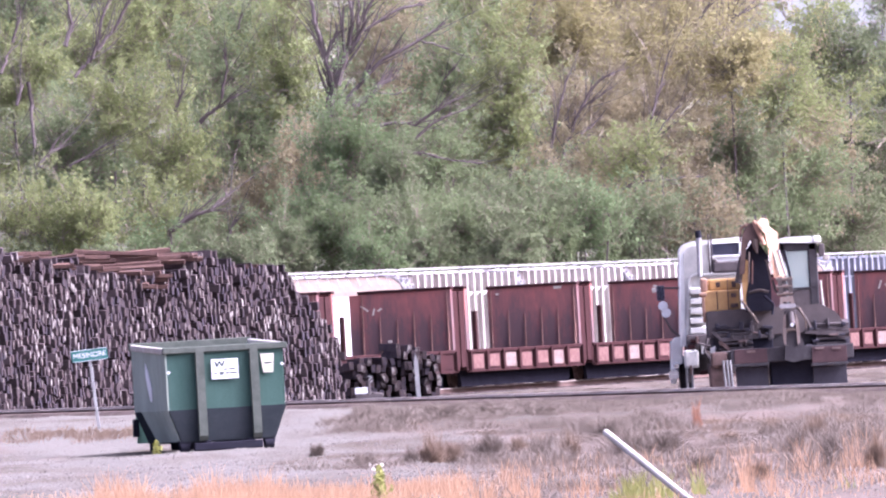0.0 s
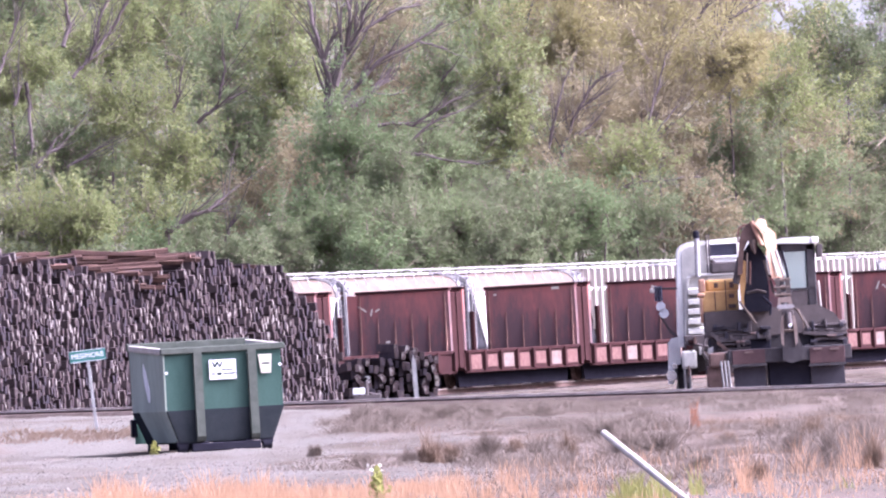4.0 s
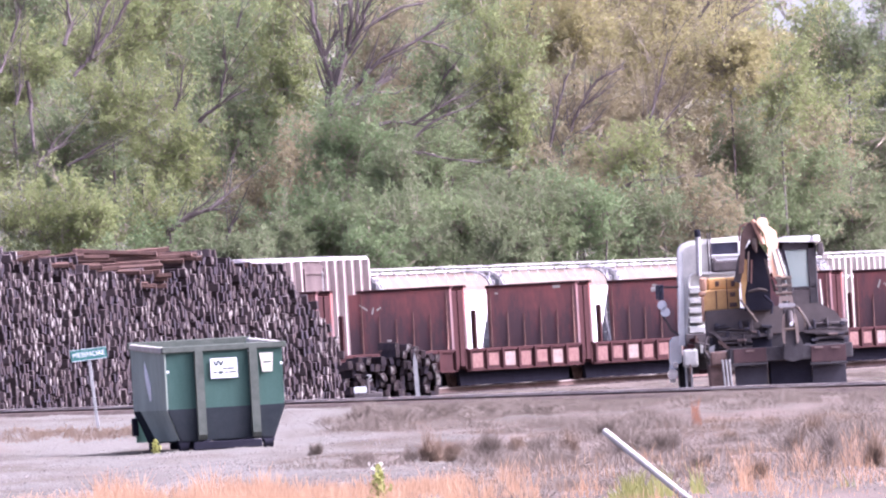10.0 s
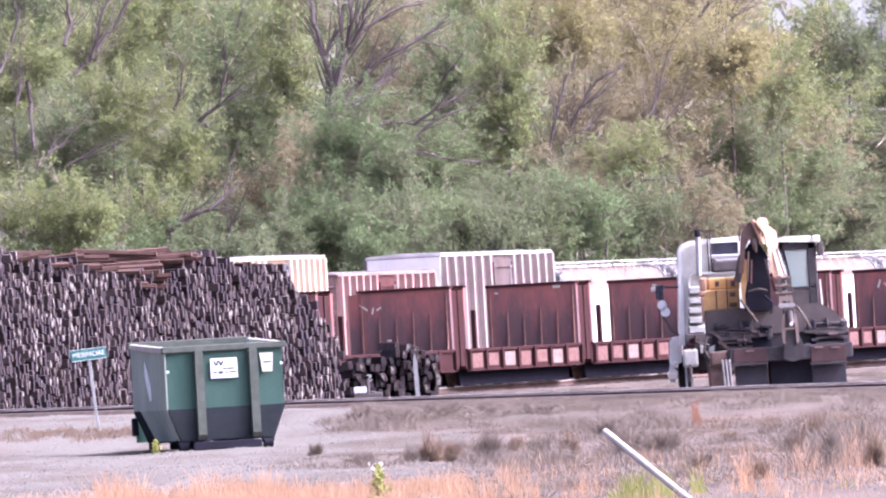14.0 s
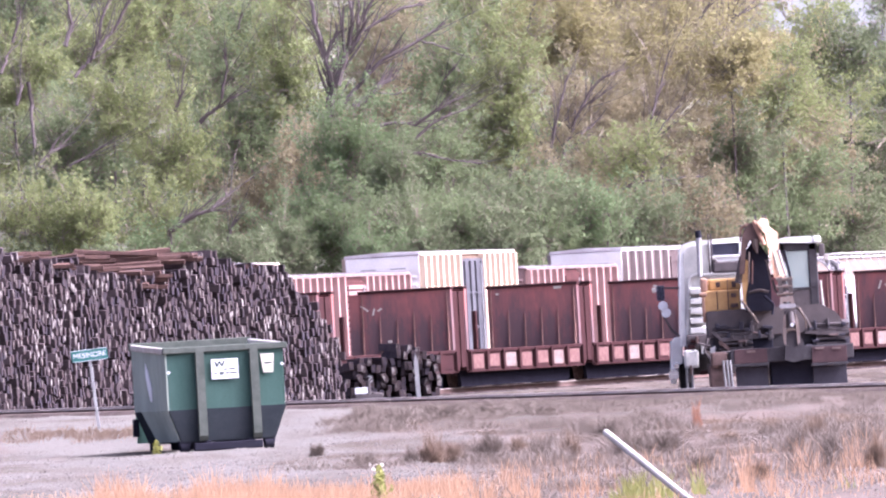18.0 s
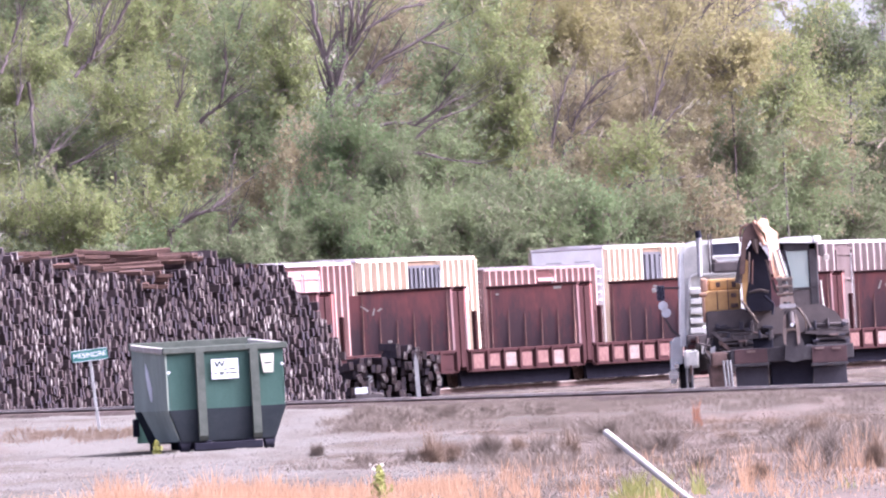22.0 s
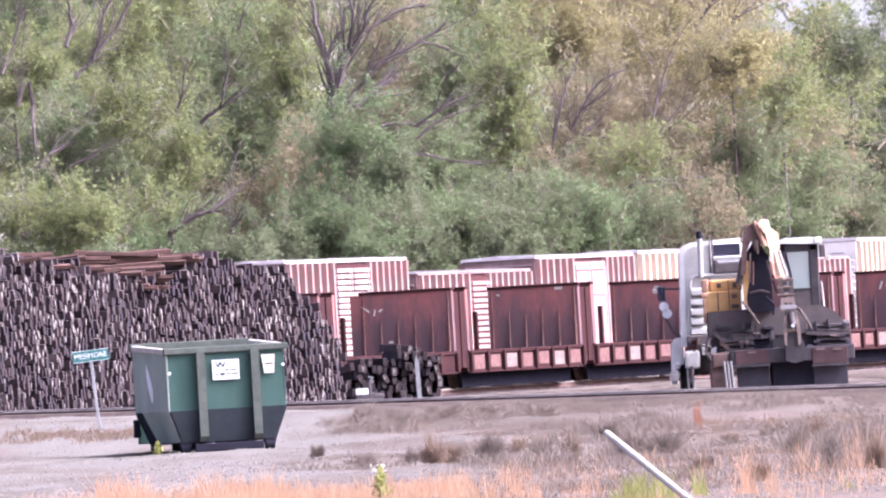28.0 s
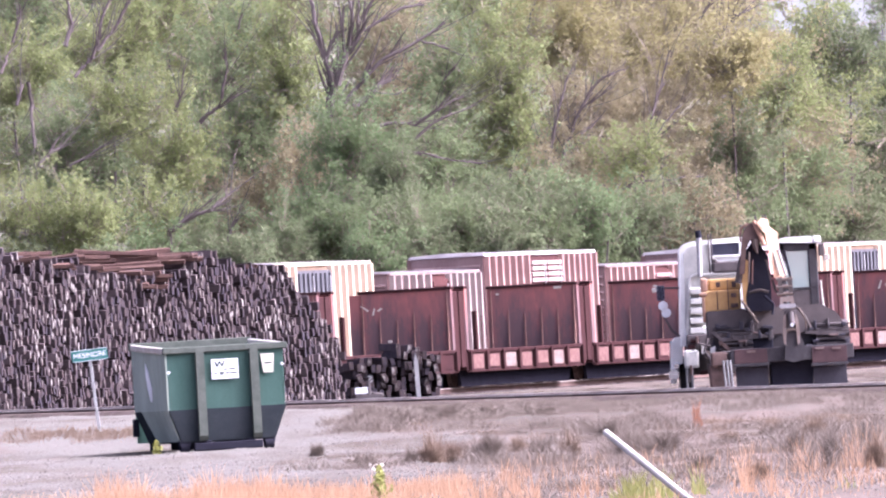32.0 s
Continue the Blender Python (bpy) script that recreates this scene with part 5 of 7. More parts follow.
def excavator():
    e = thing("tracked_excavator", pose(8.0, 400.6, ground_height(8, 400.6) + 1.12), "worn yellow excavator with folded boom riding on a trailer", "excavator")
    for s in (-1, 1):
        bm = B()
        xc = s * 1.15 - 0.08
        prism(bm, [(0.3, 0.30), (0.5, 0.06), (0.8, 0.0), (3.6, 0.0), (3.9, 0.06), (4.1, 0.30), (4.0, 0.50), (3.7, 0.60), (0.7, 0.60), (0.4, 0.50)], xc - 0.38, xc + 0.38)
        tr = part("crawler_track", bm, "machine_dark", e)
        for i in range(5):
            bm = B()
            z = 0.03 + i * 0.11
            box(bm, xc - 0.40, xc + 0.40, 0.27 + 0.03 * abs(i - 2), 0.33 + 0.03 * abs(i - 2), z, z + 0.05, 0.008)
            part("track_shoe", bm, "machine_dark", tr)
    bm = B()
    prism(bm, [(-1.80, 0.0), (-1.86, 0.40), (-1.88, 0.96), (-1.0, 0.98), (0.0, 0.98), (0.80, 1.00), (1.18, 0.78), (1.40, 0.44), (1.42, 0.34), (-1.86, 0.34)][1:], 0.5, 3.6, axis="y")
    part("turntable_deck", bm, "deck_steel", e)
    bm = B()
    box(bm, -1.78, 1.42, 0.56, 3.6, 0.0, 0.336, 0.03)
    part("lower_deck", bm, "rubber", e)
    bm = B()
    prism(bm, [(-1.72, 0.50), (-1.55, 0.30), (-0.40, 0.36), (-0.30, 0.31), (-0.40, 0.28), (-1.56, 0.22), (-1.80, 0.44)], 0.26, 0.5, axis="y")
    part("front_guard", bm, "machine_dark", e)
    bm = B()
    prism(bm, [(0.42, 0.38), (0.95, 0.34), (1.48, 0.16), (1.46, 0.06), (0.95, 0.26), (0.42, 0.30)], 0.26, 0.5, axis="y")
    part("front_guard", bm, "machine_dark", e)
    bm = B()
    prism(bm, [(-1.66, 0.22), (-1.58, 0.26), (-1.24, -0.06), (-1.32, -0.10)], 0.24, 0.4, axis="y")
    part("brace", bm, "machine_brown", e)
    bm = B()
    prism(bm, [(-1.86, 0.0), (-1.84, 0.10), (-1.72, 0.14), (-1.74, -0.02), (-1.78, -0.12)], 0.1, 0.2, axis="y")
    part("reflector_strip", bm, "galvanised", e)
    # black boxes stand in for open slots and the shade inside them
    for x0, x1, z0, z1 in ((-1.20, -0.36, -0.05, 0.24), (0.55, 1.38, 0.02, 0.20)):
        bm = B()
        box(bm, x0, x1, 0.40, 0.55, z0, z1, 0.02)
        part("slot_cover", bm, "black", e)
    for x0, x1, z in ((-1.18, -0.96, 0.19), (0.98, 1.20, 0.22), (-0.82, -0.70, 0.37), (-1.05, -0.86, -0.06)):
        bm = B()
        box(bm, x0, x1, 0.17, 0.22, z, z + 0.05, 0.01)
        part("reflector_strip", bm, "plate_white", e)
    bm = B()
    box(bm, -1.94, -1.05, 0.7, 2.5, 0.93, 1.45, 0.05)
    c = part("engine_cover", bm, "yellow", e, "bright worn yellow engine cover")
    bm = B()
    box(bm, -1.80, -1.02, 0.9, 2.5, 1.43, 1.72, 0.05)
    part("upper_cover", bm, "yellow", c)
    bm = B()
    box(bm, -2.02, -1.84, 0.66, 1.2, 1.30, 1.42, 0.05)
    box(bm, -1.98, -1.82, 0.70, 1.2, 1.42, 1.75, 0.05)
    box(bm, -1.97, -1.90, 0.66, 0.9, 0.70, 1.30, 0.03)
    part("guard_rail", bm, "boom_peach", c)
    for x0, x1, z0, z1 in ((-1.62, -1.595, 0.98, 1.42), (-1.36, -1.335, 0.95, 1.70), (-1.30, -1.12, 1.02, 1.12), (-1.28, -1.15, 1.26, 1.36), (-1.62, -1.52, 1.52, 1.64), (-1.25, -1.15, 1.50, 1.64)):
        bm = B()
        box(bm, x0, x1, 0.66, 0.70, z0, z1, 0.01)
        part("vent", bm, "machine_brown", c)
    # operator's cab
    x0, x1, z0, z1 = -0.04, 0.80, 0.80, 2.54
    bm = B()
    for y in (0.95, 2.3):
        box(bm, x0, x0 + 0.10, y, y + 0.1, z0, z1 - 0.03, 0.02)
        box(bm, x1 - 0.20, x1 + 0.02, y, y + 0.1, z0, z1 - 0.03, 0.03)
        box(bm, x0, x1, y, y + 0.08, z0, z0 + 0.08, 0.01)
        box(bm, x0, x1, y, y + 0.08, z0 + 0.56, z0 + 0.61, 0.01)
        box(bm, x0, x1, y, y + 0.08, z1 - 0.26, z1 - 0.03, 0.02)
    box(bm, x1 - 0.06, x1, 1.0, 2.4, z0, z0 + 0.6, 0.02)
    cab = part("cab_frame", bm, "rubber", e)
    bm = B()
    prism(bm, [(x0 - 0.06, z1 - 0.05), (x0 - 0.05, z1 + 0.03), (x0 + 0.1, z1 + 0.07), (x1 - 0.12, z1 + 0.07), (x1, z1 + 0.0), (x1 + 0.06, z1 - 0.12), (x1 - 0.02, z1 - 0.10)], 0.85, 2.5, axis="y")
    part("cab_roof", bm, "truck_white", e, "white cab roof")
    for za, zb in ((z0 + 0.08, z0 + 0.56), (z0 + 0.61, z1 - 0.26)):
        bm = B()
        box(bm, x0 + 0.10, x1 - 0.20, 0.985, 0.993, za, zb)
        part("windscreen", bm, "glass", cab)
    bm = B()
    box(bm, x0 + 0.12, x1 - 0.10, 0.97, 0.984, z0 + 0.08, z0 + 0.55)
    part("lower_panel", bm, "machine_dark", cab, "dull dark grey lower panel")
    bm = B()
    box(bm, 0.18, 0.56, 1.6, 1.9, z0 + 0.1, z0 + 0.85, 0.08)
    part("operator_seat", bm, "machine_dark", cab)
    bm = B()
    rod(bm, (x1 + 0.06, 0.9, z0 + 0.75), (x1 + 0.10, 0.9, z0 + 0.02), 0.025, n=8)
    part("handrail", bm, "pipe_white", e)
    bm = B()
    box(bm, x1 + 0.05, x1 + 0.20, 0.88, 1.0, z1 - 0.42, z1 - 0.12, 0.03)
    part("mirror", bm, "machine_dark", e)
    bm = B()
    box(bm, x1 + 0.16, x1 + 0.30, 0.95, 1.0, z1 - 0.52, z1 - 0.38, 0.02)
    part("side_lamp", bm, "pipe_white", e)
    bm = B()
    box(bm, x1 - 0.06, x1 + 0.12, 0.80, 0.95, z1 - 0.10, z1 + 0.06, 0.03)
    part("roof_lamp", bm, "truck_white", e, "white roof lamp")
    # boom: a dark foot between its brackets, rising to a knuckle, the stick folded down in front
    # black colour gives the shade of the hollow between boom and cab
    bm = B()
    prism(bm, [(-0.95, 0.9), (-0.96, 1.4), (-0.90, 2.30), (-0.74, 2.52), (-0.53, 2.46), (-0.36, 2.18), (-0.33, 1.4), (-0.34, 0.9)], 0.0, 0.9, axis="y")
    boom = part("boom_foot", bm, "black", e, "boom foot in black for the shaded hollow beside it")
    bm = B()
    prism(bm, [(-1.00, 1.0), (-1.02, 1.83), (-0.93, 2.16), (-0.84, 2.10), (-0.82, 1.82), (-0.94, 1.27), (-0.93, 1.0)], -0.05, 0.3, axis="y")
    part("boom_bracket", bm, "yellow", boom)
    bm = B()
    prism(bm, [(-1.02, 2.17), (-0.96, 2.66), (-0.80, 2.95), (-0.63, 3.03), (-0.52, 2.80), (-0.55, 2.50), (-0.60, 2.25), (-0.70, 2.37), (-0.76, 2.60), (-0.87, 2.38), (-0.94, 1.80), (-1.06, 1.78)], -0.22, 0.12, axis="y")
    part("boom_arm", bm, "machine_brown", boom, "boom arm in brown for its shaded side")
    # the head is coloured as the boom's sunlit side, the arm as its shaded side
    bm = B()
    prism(bm, [(-0.60, 2.98), (-0.49, 3.09), (-0.33, 3.06), (-0.30, 2.88), (-0.11, 2.73), (-0.09, 2.39), (-0.22, 2.28), (-0.36, 2.40), (-0.42, 2.72)], -0.32, -0.05, axis="y")
    for v in bm.verts:
        v.co.y += 0.8 * (v.co.x - -0.35)
    part("boom_head", bm, "boom_peach", boom, "orange boom head in a sunlit tone")
    # a pale shape paints the highlight along the knuckle's top
    bm = B()
    prism(bm, [(-0.52, 2.94), (-0.46, 3.075), (-0.35, 3.05), (-0.32, 2.88), (-0.14, 2.72), (-0.20, 2.68), (-0.38, 2.80)], -0.34, -0.322, axis="y")
    for v in bm.verts:
        v.co.y += 0.8 * (v.co.x - -0.35)
    part("bare_patch", bm, "decal_pale", boom, "pale painted highlight on the knuckle")
    bm = B()
    rod(bm, (-0.66, -0.25, 3.03), (-0.44, -0.36, 2.45), 0.055, n=10)
    part("boom_cylinder", bm, "boom_peach", boom)
    bm = B()
    rod(bm, (-0.66, -0.26, 2.60), (-0.62, -0.26, 2.27), 0.07, 0.02, n=8)
    part("cylinder_lug", bm, "clutter_tan", boom)
    bm = B()
    rod(bm, (-1.10, 0.0, 1.60), (-0.98, -0.15, 2.20), 0.09, 0.07, n=10)
    part("lift_cylinder", bm, "machine_dark", boom)
    bm = B()
    prism(bm, [(-0.36, 2.34), (-0.12, 2.36), (0.06, 1.74), (-0.04, 1.66), (-0.26, 1.66)], -0.50, -0.33, axis="y")
    for v in bm.verts:
        v.co.y += 0.8 * (v.co.x - -0.15)
    stick = part("stick", bm, "boom_peach", e)
    for xa, xb, mat in ((-0.25, -0.12, "decal_pale"), (-0.13, 0.02, "walkway")):
        bm = B()
        rod(bm, (xa, -0.56, 2.32), (xb, -0.58, 1.72), 0.035, n=10)
        part("stick_cylinder", bm, mat, stick)
    bm = B()
    rod(bm, (-0.42, -0.45, 2.1), (-0.33, -0.45, 1.62), 0.025, n=8)
    part("stick_rod", bm, "clutter_tan", stick)
    # linkage: two side plates with cross pins, open between
    for dx in (-0.13, 0.10):
        bm = B()
        prism(bm, [(dx - 0.06, 1.66), (dx + 0.05, 1.68), (dx + 0.07, 1.28), (dx - 0.03, 1.26)], -0.62, -0.5, axis="y")
        part("link_bar", bm, "clutter_brown", e)
    bm = B()
    rod(bm, (-0.30, -0.5, 1.62), (-0.24, -0.5, 1.34), 0.03, n=6)
    rod(bm, (-0.24, -0.5, 1.34), (-0.10, -0.5, 1.27), 0.03, n=6)
    part("link_bar", bm, "clutter_brown", e)
    for z in (1.62, 1.44, 1.27):
        bm = B()
        rod(bm, (-0.22, -0.58, z), (0.17, -0.58, z + 0.01), 0.045, n=8)
        part("link_pin", bm, "clutter_tan", e)
    bm = B()
    prism(bm, [(-0.15, 1.20), (0.16, 1.21), (0.20, 0.92), (0.12, 0.90), (0.10, 1.08), (-0.08, 1.08), (-0.08, 0.89), (-0.16, 0.89)], -0.64, -0.48, axis="y")
    part("coupler_plate", bm, "dust_tan", e)
    bm = B()
    box(bm, -0.07, 0.21, -0.62, -0.45, 0.44, 0.88, 0.03)
    head = part("grapple_head", bm, "machine_dark", e)
    bm = B()
    prism(bm, [(-0.19, 0.98), (-0.15, 1.03), (0.19, 1.03), (0.23, 0.97), (0.18, 0.93), (-0.15, 0.93)], -0.68, -0.60, axis="y")
    part("cross_piece", bm, "walkway", head)
    for k in (-1, 1):
        bm = B()
        prism(bm, [(0.07 + k * 0.11, 0.80), (0.07 + k * 0.16, 0.74), (0.07 + k * 0.20, 0.44), (0.07 + k * 0.19, 0.12), (0.07 + k * 0.14, 0.05), (0.07 + k * 0.12, 0.40), (0.07 + k * 0.10, 0.62)], -0.70, -0.60, axis="y")
        part("grapple_arm", bm, "dust_tan", head)
    bm = B()
    rod(bm, (-0.06, -0.66, 0.42), (0.20, -0.66, 0.42), 0.035, n=8)
    part("grapple_pin", bm, "clutter_tan", head)
    bm = B()
    rod(bm, (0.10, -0.78, 0.55), (0.07, -0.69, 0.82), 0.075, n=12)
    part("pin_cylinder", bm, "machine_dark", e)
    bm = B()
    rod(bm, (0.10, -0.86, 0.53), (0.10, -0.78, 0.54), 0.045, n=12)
    part("work_lamp", bm, "decal_white", e)
    bm = B()
    prism(bm, [(0.0, 0.40), (0.22, 0.40), (0.36, 0.06), (0.33, -0.30), (0.10, -0.36), (-0.12, -0.28), (-0.10, 0.04)], -0.62, -0.42, axis="y")
    part("bucket", bm, "rubber", e)
    # hoses, straps, chains and loose iron over the deck's front
    hoses = (([(-1.05, -0.1, 1.17), (-0.86, -0.2, 0.90), (-0.69, -0.2, 0.62)], "clutter_tan", 0.03), ([(0.24, -0.4, 0.95), (0.40, -0.35, 0.76), (0.53, -0.35, 0.44)], "clutter_brown", 0.03),
             ([(0.30, -0.4, 0.92), (0.44, -0.35, 0.60), (0.42, -0.35, 0.44)], "clutter_tan", 0.022),
             ([(-1.0, -0.1, 2.55), (-1.0, -0.1, 2.72), (-0.96, -0.1, 2.88), (-0.84, -0.12, 2.96), (-0.66, -0.15, 2.97)], "rust_edge", 0.025),
             ([(-0.95, -0.1, 2.4), (-0.90, -0.1, 2.78), (-0.76, -0.12, 2.90)], "rust_edge", 0.02),
             ([(-0.86, -0.25, 1.6), (-0.80, -0.25, 2.3)], "clutter_tan", 0.022), ([(-0.78, -0.25, 1.55), (-0.74, -0.25, 2.1)], "rust_edge", 0.02),
             ([(0.02, -0.3, 2.3), (0.12, -0.3, 1.75), (0.16, -0.3, 1.25)], "black", 0.03),
             ([(-0.5, -0.1, 1.25), (-0.3, -0.1, 1.05), (-0.34, -0.1, 0.8)], "black", 0.03), ([(-0.86, -0.05, 1.35), (-0.6, -0.1, 1.40), (-0.4, -0.1, 1.34)], "clutter_brown", 0.035))
    for pts, mat, r in hoses:
        bm = B()
        path_rod(bm, pts, r, 6)
        part("hydraulic_hose", bm, mat, e)
    chaos = random.Random(17)
    for i in range(46):
        x, z = chaos.uniform(-1.8, 1.4), chaos.uniform(-0.02, 0.60)
        if -0.2 < x < 0.4:
            continue
        long, tall = chaos.uniform(0.06, 0.3), chaos.uniform(0.03, 0.10)
        if chaos.random() < 0.35:
            long, tall = tall, long
        top_z = 0.92 - 0.25 * max(0, x - 0.6)
        z = min(z, top_z - tall)
        bm = B()
        box(bm, -long / 2, long / 2, 0.30 - chaos.uniform(0.0, 0.12), 0.52, -tall / 2, tall / 2, 0.012, None)
        ob = part("bracket", bm, chaos.choice(("rubber", "flap", "machine_dark", "flap")), e)
        ob.location = (x, 0, z)
        ob.rotation_euler = (0, chaos.gauss(0, 0.05), 0)
    for x in (-0.60, -0.42, -0.36):
        bm = B()
        rod(bm, (x, -0.1, 3.02), (x - 0.02, -0.1, 3.17), 0.022, n=6)
        part("hose_fitting", bm, "machine_dark", boom)


excavator()


# ---- trees and growth ----
def quads_mesh(name, centre, size, mat, seed, out=None, long=1.6):
    """Many small bent leaves: a diamond with a crease, at the given places and sizes, turned at random or roughly outwards."""
    r = np.random.RandomState(seed)
    k = len(centre)
    c = r.normal(size=(k, 3))
    if out is not None:
        c = c * 1.1 + out
    c /= np.linalg.norm(c, axis=1)[:, None]
    a = np.cross(c, r.normal(size=(k, 3)))
    a /= np.linalg.norm(a, axis=1)[:, None]
    b = np.cross(c, a)
    s = size[:, None]
    verts = np.empty((k, 4, 3))
    verts[:, 0] = centre - a * s * long * 0.5
    verts[:, 1] = centre + b * s * 0.5 + c * s * 0.15
    verts[:, 2] = centre + a * s * long * 0.5
    verts[:, 3] = centre - b * s * 0.5 + c * s * 0.15
    return facets_mesh(name, verts, mat)


def facets_mesh(name, corners, mat):
    """Loose facets: corners is an array of facets, their corners and x, y, z."""
    k, m = corners.shape[:2]
    me = bpy.data.meshes.new(name)
    me.vertices.add(k * m)
    me.vertices.foreach_set("co", corners.reshape(-1).astype(np.float32))
    me.loops.add(k * m)
    me.loops.foreach_set("vertex_index", np.arange(k * m, dtype=np.int32))
    me.polygons.add(k)
    me.polygons.foreach_set("loop_start", np.arange(0, k * m, m, dtype=np.int32))
    me.update(calc_edges=True)
    me.materials.append(M[mat])
    return me


def tube(points, radii, verts, faces, n=6):
    for i, (p, r) in enumerate(zip(points, radii)):
        d = (points[min(i + 1, len(points) - 1)] - points[max(i - 1, 0)]).normalized()
        side = d.orthogonal().normalized()
        other = d.cross(side)
        base = len(verts)
        for j in range(n):
            g = 2 * math.pi * j / n
            verts.append(p + (side * math.cos(g) + other * math.sin(g)) * r)
        if i:
            for j in range(n):
                faces.append((base - n + j, base - n + (j + 1) % n, base + (j + 1) % n, base + j))


def tree(x, y, z, rx, rz, mat, leafy, label, seed):
    """A tapered trunk, limbs that reach through the crown, fine twigs, and sprays of young leaves at their ends.
    z: height of the crown's middle; rx, rz: its reach across and up."""
    low = z < 9.0 and rz < 1.8
    t = thing("shrub" if low else "tree", pose(x, y, 0.2), label, "shrub" if low else "tree", "undergrowth behind the yard" if low else "trees behind the yard")
    q = np.random.RandomState(seed)
    rnd = random.Random(seed)
    ry = 0.75 * rx
    mid = np.array((0.0, 0.0, z))
    reach = np.array((rx, ry, rz))
    # sprays: mostly near an uneven outer skin
    count = int(46 * rx * rz * (0.15 + 0.85 * leafy)) + 30
    d = q.normal(size=(count, 3))
    d /= np.linalg.norm(d, axis=1)[:, None]
    lobes = q.normal(size=(9, 3))
    lobes /= np.linalg.norm(lobes, axis=1)[:, None]
    bulge = 0.60 + 0.62 * np.clip(d @ lobes.T, 0, 1).max(axis=1) ** 5
    far = q.uniform(0.1, 1.28, count) ** 0.6
    stray = q.rand(count) < 0.3
    far[stray] = q.uniform(0.9, 1.75, stray.sum())
    centre = mid + d * reach * (bulge * far)[:, None]
    axis = d * 0.7 + np.array((0.1, 0, 0.55)) + q.normal(size=(count, 3)) * 0.45
    axis /= np.linalg.norm(axis, axis=1)[:, None]
    span = q.uniform(0.25, 1.15, count) * min(1.0, 0.45 + 0.25 * rx)
    # trunk and limbs
    verts, faces = [], []
    fork = Vector((rnd.gauss(0, 0.25), 0, max(0.8, z - 0.75 * rz)))
    thick = 0.02 + 0.014 * rz
    sway = Vector((rnd.gauss(0, 0.2), rnd.gauss(0, 0.2), 0))
    tube([Vector((0, 0, 0)), fork * 0.5 + sway, fork], [thick * 1.3, thick * 1.1, thick], verts, faces, 7)
    for i in range(int(8 + 4 * rx)):
        end = Vector(centre[rnd.randrange(count)])
        start = fork.lerp(Vector((fork.x, 0, z + 0.5 * rz)), rnd.uniform(0, 0.8))
        bend = start.lerp(end, 0.5) + Vector((0, 0, -0.12 * rz + rnd.gauss(0, 0.15)))
        tube([start, bend, end], [thick * rnd.uniform(0.25, 0.45), thick * 0.22, thick * 0.08], verts, faces, 5)
    me = bpy.data.meshes.new("trunk")
    me.from_pydata(verts, [], faces)
    me.polygons.foreach_set("use_smooth", [True] * len(me.polygons))
    me.materials.append(M["bark"])
    new("trunk", me).parent = t
    # twigs: three thin slips to a spray
    k = count * 3
    pick = np.repeat(np.arange(count), 3)
    root = centre[pick] - axis[pick] * span[pick, None] * q.uniform(0.3, 1.6, (k, 1)) - (centre[pick] - mid) * 0.12
    tip = centre[pick] + axis[pick] * span[pick, None] * 0.9 + q.normal(size=(k, 3)) * 0.22
    side = np.cross(tip - root, q.normal(size=(k, 3)))
    side *= (0.016 / np.linalg.norm(side, axis=1))[:, None]
    slips = np.empty((k, 3, 3))
    slips[:, 0], slips[:, 1], slips[:, 2] = root - side, root + side, tip
    tagged(new("brushwood", facets_mesh("brushwood", slips, "twig")), kind="stuff").parent = t
    # leaves along each spray
    per = 50
    pick = np.repeat(np.arange(count), per)
    n = len(pick)
    f = q.uniform(-0.35, 1.0, n)
    wide = (0.20 * (1.15 - 0.6 * np.clip(f, 0, 1)) * (0.6 + 0.5 * span[pick]))[:, None]
    place = centre[pick] + axis[pick] * (span[pick] * f)[:, None] + q.normal(size=(n, 3)) * wide * np.array((1.0, 1.0, 0.75))
    out = d[pick] * 0.75 + axis[pick] * 0.25 + q.normal(size=(count, 3))[pick] * 0.35 + np.array((0, 0, 0.35))
    new("crown", quads_mesh("crown", place, q.uniform(0.045, 0.115, n), mat, seed + 1, out)).parent = t
    return t


def far_woods():
    """An added slope well behind the yard's trees, coloured pale for haze between crowns."""
    verts, faces = [], []
    nx, ny = 90, 14
    for j in range(ny):
        for i in range(nx):
            x = -180 + 360 * i / (nx - 1)
            f = j / (ny - 1)
            y = 900 + 160 * f
            z = -2 + 34 * f ** 0.8 - 17 * smoothstep(13, 17, x) * (1 - smoothstep(32, 40, x)) * f + 4.0 * noise.noise((x * 0.06, y * 0.05, 0.4)) * f + 2.0 * noise.noise((x * 0.25, y * 0.11, 2.4))
            verts.append((x, y, z))
    for j in range(ny - 1):
        for i in range(nx - 1):
            a = j * nx + i
            faces.append((a, a + 1, a + nx + 1, a + nx))
    me = bpy.data.meshes.new("backdrop")
    me.from_pydata(verts, [], faces)
    me.polygons.foreach_set("use_smooth", [True] * len(me.polygons))
    me.materials.append(M["far_wood"])
    tagged(new("backdrop", me), "added wooded slope behind the trees, coloured pale for haze", "woods", kind="structure")


far_woods()


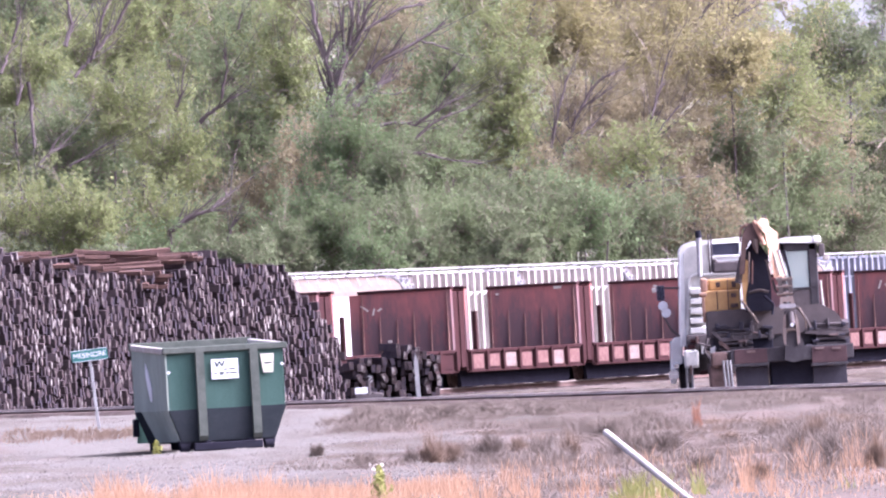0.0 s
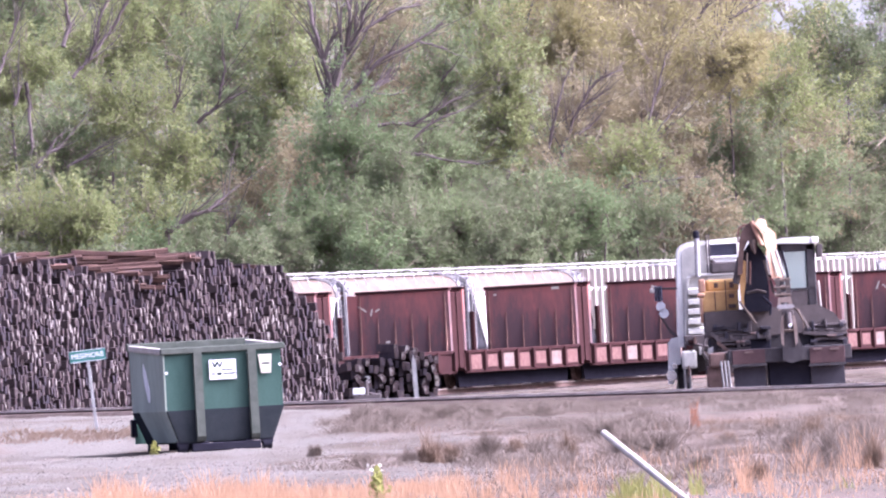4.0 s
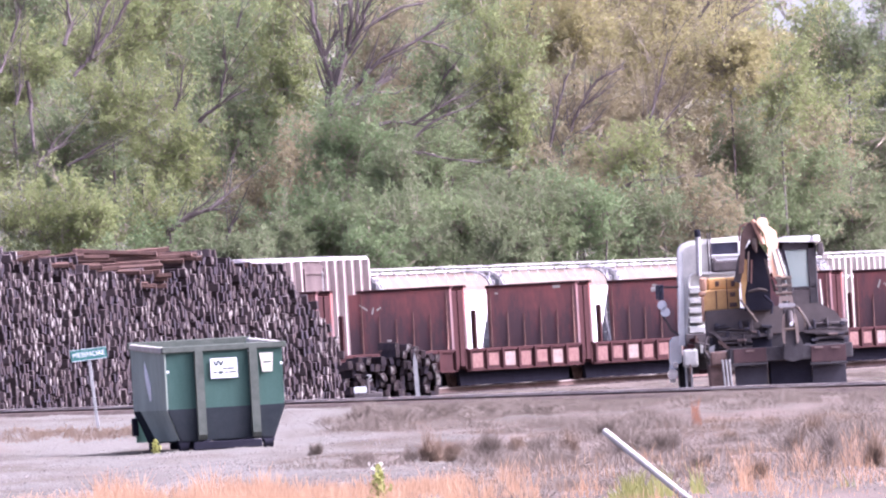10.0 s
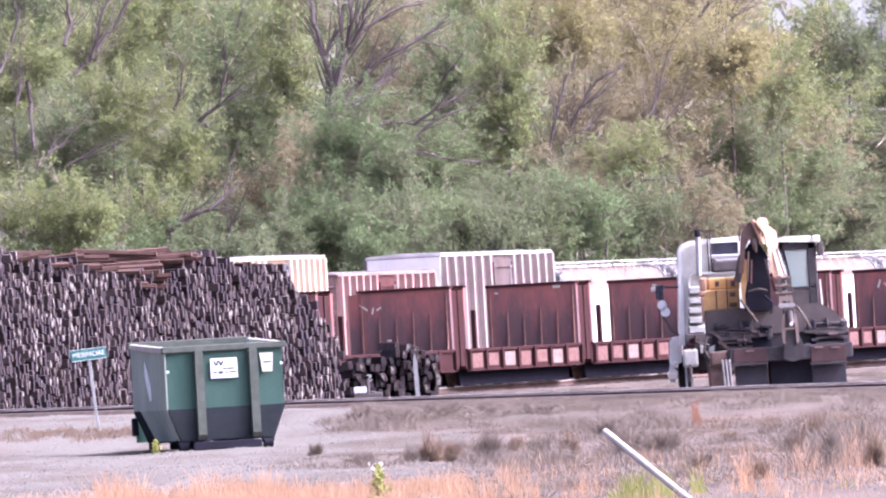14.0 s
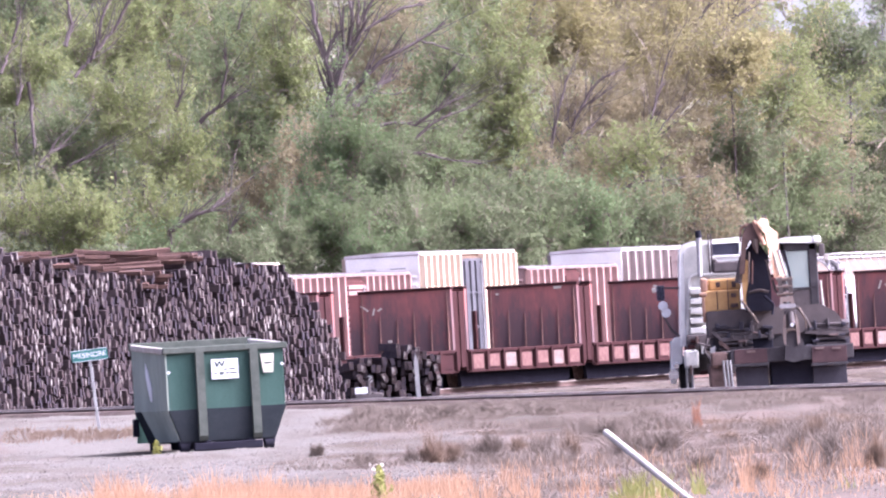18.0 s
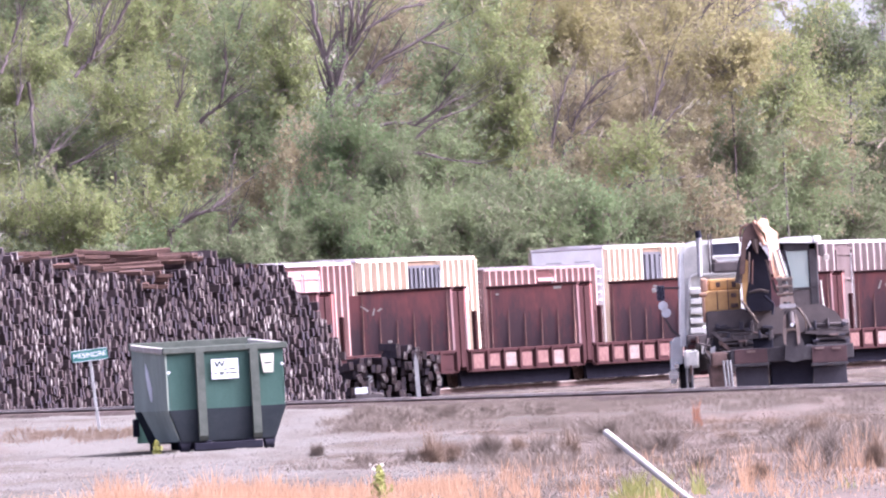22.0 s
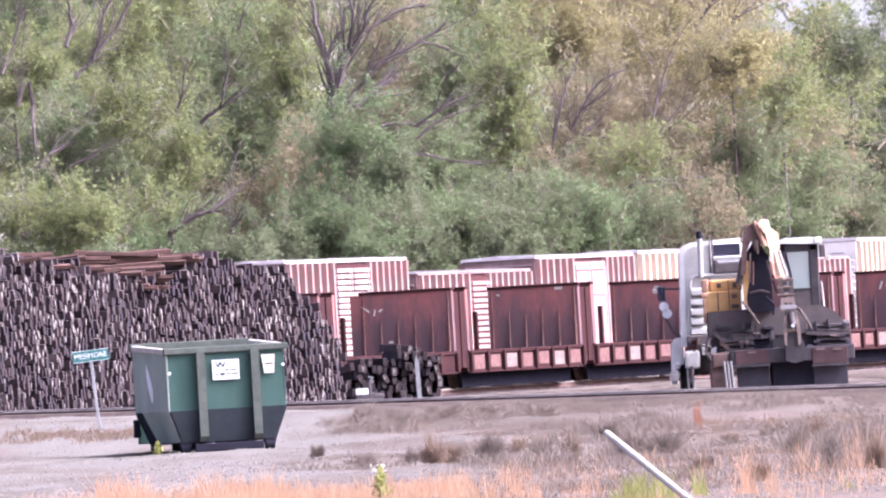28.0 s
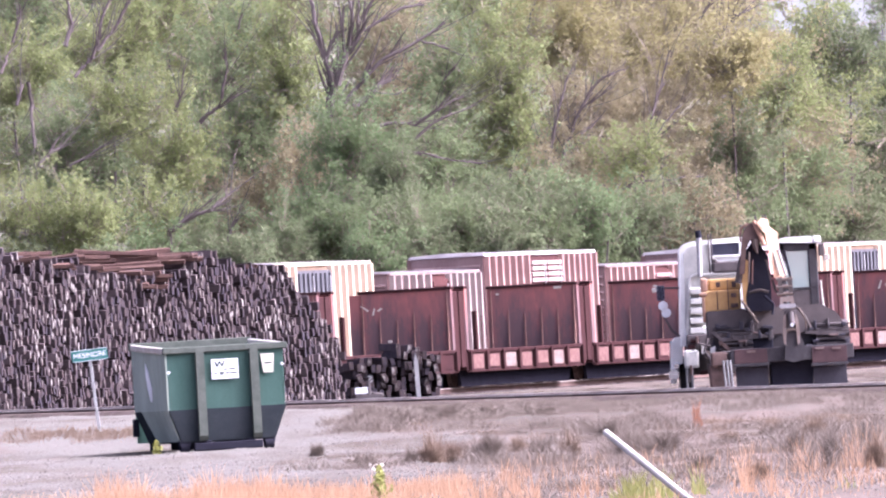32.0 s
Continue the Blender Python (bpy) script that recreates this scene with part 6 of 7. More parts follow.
def hazy_sky():
    """A glowing sheet for the milky sky over the horizon, far beyond the woods."""
    bm = B()
    box(bm, -400, 400, 3000, 3004, -30, 120)
    me = bpy.data.meshes.new("backdrop_sky")
    bm.to_mesh(me)
    bm.free()
    m = bpy.data.materials.new("milky_sky")
    m.use_nodes = True
    n = m.node_tree.nodes
    n.remove(n["Principled BSDF"])
    glow = n.new("ShaderNodeEmission")
    glow.inputs[0].default_value = (1.0, 0.92, 0.84, 1)
    glow.inputs[1].default_value = 0.19
    m.node_tree.links.new(glow.outputs[0], n["Material Output"].inputs[0])
    me.materials.append(m)
    tagged(new("backdrop_sky", me), "glowing backdrop for the milky white hazy sky above the horizon", "sky", kind="structure")


hazy_sky()
GROWN = []


def grove(words, *crowns):
    """Trees of one look. Each crown: x, distance, height of the middle, reach across and up, leaves, how leafy."""
    for crown in crowns:
        tree(*crown, words, 100 + 7 * len(GROWN))
        GROWN.append(crown)


grove("mid-green broadleaf tree in spring leaf",
      (-17.2, 716, 16.3, 3.6, 3.6, "leaf_mid", 0.9),
      (-12.7, 722, 17.2, 3.9, 3.6, "leaf_mid", 0.9),
      (-9.2, 720, 16.0, 2.9, 4.6, "leaf_mid", 0.9),
      (-1.7, 716, 11.6, 4.1, 4.1, "leaf_mid", 0.7),
      (17.5, 728, 8.0, 3.4, 3.4, "leaf_dark", 0.8),
      (-15.1, 712, 9.7, 4.0, 3.8, "leaf_mid", 0.9),
      (-8.5, 712, 9.6, 4.5, 3.6, "leaf_mid", 0.85),
      (2.9, 712, 8.9, 3.6, 3.6, "leaf_mid", 0.8),
      (-8.0, 700, 14.3, 2.2, 2.6, "leaf_mid", 0.75),
      (0.8, 702, 12.9, 1.9, 2.6, "leaf_mid", 0.6),
      (-15.3, 692, 11.1, 2.3, 1.7, "leaf_mid", 0.55),
      (-7.9, 694, 10.7, 2.2, 1.9, "leaf_mid", 0.7),
      (-0.4, 692, 9.4, 2.0, 2.1, "leaf_mid", 0.75),
      (14.8, 714, 8.3, 2.1, 1.4, "leaf_mid", 0.6))
grove("thin tree with brownish young leaves",
      (-6.2, 724, 17.1, 2.4, 2.9, "leaf_brown", 0.8),
      (7.7, 724, 15.5, 2.9, 2.9, "leaf_brown", 0.9),
      (10.6, 726, 15.4, 2.7, 2.2, "leaf_brown", 0.8),
      (8.3, 716, 11.5, 4.1, 3.6, "leaf_brown", 0.7),
      (13.2, 716, 9.3, 3.8, 3.3, "leaf_brown", 0.75),
      (12.9, 730, 16.0, 1.5, 1.0, "leaf_brown", 0.45),
      (15.6, 732, 14.0, 1.9, 0.8, "leaf_light", 0.3),
      (16.9, 731, 15.2, 1.3, 0.8, "leaf_light", 0.1),
      (-1.6, 708, 13.6, 2.6, 2.4, "leaf_brown", 0.35),
      (6.0, 700, 11.2, 2.2, 2.2, "leaf_brown", 0.4),
      (17.7, 723, 13.5, 1.4, 1.9, "leaf_dark", 0.45),
      (-5.4, 690, 9.6, 1.7, 1.4, "leaf_brown", 0.6),
      (-7.8, 692, 7.9, 2.5, 1.6, "leaf_brown", 0.55),
      (5.4, 692, 8.3, 1.6, 1.2, "leaf_brown", 0.45))
grove("yellow-green broadleaf tree in young leaf",
      (-2.0, 724, 15.6, 3.6, 3.6, "leaf_light", 0.55),
      (2.1, 718, 15.3, 2.2, 3.6, "leaf_light", 0.9),
      (15.7, 724, 12.4, 2.9, 2.7, "leaf_light", 0.7),
      (-17.0, 698, 14.1, 1.7, 2.0, "leaf_light", 0.8),
      (-18.5, 706, 11.8, 1.8, 2.6, "leaf_light", 0.7),
      (-13.4, 702, 15.4, 2.3, 1.9, "leaf_light", 0.5),
      (-11.1, 704, 15.8, 2.1, 2.1, "leaf_light", 0.6),
      (-6.1, 694, 13.9, 1.5, 2.5, "leaf_light", 0.8),
      (2.8, 697, 11.8, 1.5, 3.9, "leaf_light", 0.8),
      (14.2, 711, 11.8, 2.0, 2.0, "leaf_light", 0.7),
      (15.6, 718, 10.2, 1.9, 1.9, "leaf_light", 0.6),
      (-12.5, 690, 12.3, 2.4, 1.7, "leaf_light", 0.7),
      (-10.9, 688, 10.3, 1.7, 1.4, "leaf_light", 0.75),
      (8.0, 692, 9.3, 1.7, 1.0, "leaf_light", 0.5))
grove("tree with golden young leaves",
      (4.8, 722, 15.7, 2.6, 2.6, "leaf_gold", 0.9),
      (12.8, 720, 13.5, 2.6, 2.2, "leaf_gold", 0.8),
      (5.8, 706, 14.6, 1.9, 1.8, "leaf_gold", 0.9),
      (9.3, 708, 13.9, 2.1, 1.7, "leaf_gold", 0.75),
      (12.3, 703, 13.0, 1.8, 1.5, "leaf_gold", 0.9))
grove("almost bare tree with grey-violet boughs",
      (9.3, 702, 10.8, 2.0, 2.6, "leaf_brown", 0.3))
grove("dark green tree at the wood's edge",
      (12.6, 704, 9.5, 1.6, 1.4, "leaf_dark", 0.5),
      (19.4, 728, 11.8, 1.2, 5.4, "leaf_dark", 0.9))
grove("rounded fresh-green tree at the wood's edge",
      (-3.5, 684, 9.7, 1.9, 2.4, "leaf_blue", 0.95),
      (-5.1, 682, 7.2, 1.8, 1.4, "leaf_blue", 0.7))
grove("green undergrowth shrub along the wood's edge",
      (-0.0, 686, 7.0, 2.1, 1.3, "leaf_mid", 0.8),
      (-16.4, 681, 7.9, 2.0, 1.4, "leaf_light", 0.9),
      (-14.3, 679, 7.7, 1.4, 1.4, "leaf_light", 0.9),
      (-11.7, 683, 7.6, 1.6, 1.3, "leaf_light", 0.75),
      (-9.9, 684, 7.1, 1.6, 0.9, "leaf_mid", 0.6),
      (-2.8, 680, 6.9, 1.6, 1.0, "leaf_mid", 0.85),
      (-6.9, 682, 6.7, 1.8, 0.7, "leaf_mid", 0.6),
      (2.4, 684, 7.1, 1.3, 1.4, "leaf_dark", 0.7),
      (4.1, 685, 6.7, 1.4, 1.3, "leaf_dark", 0.8),
      (6.1, 686, 6.9, 1.4, 1.3, "leaf_blue", 0.7),
      (8.2, 689, 6.5, 1.7, 1.3, "leaf_dark", 0.6),
      (10.4, 697, 6.7, 1.7, 1.4, "leaf_brown", 0.6),
      (12.4, 704, 7.4, 1.9, 1.4, "leaf_mid", 0.6),
      (14.7, 713, 6.4, 1.9, 1.3, "leaf_mid", 0.7))
grove("green undergrowth shrub along the wood's edge",
      (17.3, 723, 6.3, 1.9, 1.7, "leaf_dark", 0.8),
      (0.9, 682, 6.7, 1.1, 0.9, "leaf_mid", 0.7))
grove("dark evergreen shrub among lighter trees",
      (-1.8, 682, 8.6, 0.9, 1.3, "leaf_dark", 0.9))
# rows of undergrowth that close the wood's foot
EDGE = "green undergrowth shrub along the wood's edge"
grove(EDGE, *[(-18.6 + 1.75 * i, max(676 + 3 * (i % 3), 659 + 3.655 * (-15.8 + 1.75 * i)), 5.7 - 0.25 * (i % 2) + 0.3 * (i % 3), 1.2, 1.25,
               ("leaf_dark", "leaf_mid", "leaf_dark", "leaf_blue", "leaf_dark")[(i * 7) % 5], 0.9) for i in range(23)])
grove(EDGE, *[(-18.2 + 1.75 * i, max(679 + 2 * (i % 3), 662 + 3.655 * (-15.4 + 1.75 * i)), 4.3, 1.3, 1.3, ("leaf_mid", "leaf_dark")[i % 2], 0.8) for i in range(23)])
grove(EDGE, *[(4.5 + 1.6 * i, 672 + 3.655 * (4.5 + 1.6 * i), 7.6 - 0.5 * (i % 2), 1.4, 1.5, ("leaf_mid", "leaf_brown", "leaf_light")[i % 3], 0.55) for i in range(9)])


def limbs_of(label, y, *stems):
    """A tree whose dark limbs show: each stem from x, z to x, z with its thickness, bowed and knotted, with a few twigs."""
    t = thing("tree", pose(stems[0][0], y, 0.2), label, "tree", "trees behind the yard")
    q = random.Random(y + len(stems))
    ends = []
    for x0, z0, x1, z1, r in stems:
        a, b = Vector((x0, y, z0)), Vector((x1, y + q.uniform(-0.4, 0.4), z1))
        long = (b - a).length
        bow = Vector((q.uniform(-0.07, 0.07), 0, q.uniform(-0.03, 0.08))) * long
        verts, faces = [], []
        pts = [a.lerp(b, k / 5) + bow * math.sin(math.pi * k / 5) + Vector((q.gauss(0, 0.02), 0, q.gauss(0, 0.02))) for k in range(6)]
        tube(pts, [r * 1.3 * (1 - 0.3 * k / 5) for k in range(6)], verts, faces, 6)
        if r > 0.05 and z0 < 9.6 and all((a - e).length > 0.6 for e in ends):
            foot = Vector((x0 + q.uniform(-0.3, 0.3), y + 4.0, 0.0))
            tube([foot, a.lerp(foot, 0.4) + Vector((0, 1.2, 0)), a], [r * 1.5, r * 1.2, r], verts, faces, 6)
        for k in (1, 2, 3, 4, 4, 5, 5):
            d = (b - a).normalized() + Vector((q.uniform(-0.7, 0.7), q.uniform(-0.3, 0.3), q.uniform(-0.1, 0.6)))
            n = q.uniform(0.3, 0.9)
            tube([pts[k], pts[k] + d * n * 0.5, pts[k] + d * n + Vector((q.gauss(0, 0.08), 0, 0.1))], [r * 0.3, r * 0.2, r * 0.06], verts, faces, 4)
        for k in range(4 if r > 0.04 else 2):
            f = pts[q.randrange(1, 6)]
            d = (b - a).normalized() + Vector((q.gauss(0, 0.38), q.gauss(0, 0.2), q.gauss(0.15, 0.25)))
            n = q.uniform(0.9, 2.2)
            mid = f + d * n * 0.5 + Vector((q.gauss(0, 0.1), 0, q.gauss(0, 0.1)))
            tube([f, mid, f + d * n], [r * 0.42, r * 0.3, r * 0.1], verts, faces, 5)
        ends += [b, a.lerp(b, 0.5)]
        me = bpy.data.meshes.new("limb")
        me.from_pydata(verts, [], faces)
        me.materials.append(M["bark"])
        ob = new("limb", me)
        ob.parent = t
        ob.matrix_parent_inverse = t.matrix_basis.inverted()


limbs_of("large tree with dark forking trunk and long bare limbs", 686, (-4.22, 11.46, -4.05, 12.94, 0.183), (-4.06, 12.71, -4.39, 14.11, 0.114), (-4.39, 14.11, -4.68, 15.39, 0.091), (-4.68, 15.39, -4.80, 16.54, 0.069), (-4.33, 13.92, -3.62, 15.10, 0.069), (-3.62, 15.10, -3.48, 16.00, 0.046), (-3.95, 12.94, -3.47, 14.17, 0.137), (-3.47, 14.17, -2.78, 15.05, 0.091), (-2.78, 15.05, -2.20, 16.39, 0.069), (-3.42, 14.24, -3.18, 15.30, 0.091), (-3.18, 15.30, -3.29, 16.45, 0.057), (-2.67, 15.04, -1.60, 15.67, 0.057), (-1.60, 15.67, -0.25, 15.98, 0.046), (-2.98, 14.71, -2.85, 16.20, 0.057), (-3.78, 12.06, -2.90, 12.99, 0.091), (-2.90, 12.99, -1.41, 14.10, 0.080), (-1.41, 14.10, 0.57, 15.20, 0.057), (-3.30, 11.98, -2.47, 12.55, 0.137), (-2.47, 12.55, -1.75, 13.09, 0.091))
limbs_of("large tree with dark forking trunk and long bare limbs", 683, (-2.26, 11.15, -0.89, 11.07, 0.057), (-0.89, 11.07, 0.05, 11.63, 0.050), (0.05, 11.63, 1.13, 12.14, 0.041), (-0.93, 10.48, 0.44, 11.36, 0.050), (0.44, 11.36, 1.42, 11.71, 0.036), (-1.80, 10.03, -0.66, 9.92, 0.046), (-0.66, 9.92, 1.70, 9.37, 0.034), (-0.41, 14.39, 0.65, 14.11, 0.036), (0.41, 12.82, 0.86, 13.34, 0.036))
limbs_of("tree with slim dark limbs rising through young leaves", 684, (-14.49, 13.81, -13.84, 14.43, 0.068), (-13.84, 14.43, -13.45, 15.23, 0.068), (-13.45, 15.23, -12.80, 16.96, 0.057), (-13.47, 14.78, -12.74, 15.70, 0.068), (-12.74, 15.70, -11.98, 16.91, 0.057), (-14.78, 15.08, -14.46, 15.91, 0.080), (-14.46, 15.91, -14.55, 17.06, 0.057), (-16.34, 13.73, -16.26, 12.82, 0.068), (-16.26, 12.82, -16.25, 11.06, 0.057), (-16.88, 12.78, -16.65, 13.59, 0.057), (-17.44, 14.14, -17.17, 14.85, 0.057), (-16.11, 10.25, -15.29, 10.95, 0.091), (-14.88, 10.18, -13.46, 11.01, 0.050), (-16.91, 15.37, -16.50, 16.60, 0.046))
limbs_of("thin dark-limbed tree among green crowns", 688, (-10.58, 12.25, -10.24, 12.99, 0.050), (-10.24, 12.99, -10.09, 14.01, 0.037), (-9.57, 11.78, -8.78, 12.33, 0.069), (-8.67, 12.67, -8.37, 13.87, 0.050), (-8.37, 13.87, -8.39, 14.42, 0.037), (-8.78, 12.33, -7.51, 12.95, 0.030), (-7.82, 15.44, -7.65, 16.06, 0.037))
limbs_of("crooked dark branch low among the undergrowth", 679, (-10.94, 7.33, -10.19, 7.83, 0.102), (-10.19, 7.83, -9.22, 8.05, 0.079), (-9.22, 8.05, -8.44, 8.71, 0.057), (-8.68, 6.47, -8.20, 7.67, 0.057))
limbs_of("slender bare tree with curved grey limbs", 693, (4.55, 8.40, 4.68, 10.24, 0.058), (4.68, 10.24, 4.97, 11.26, 0.051), (4.97, 11.26, 5.43, 12.79, 0.042), (4.76, 8.38, 5.23, 10.16, 0.065), (5.23, 10.16, 5.71, 11.15, 0.058), (5.71, 11.15, 6.32, 12.16, 0.051), (6.32, 12.16, 7.05, 12.76, 0.042), (7.05, 12.76, 7.80, 13.02, 0.032), (5.76, 11.29, 6.41, 11.76, 0.035), (6.41, 11.76, 7.01, 12.12, 0.028), (5.90, 10.49, 6.62, 10.96, 0.035), (4.24, 8.27, 4.88, 8.89, 0.081))
limbs_of("slender bare tree with curved grey limbs", 699, (5.37, 8.53, 5.85, 7.17, 0.047), (6.76, 8.45, 7.12, 7.33, 0.047), (6.85, 6.81, 7.44, 8.10, 0.070), (7.44, 8.10, 7.98, 8.45, 0.047), (8.24, 8.95, 8.74, 10.36, 0.058), (8.74, 10.36, 9.26, 12.15, 0.047), (9.26, 12.15, 9.72, 13.65, 0.035), (8.38, 8.94, 9.02, 10.30, 0.058), (9.02, 10.30, 10.02, 11.46, 0.037), (7.73, 8.23, 9.61, 8.40, 0.042), (9.61, 8.40, 10.82, 8.47, 0.030))
limbs_of("tree top with a bare leaning limb against the sky", 712, (11.82, 14.16, 12.29, 14.80, 0.071), (12.29, 14.80, 12.79, 15.25, 0.059), (12.79, 15.25, 13.47, 15.59, 0.043), (11.27, 15.24, 11.94, 16.13, 0.047), (4.03, 15.16, 4.43, 16.33, 0.038), (4.73, 15.71, 4.50, 15.01, 0.028))


def blades(name, spots, mat, label, category, seed, lean=0.25):
    """Grass or brush: thin upright blades, each spot x, y, reach, count, height, width."""
    r = np.random.RandomState(seed)
    verts, faces = [], []
    for x, y, rx, ry, count, tall, wide in spots:
        px = x + r.normal(size=count) * rx
        py = y + r.normal(size=count) * ry
        for i in range(count):
            h = tall * r.uniform(0.35, 1.15) * math.exp(-0.45 * ((px[i] - x) / rx) ** 2)
            g = ground_height(px[i], py[i]) - 0.02
            dx, dy = r.normal() * lean * h, r.normal() * lean * h
            w = wide * r.uniform(0.6, 1.3)
            k = len(verts)
            verts += [(px[i] - w, py[i], g), (px[i] + w, py[i], g), (px[i] + dx * 0.4 + w * 0.8, py[i] + dy * 0.4, g + h * 0.55),
                      (px[i] + dx * 0.4 - w * 0.8, py[i] + dy * 0.4, g + h * 0.55), (px[i] + dx, py[i] + dy, g + h)]
            faces += [(k, k + 1, k + 2, k + 3), (k + 3, k + 2, k + 4)]
    me = bpy.data.meshes.new(name)
    me.from_pydata(verts, [], faces)
    me.materials.append(M[mat])
    return tagged(new(name, me), label, category, kind="stuff")


def scatter_stones(count, seed):
    """Loose crushed stone: small uneven lumps, joined, each with its own shade."""
    r = np.random.RandomState(seed)
    shape = np.array([(1, 0, -0.2), (0.3, 0.9, -0.2), (-0.8, 0.5, -0.2), (-0.7, -0.6, -0.2), (0.4, -0.9, -0.2), (0.4, 0.2, 0.7), (-0.4, 0.1, 0.6)])
    tris = [(0, 1, 5), (1, 2, 6), (1, 6, 5), (2, 3, 6), (3, 4, 6), (4, 5, 6), (4, 0, 5)]
    verts, faces = [], []
    for i in range(count):
        y = 1.0 / r.uniform(1 / 420.0, 1 / 165.0)
        x = r.uniform(-0.0275, 0.0275) * y
        if x > 0.2 and r.rand() < 0.82:
            continue
        size = 0.011 + 0.026 * r.rand() ** 3
        a = r.uniform(0, 6.28)
        k = len(verts)
        pts = shape * (size * r.uniform(0.7, 1.3, (7, 3)))
        g = ground_height(x, y)
        for px, py, pz in pts:
            verts.append((x + px * math.cos(a) - py * math.sin(a), y + px * math.sin(a) + py * math.cos(a), g + pz))
        faces += [(k + p, k + q, k + t) for p, q, t in tris]
    me = bpy.data.meshes.new("loose_stones")
    me.from_pydata(verts, [], faces)
    me.materials.append(M["loose_stone"])
    tagged(new("loose_stones", me), "loose grey crushed stones over the yard", "stones", kind="stuff")


scatter_stones(34000, 51)
rs = random.Random(3)
dry = [(rs.uniform(-5.4, 0.1), rs.uniform(150, 204), 0.26, 2.5, 56, rs.uniform(0.07, 0.32), 0.0042) for _ in range(290)]
dry += [(rs.uniform(0.4, 5.0), rs.uniform(150, 186), 0.30, 2.5, 30, rs.uniform(0.08, 0.2), 0.0042) for _ in range(28)]
dry += [(rs.uniform(-5.2, -1.9), rs.uniform(160, 200), 0.25, 2.0, 110, rs.uniform(0.2, 0.36), 0.005) for _ in range(80)]
dry += [(rs.uniform(0.4, 5.2), rs.uniform(155, 230), 0.16, 2.0, 9, rs.uniform(0.2, 0.42), 0.0035) for _ in range(64)]
dry += [(-4.25, 208, 0.20, 1.5, 190, 0.46, 0.0048), (-3.9, 206, 0.2, 1.5, 150, 0.4, 0.0048), (-2.93, 200, 0.22, 1.5, 190, 0.46, 0.0048), (-2.6, 198, 0.2, 1.5, 150, 0.4, 0.0048), (-2.25, 196, 0.16, 1.5, 140, 0.44, 0.0048), (2.92, 172, 0.06, 1.0, 60, 0.58, 0.0034), (3.15, 171, 0.05, 1.0, 24, 0.45, 0.0034), (1.33, 176, 0.16, 1.0, 44, 0.34, 0.0035), (0.62, 180, 0.06, 1.0, 70, 0.36, 0.004), (3.96, 194, 0.12, 1.0, 60, 0.5, 0.003), (4.64, 197, 0.2, 1.0, 90, 0.5, 0.003)]
dry += [(rs.uniform(-0.1, 0.8), rs.uniform(174, 184), 0.05, 0.8, 14, rs.uniform(0.28, 0.5), 0.0035) for _ in range(16)]
dry += [(0.55, 196, 0.12, 1.0, 40, 0.4, 0.004), (5.0, 205, 0.3, 2.0, 60, 0.5, 0.004), (4.6, 200, 0.3, 2.0, 40, 0.45, 0.004)]
blades("dry_grass", dry, "straw", "orange-tan dry grass along the edge of the yard", "dry grass", 31)
blades("dry_grass", [(4.65, 324.6, 0.05, 0.4, 80, 0.62, 0.006)], "orange_straw", "single orange tuft of dry grass near the track", "dry grass", 32, 0.10)
brush = []
# west and east end, distance, how many clumps, height, twigs in each
NEAR = ((-2.7, 2.2, 372, 46, 0.30, 90), (-1.4, 2.6, 380, 30, 0.24, 80), (2.3, 4.4, 318, 22, 0.46, 120), (0.25, 0.85, 259, 9, 0.34, 130), (1.0, 1.6, 252, 7, 0.24, 90), (4.5, 9.5, 366, 40, 0.26, 70),
        (4.6, 8.0, 300, 30, 0.22, 70), (-2.6, 0.4, 268, 24, 0.10, 70), (2.2, 5.8, 240, 36, 0.20, 50))
FAR = ((4.6, 6.6, 235, 14, 0.36, 90), (0.0, 4.0, 285, 34, 0.14, 60), (5.4, 7.2, 262, 16, 0.34, 90), (-3.0, 11.0, 432, 60, 0.12, 60), (-2.0, 13.0, 470, 70, 0.16, 60), (-3.0, 13.0, 505, 70, 0.16, 60),
        (1.0, 9.0, 398, 60, 0.16, 60), (-0.4, 3.0, 228, 26, 0.12, 50), (1.5, 9.5, 376, 70, 0.20, 80), (0.5, 10.0, 386, 70, 0.16, 80))
for x0, x1, y, n, h, twigs in NEAR + FAR:
    brush += [(rs.uniform(x0, x1), y + rs.uniform(-8, 8), 0.22, 1.6, int(twigs * 2.6), h * rs.uniform(0.5, 1.1), 0.0032) for _ in range(n)]
brush += [(rs.uniform(0.1, 0.031 * y), y, 0.25, 2.0, 70, rs.uniform(0.07, 0.2), 0.0035) for y in [rs.uniform(172, 345) for _ in range(280)]]
# thicker mounds of it: place, reach, twigs, height
MOUNDS = ((2.62, 254, 0.34, 900, 0.50), (3.1, 254, 0.28, 700, 0.46), (1.32, 239, 0.42, 700, 0.36), (0.95, 240, 0.2, 300, 0.3), (2.0, 348, 0.6, 700, 0.36), (5.33, 273, 0.34, 500, 0.34),
        (5.7, 268, 0.3, 400, 0.36), (4.64, 198, 0.26, 420, 0.50), (4.95, 200, 0.2, 300, 0.5), (3.96, 195, 0.13, 220, 0.5), (-1.85, 356, 0.5, 900, 0.46), (-1.2, 357, 0.4, 500, 0.38))
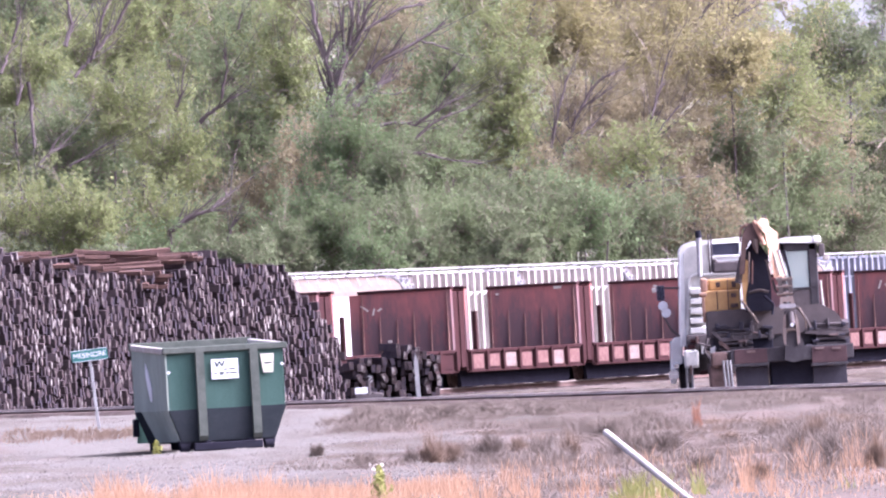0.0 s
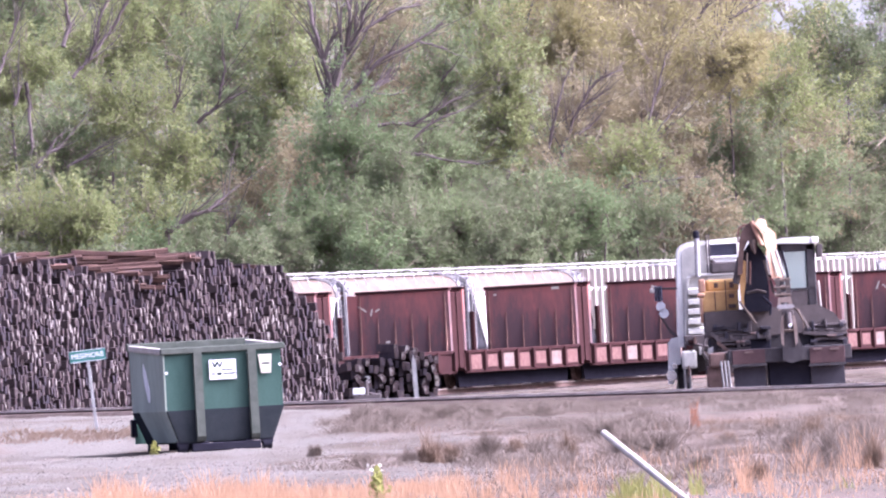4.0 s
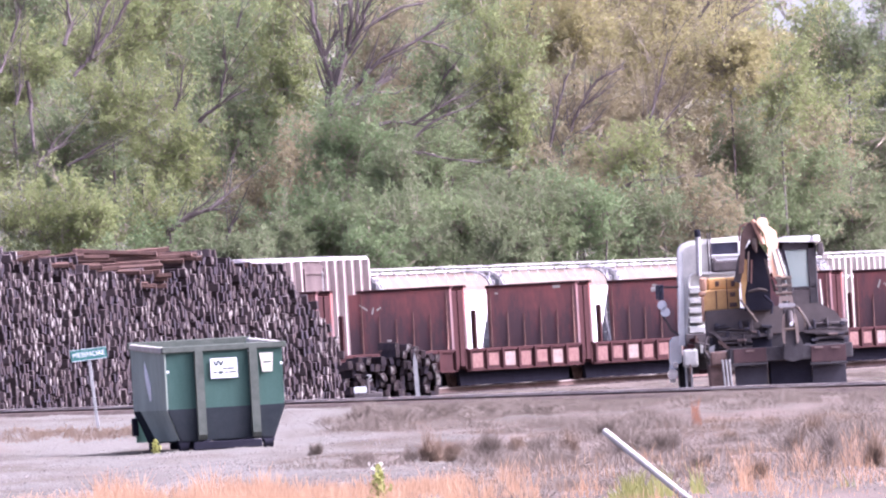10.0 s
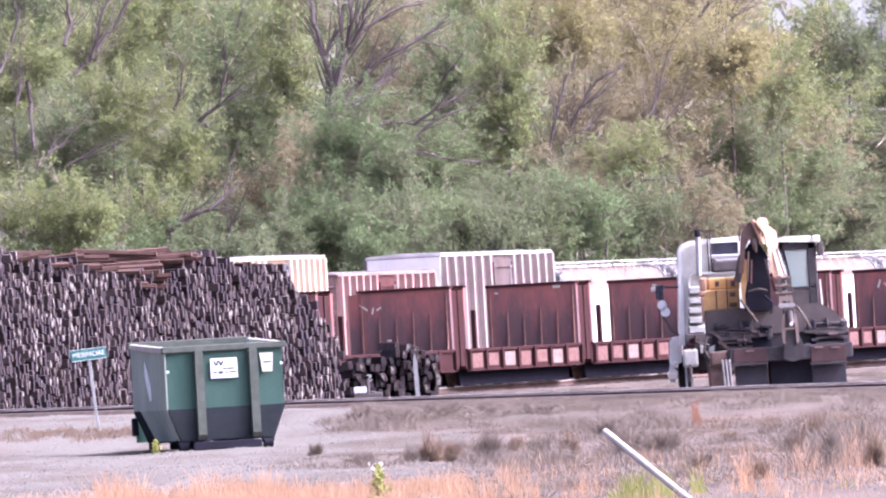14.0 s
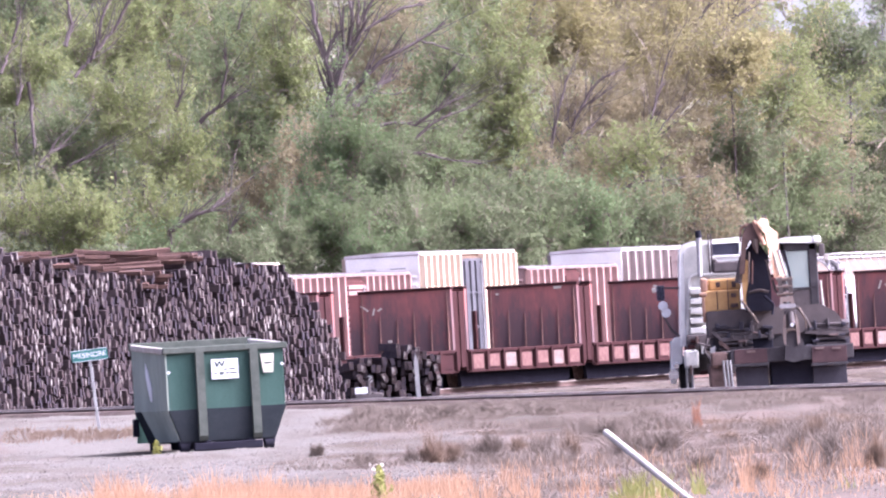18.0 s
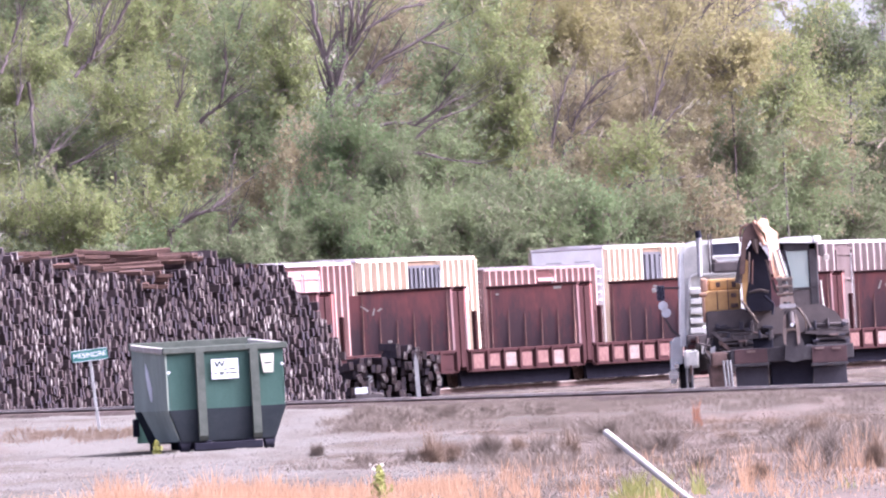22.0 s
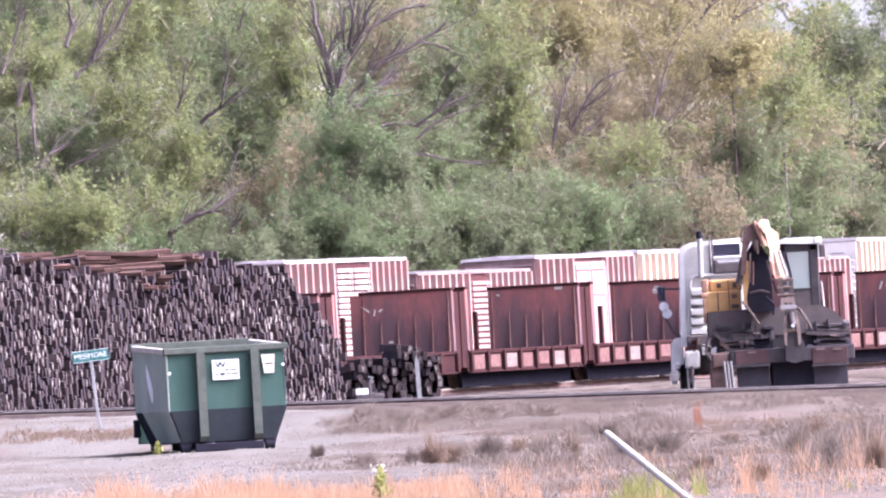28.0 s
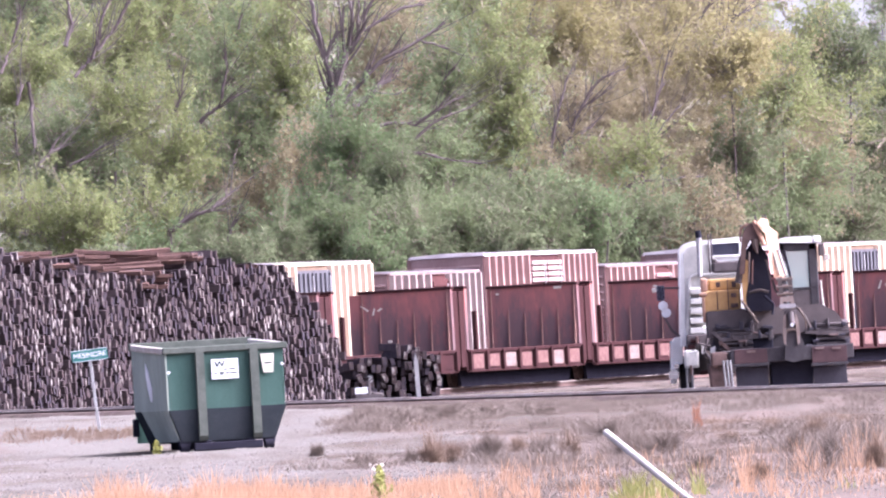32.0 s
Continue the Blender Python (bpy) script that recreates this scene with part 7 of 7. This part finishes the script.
LOW = ((-2.0, 249, 0.6, 500, 0.18), (-1.2, 248, 0.5, 500, 0.2), (4.1, 262, 0.4, 400, 0.22), (2.0, 215, 0.4, 260, 0.24), (3.3, 212, 0.4, 260, 0.2), (6.6, 300, 0.5, 400, 0.3),
        (8.0, 345, 0.6, 400, 0.3), (3.4, 340, 0.6, 400, 0.26), (0.4, 352, 0.5, 500, 0.34), (6.0, 355, 0.6, 400, 0.26), (0.6, 190, 0.3, 200, 0.2), (1.9, 186, 0.3, 200, 0.22))
for x, y, rx, n, h in MOUNDS + LOW:
    brush.append((x, y, rx, 1.6, n, h, 0.0032))
blades("dead_brush", brush, "dry_brush", "low purplish-brown dead brush over the gravel", "dead brush", 33, 1.1)
rusty = [(rs.uniform(x0, x1), y + rs.uniform(-5, 5), 0.2, 1.5, 70, h * rs.uniform(0.6, 1.1), 0.007)
         for x0, x1, y, n, h in ((-0.5, 0.4, 268, 10, 0.22), (-9.8, -6.6, 368, 44, 0.17), (4.6, 7.5, 330, 20, 0.16), (-1.6, -0.5, 366, 8, 0.14)) for _ in range(n)]
rusty += [(rs.uniform(0.1, 0.030 * y), y, 0.22, 2.0, 44, rs.uniform(0.08, 0.24), 0.0035) for y in [rs.uniform(176, 330) for _ in range(150)]]
blades("red_weeds", rusty, "rusty_weed", "patches of low reddish dry weeds on the gravel", "dry weeds", 36, 0.4)
blades("green_weeds", [(1.76, 171, 0.15, 1.0, 150, 0.34, 0.006), (2.02, 171, 0.14, 1.0, 100, 0.33, 0.006), (2.46, 173, 0.05, 1.0, 36, 0.36, 0.006), (3.9, 171, 0.1, 1.0, 20, 0.18, 0.005), (-0.35, 172, 0.14, 1.0, 40, 0.14, 0.006), (5.55, 216, 0.2, 1.0, 40, 0.15, 0.006)], "weed", "fresh green weeds around the white pipe", "weeds", 34, 0.3)


def dead_bush(x, y, wide, tall, mat, seed):
    """A low leafless bush: thin twigs fanning out from its root, finer ones at their ends."""
    q = np.random.RandomState(seed)
    t = thing("dead_bush", pose(x, y, ground_height(x, y) - 0.02), "low leafless bush of dry " + ("reddish" if mat == "rusty_weed" else "purplish-brown") + " twigs", "dead bush", "dead bushes in the yard")
    n = 380
    d = q.normal(size=(n, 3)) * np.array((0.9, 0.9, 0.7))
    d[:, 2] = np.abs(d[:, 2]) + 0.25
    d /= np.linalg.norm(d, axis=1)[:, None]
    lump = 0.75 + 0.35 * np.sin(3.1 * np.arctan2(d[:, 1], d[:, 0]) + seed) * np.sin(2.3 * d[:, 2] * 3 + seed)
    tip = d * np.array((wide * 0.75, wide * 0.75, tall * 1.55)) * (lump * q.uniform(0.45, 1.0, n))[:, None]
    root = q.normal(size=(n, 3)) * np.array((wide * 0.16, wide * 0.16, 0.0))
    start = np.repeat(root * 0.6 + tip * 0.35, 5, axis=0)
    end = np.repeat(tip, 5, axis=0) + q.normal(size=(n * 5, 3)) * np.array((wide, wide, tall)) * 0.09
    a, b = np.concatenate((root, start)), np.concatenate((tip, end))
    b[:, 2] = np.maximum(b[:, 2], 0.02)
    side = np.cross(b - a, q.normal(size=a.shape))
    side *= (0.0042 / np.linalg.norm(side, axis=1))[:, None]
    new("brushwood", facets_mesh("brushwood", np.stack((a - side, a + side, b), 1), mat)).parent = t


# place, breadth and height
for k, (x, y, wide, tall) in enumerate(((0.52, 256, 0.56, 0.44), (2.64, 252, 0.67, 0.47), (3.01, 248, 0.74, 0.49), (2.69, 298, 0.59, 0.40), (1.28, 256, 0.48, 0.36), (4.41, 198, 0.29, 0.44), (4.63, 230, 0.31, 0.34), (5.05, 212, 0.42, 0.42), (-2.37, 291, 0.29, 0.25), (-0.68, 252, 0.34, 0.25), (-1.40, 254, 0.51, 0.19), (3.93, 348, 0.70, 0.28), (-1.23, 363, 1.09, 0.41), (-1.99, 370, 0.74, 0.32), (-0.26, 368, 1.10, 0.37), (0.73, 370, 1.11, 0.32), (1.82, 367, 1.10, 0.27), (3.01, 208, 0.35, 0.21))):
    dead_bush(x, y, wide, tall, "dry_brush", 300 + k)
for k, (x, y, wide, tall) in enumerate(((1.78, 261, 0.38, 0.35), (0.99, 270, 0.36, 0.27), (5.18, 276, 0.46, 0.26), (4.78, 193, 0.26, 0.39), (-0.35, 255, 0.51, 0.46), (-0.05, 256, 0.38, 0.31), (4.32, 267, 0.39, 0.20), (5.53, 261, 0.52, 0.30), (6.50, 280, 0.65, 0.24), (3.30, 186, 0.31, 0.25))):
    dead_bush(x, y, wide, tall, "rusty_weed", 400 + k)


def tall_weed(x, y, tall, seed, label, tips=False):
    r = random.Random(seed)
    w = thing("tall_weed", pose(x, y, ground_height(x, y) - 0.02), label, "weed")
    bm = B()
    pts = [Vector((0, 0, 0))]
    for i in range(5):
        pts.append(pts[-1] + Vector((r.gauss(0, 0.012), 0, tall / 5)))
    path_rod(bm, pts, 0.006, 5)
    part("stem", bm, "weed", w)
    n = 150
    q = np.random.RandomState(seed)
    z = q.uniform(0.1, 1.0, n) * tall
    c = np.stack([q.normal(size=n) * 0.055 * (1.25 - z / tall), q.normal(size=n) * 0.05, z], 1)
    if tips:
        m = 16
        tip = np.stack([q.normal(size=m) * 0.05, q.normal(size=m) * 0.03, tall * q.uniform(0.85, 1.06, m)], 1)
        ob = new("blossom", quads_mesh("blossom", tip, q.uniform(0.02, 0.04, m), "straw_pale", seed + 3))
        ob.parent = w
    ob = new("foliage", quads_mesh("foliage", c, q.uniform(0.03, 0.06, n), "weed", seed))
    ob.parent = w


tall_weed(-0.83, 182, 0.44, 41, "tall yellow-green leafy weed with pale flower tips", True)
tall_weed(-5.95, 338, 0.34, 42, "small yellow-green weed beside the container")


# ---- motion of the train ----
RUN = [(0, -104.60), (2, -92.05), (4, -79.26), (6, -66.29), (8, -53.19), (10, -39.99), (12, -26.72), (14, -13.38), (16, 0.00),
       (18, 13.43), (20, 26.92), (22, 40.48), (24, 54.10), (26, 67.81), (28, 81.60), (30, 95.50), (32, 109.49)]


def motions():
    start = Vector((0, 640, 0.45)) + ACROSS * 1.5
    for car, middle in TRAIN:
        rows = []
        for t, s in RUN:
            p = start + ALONG * (middle + s)
            rows.append((t, pose(p.x, p.y, p.z, 0, 0, TURN)))
        walk(car, rows)


motions()
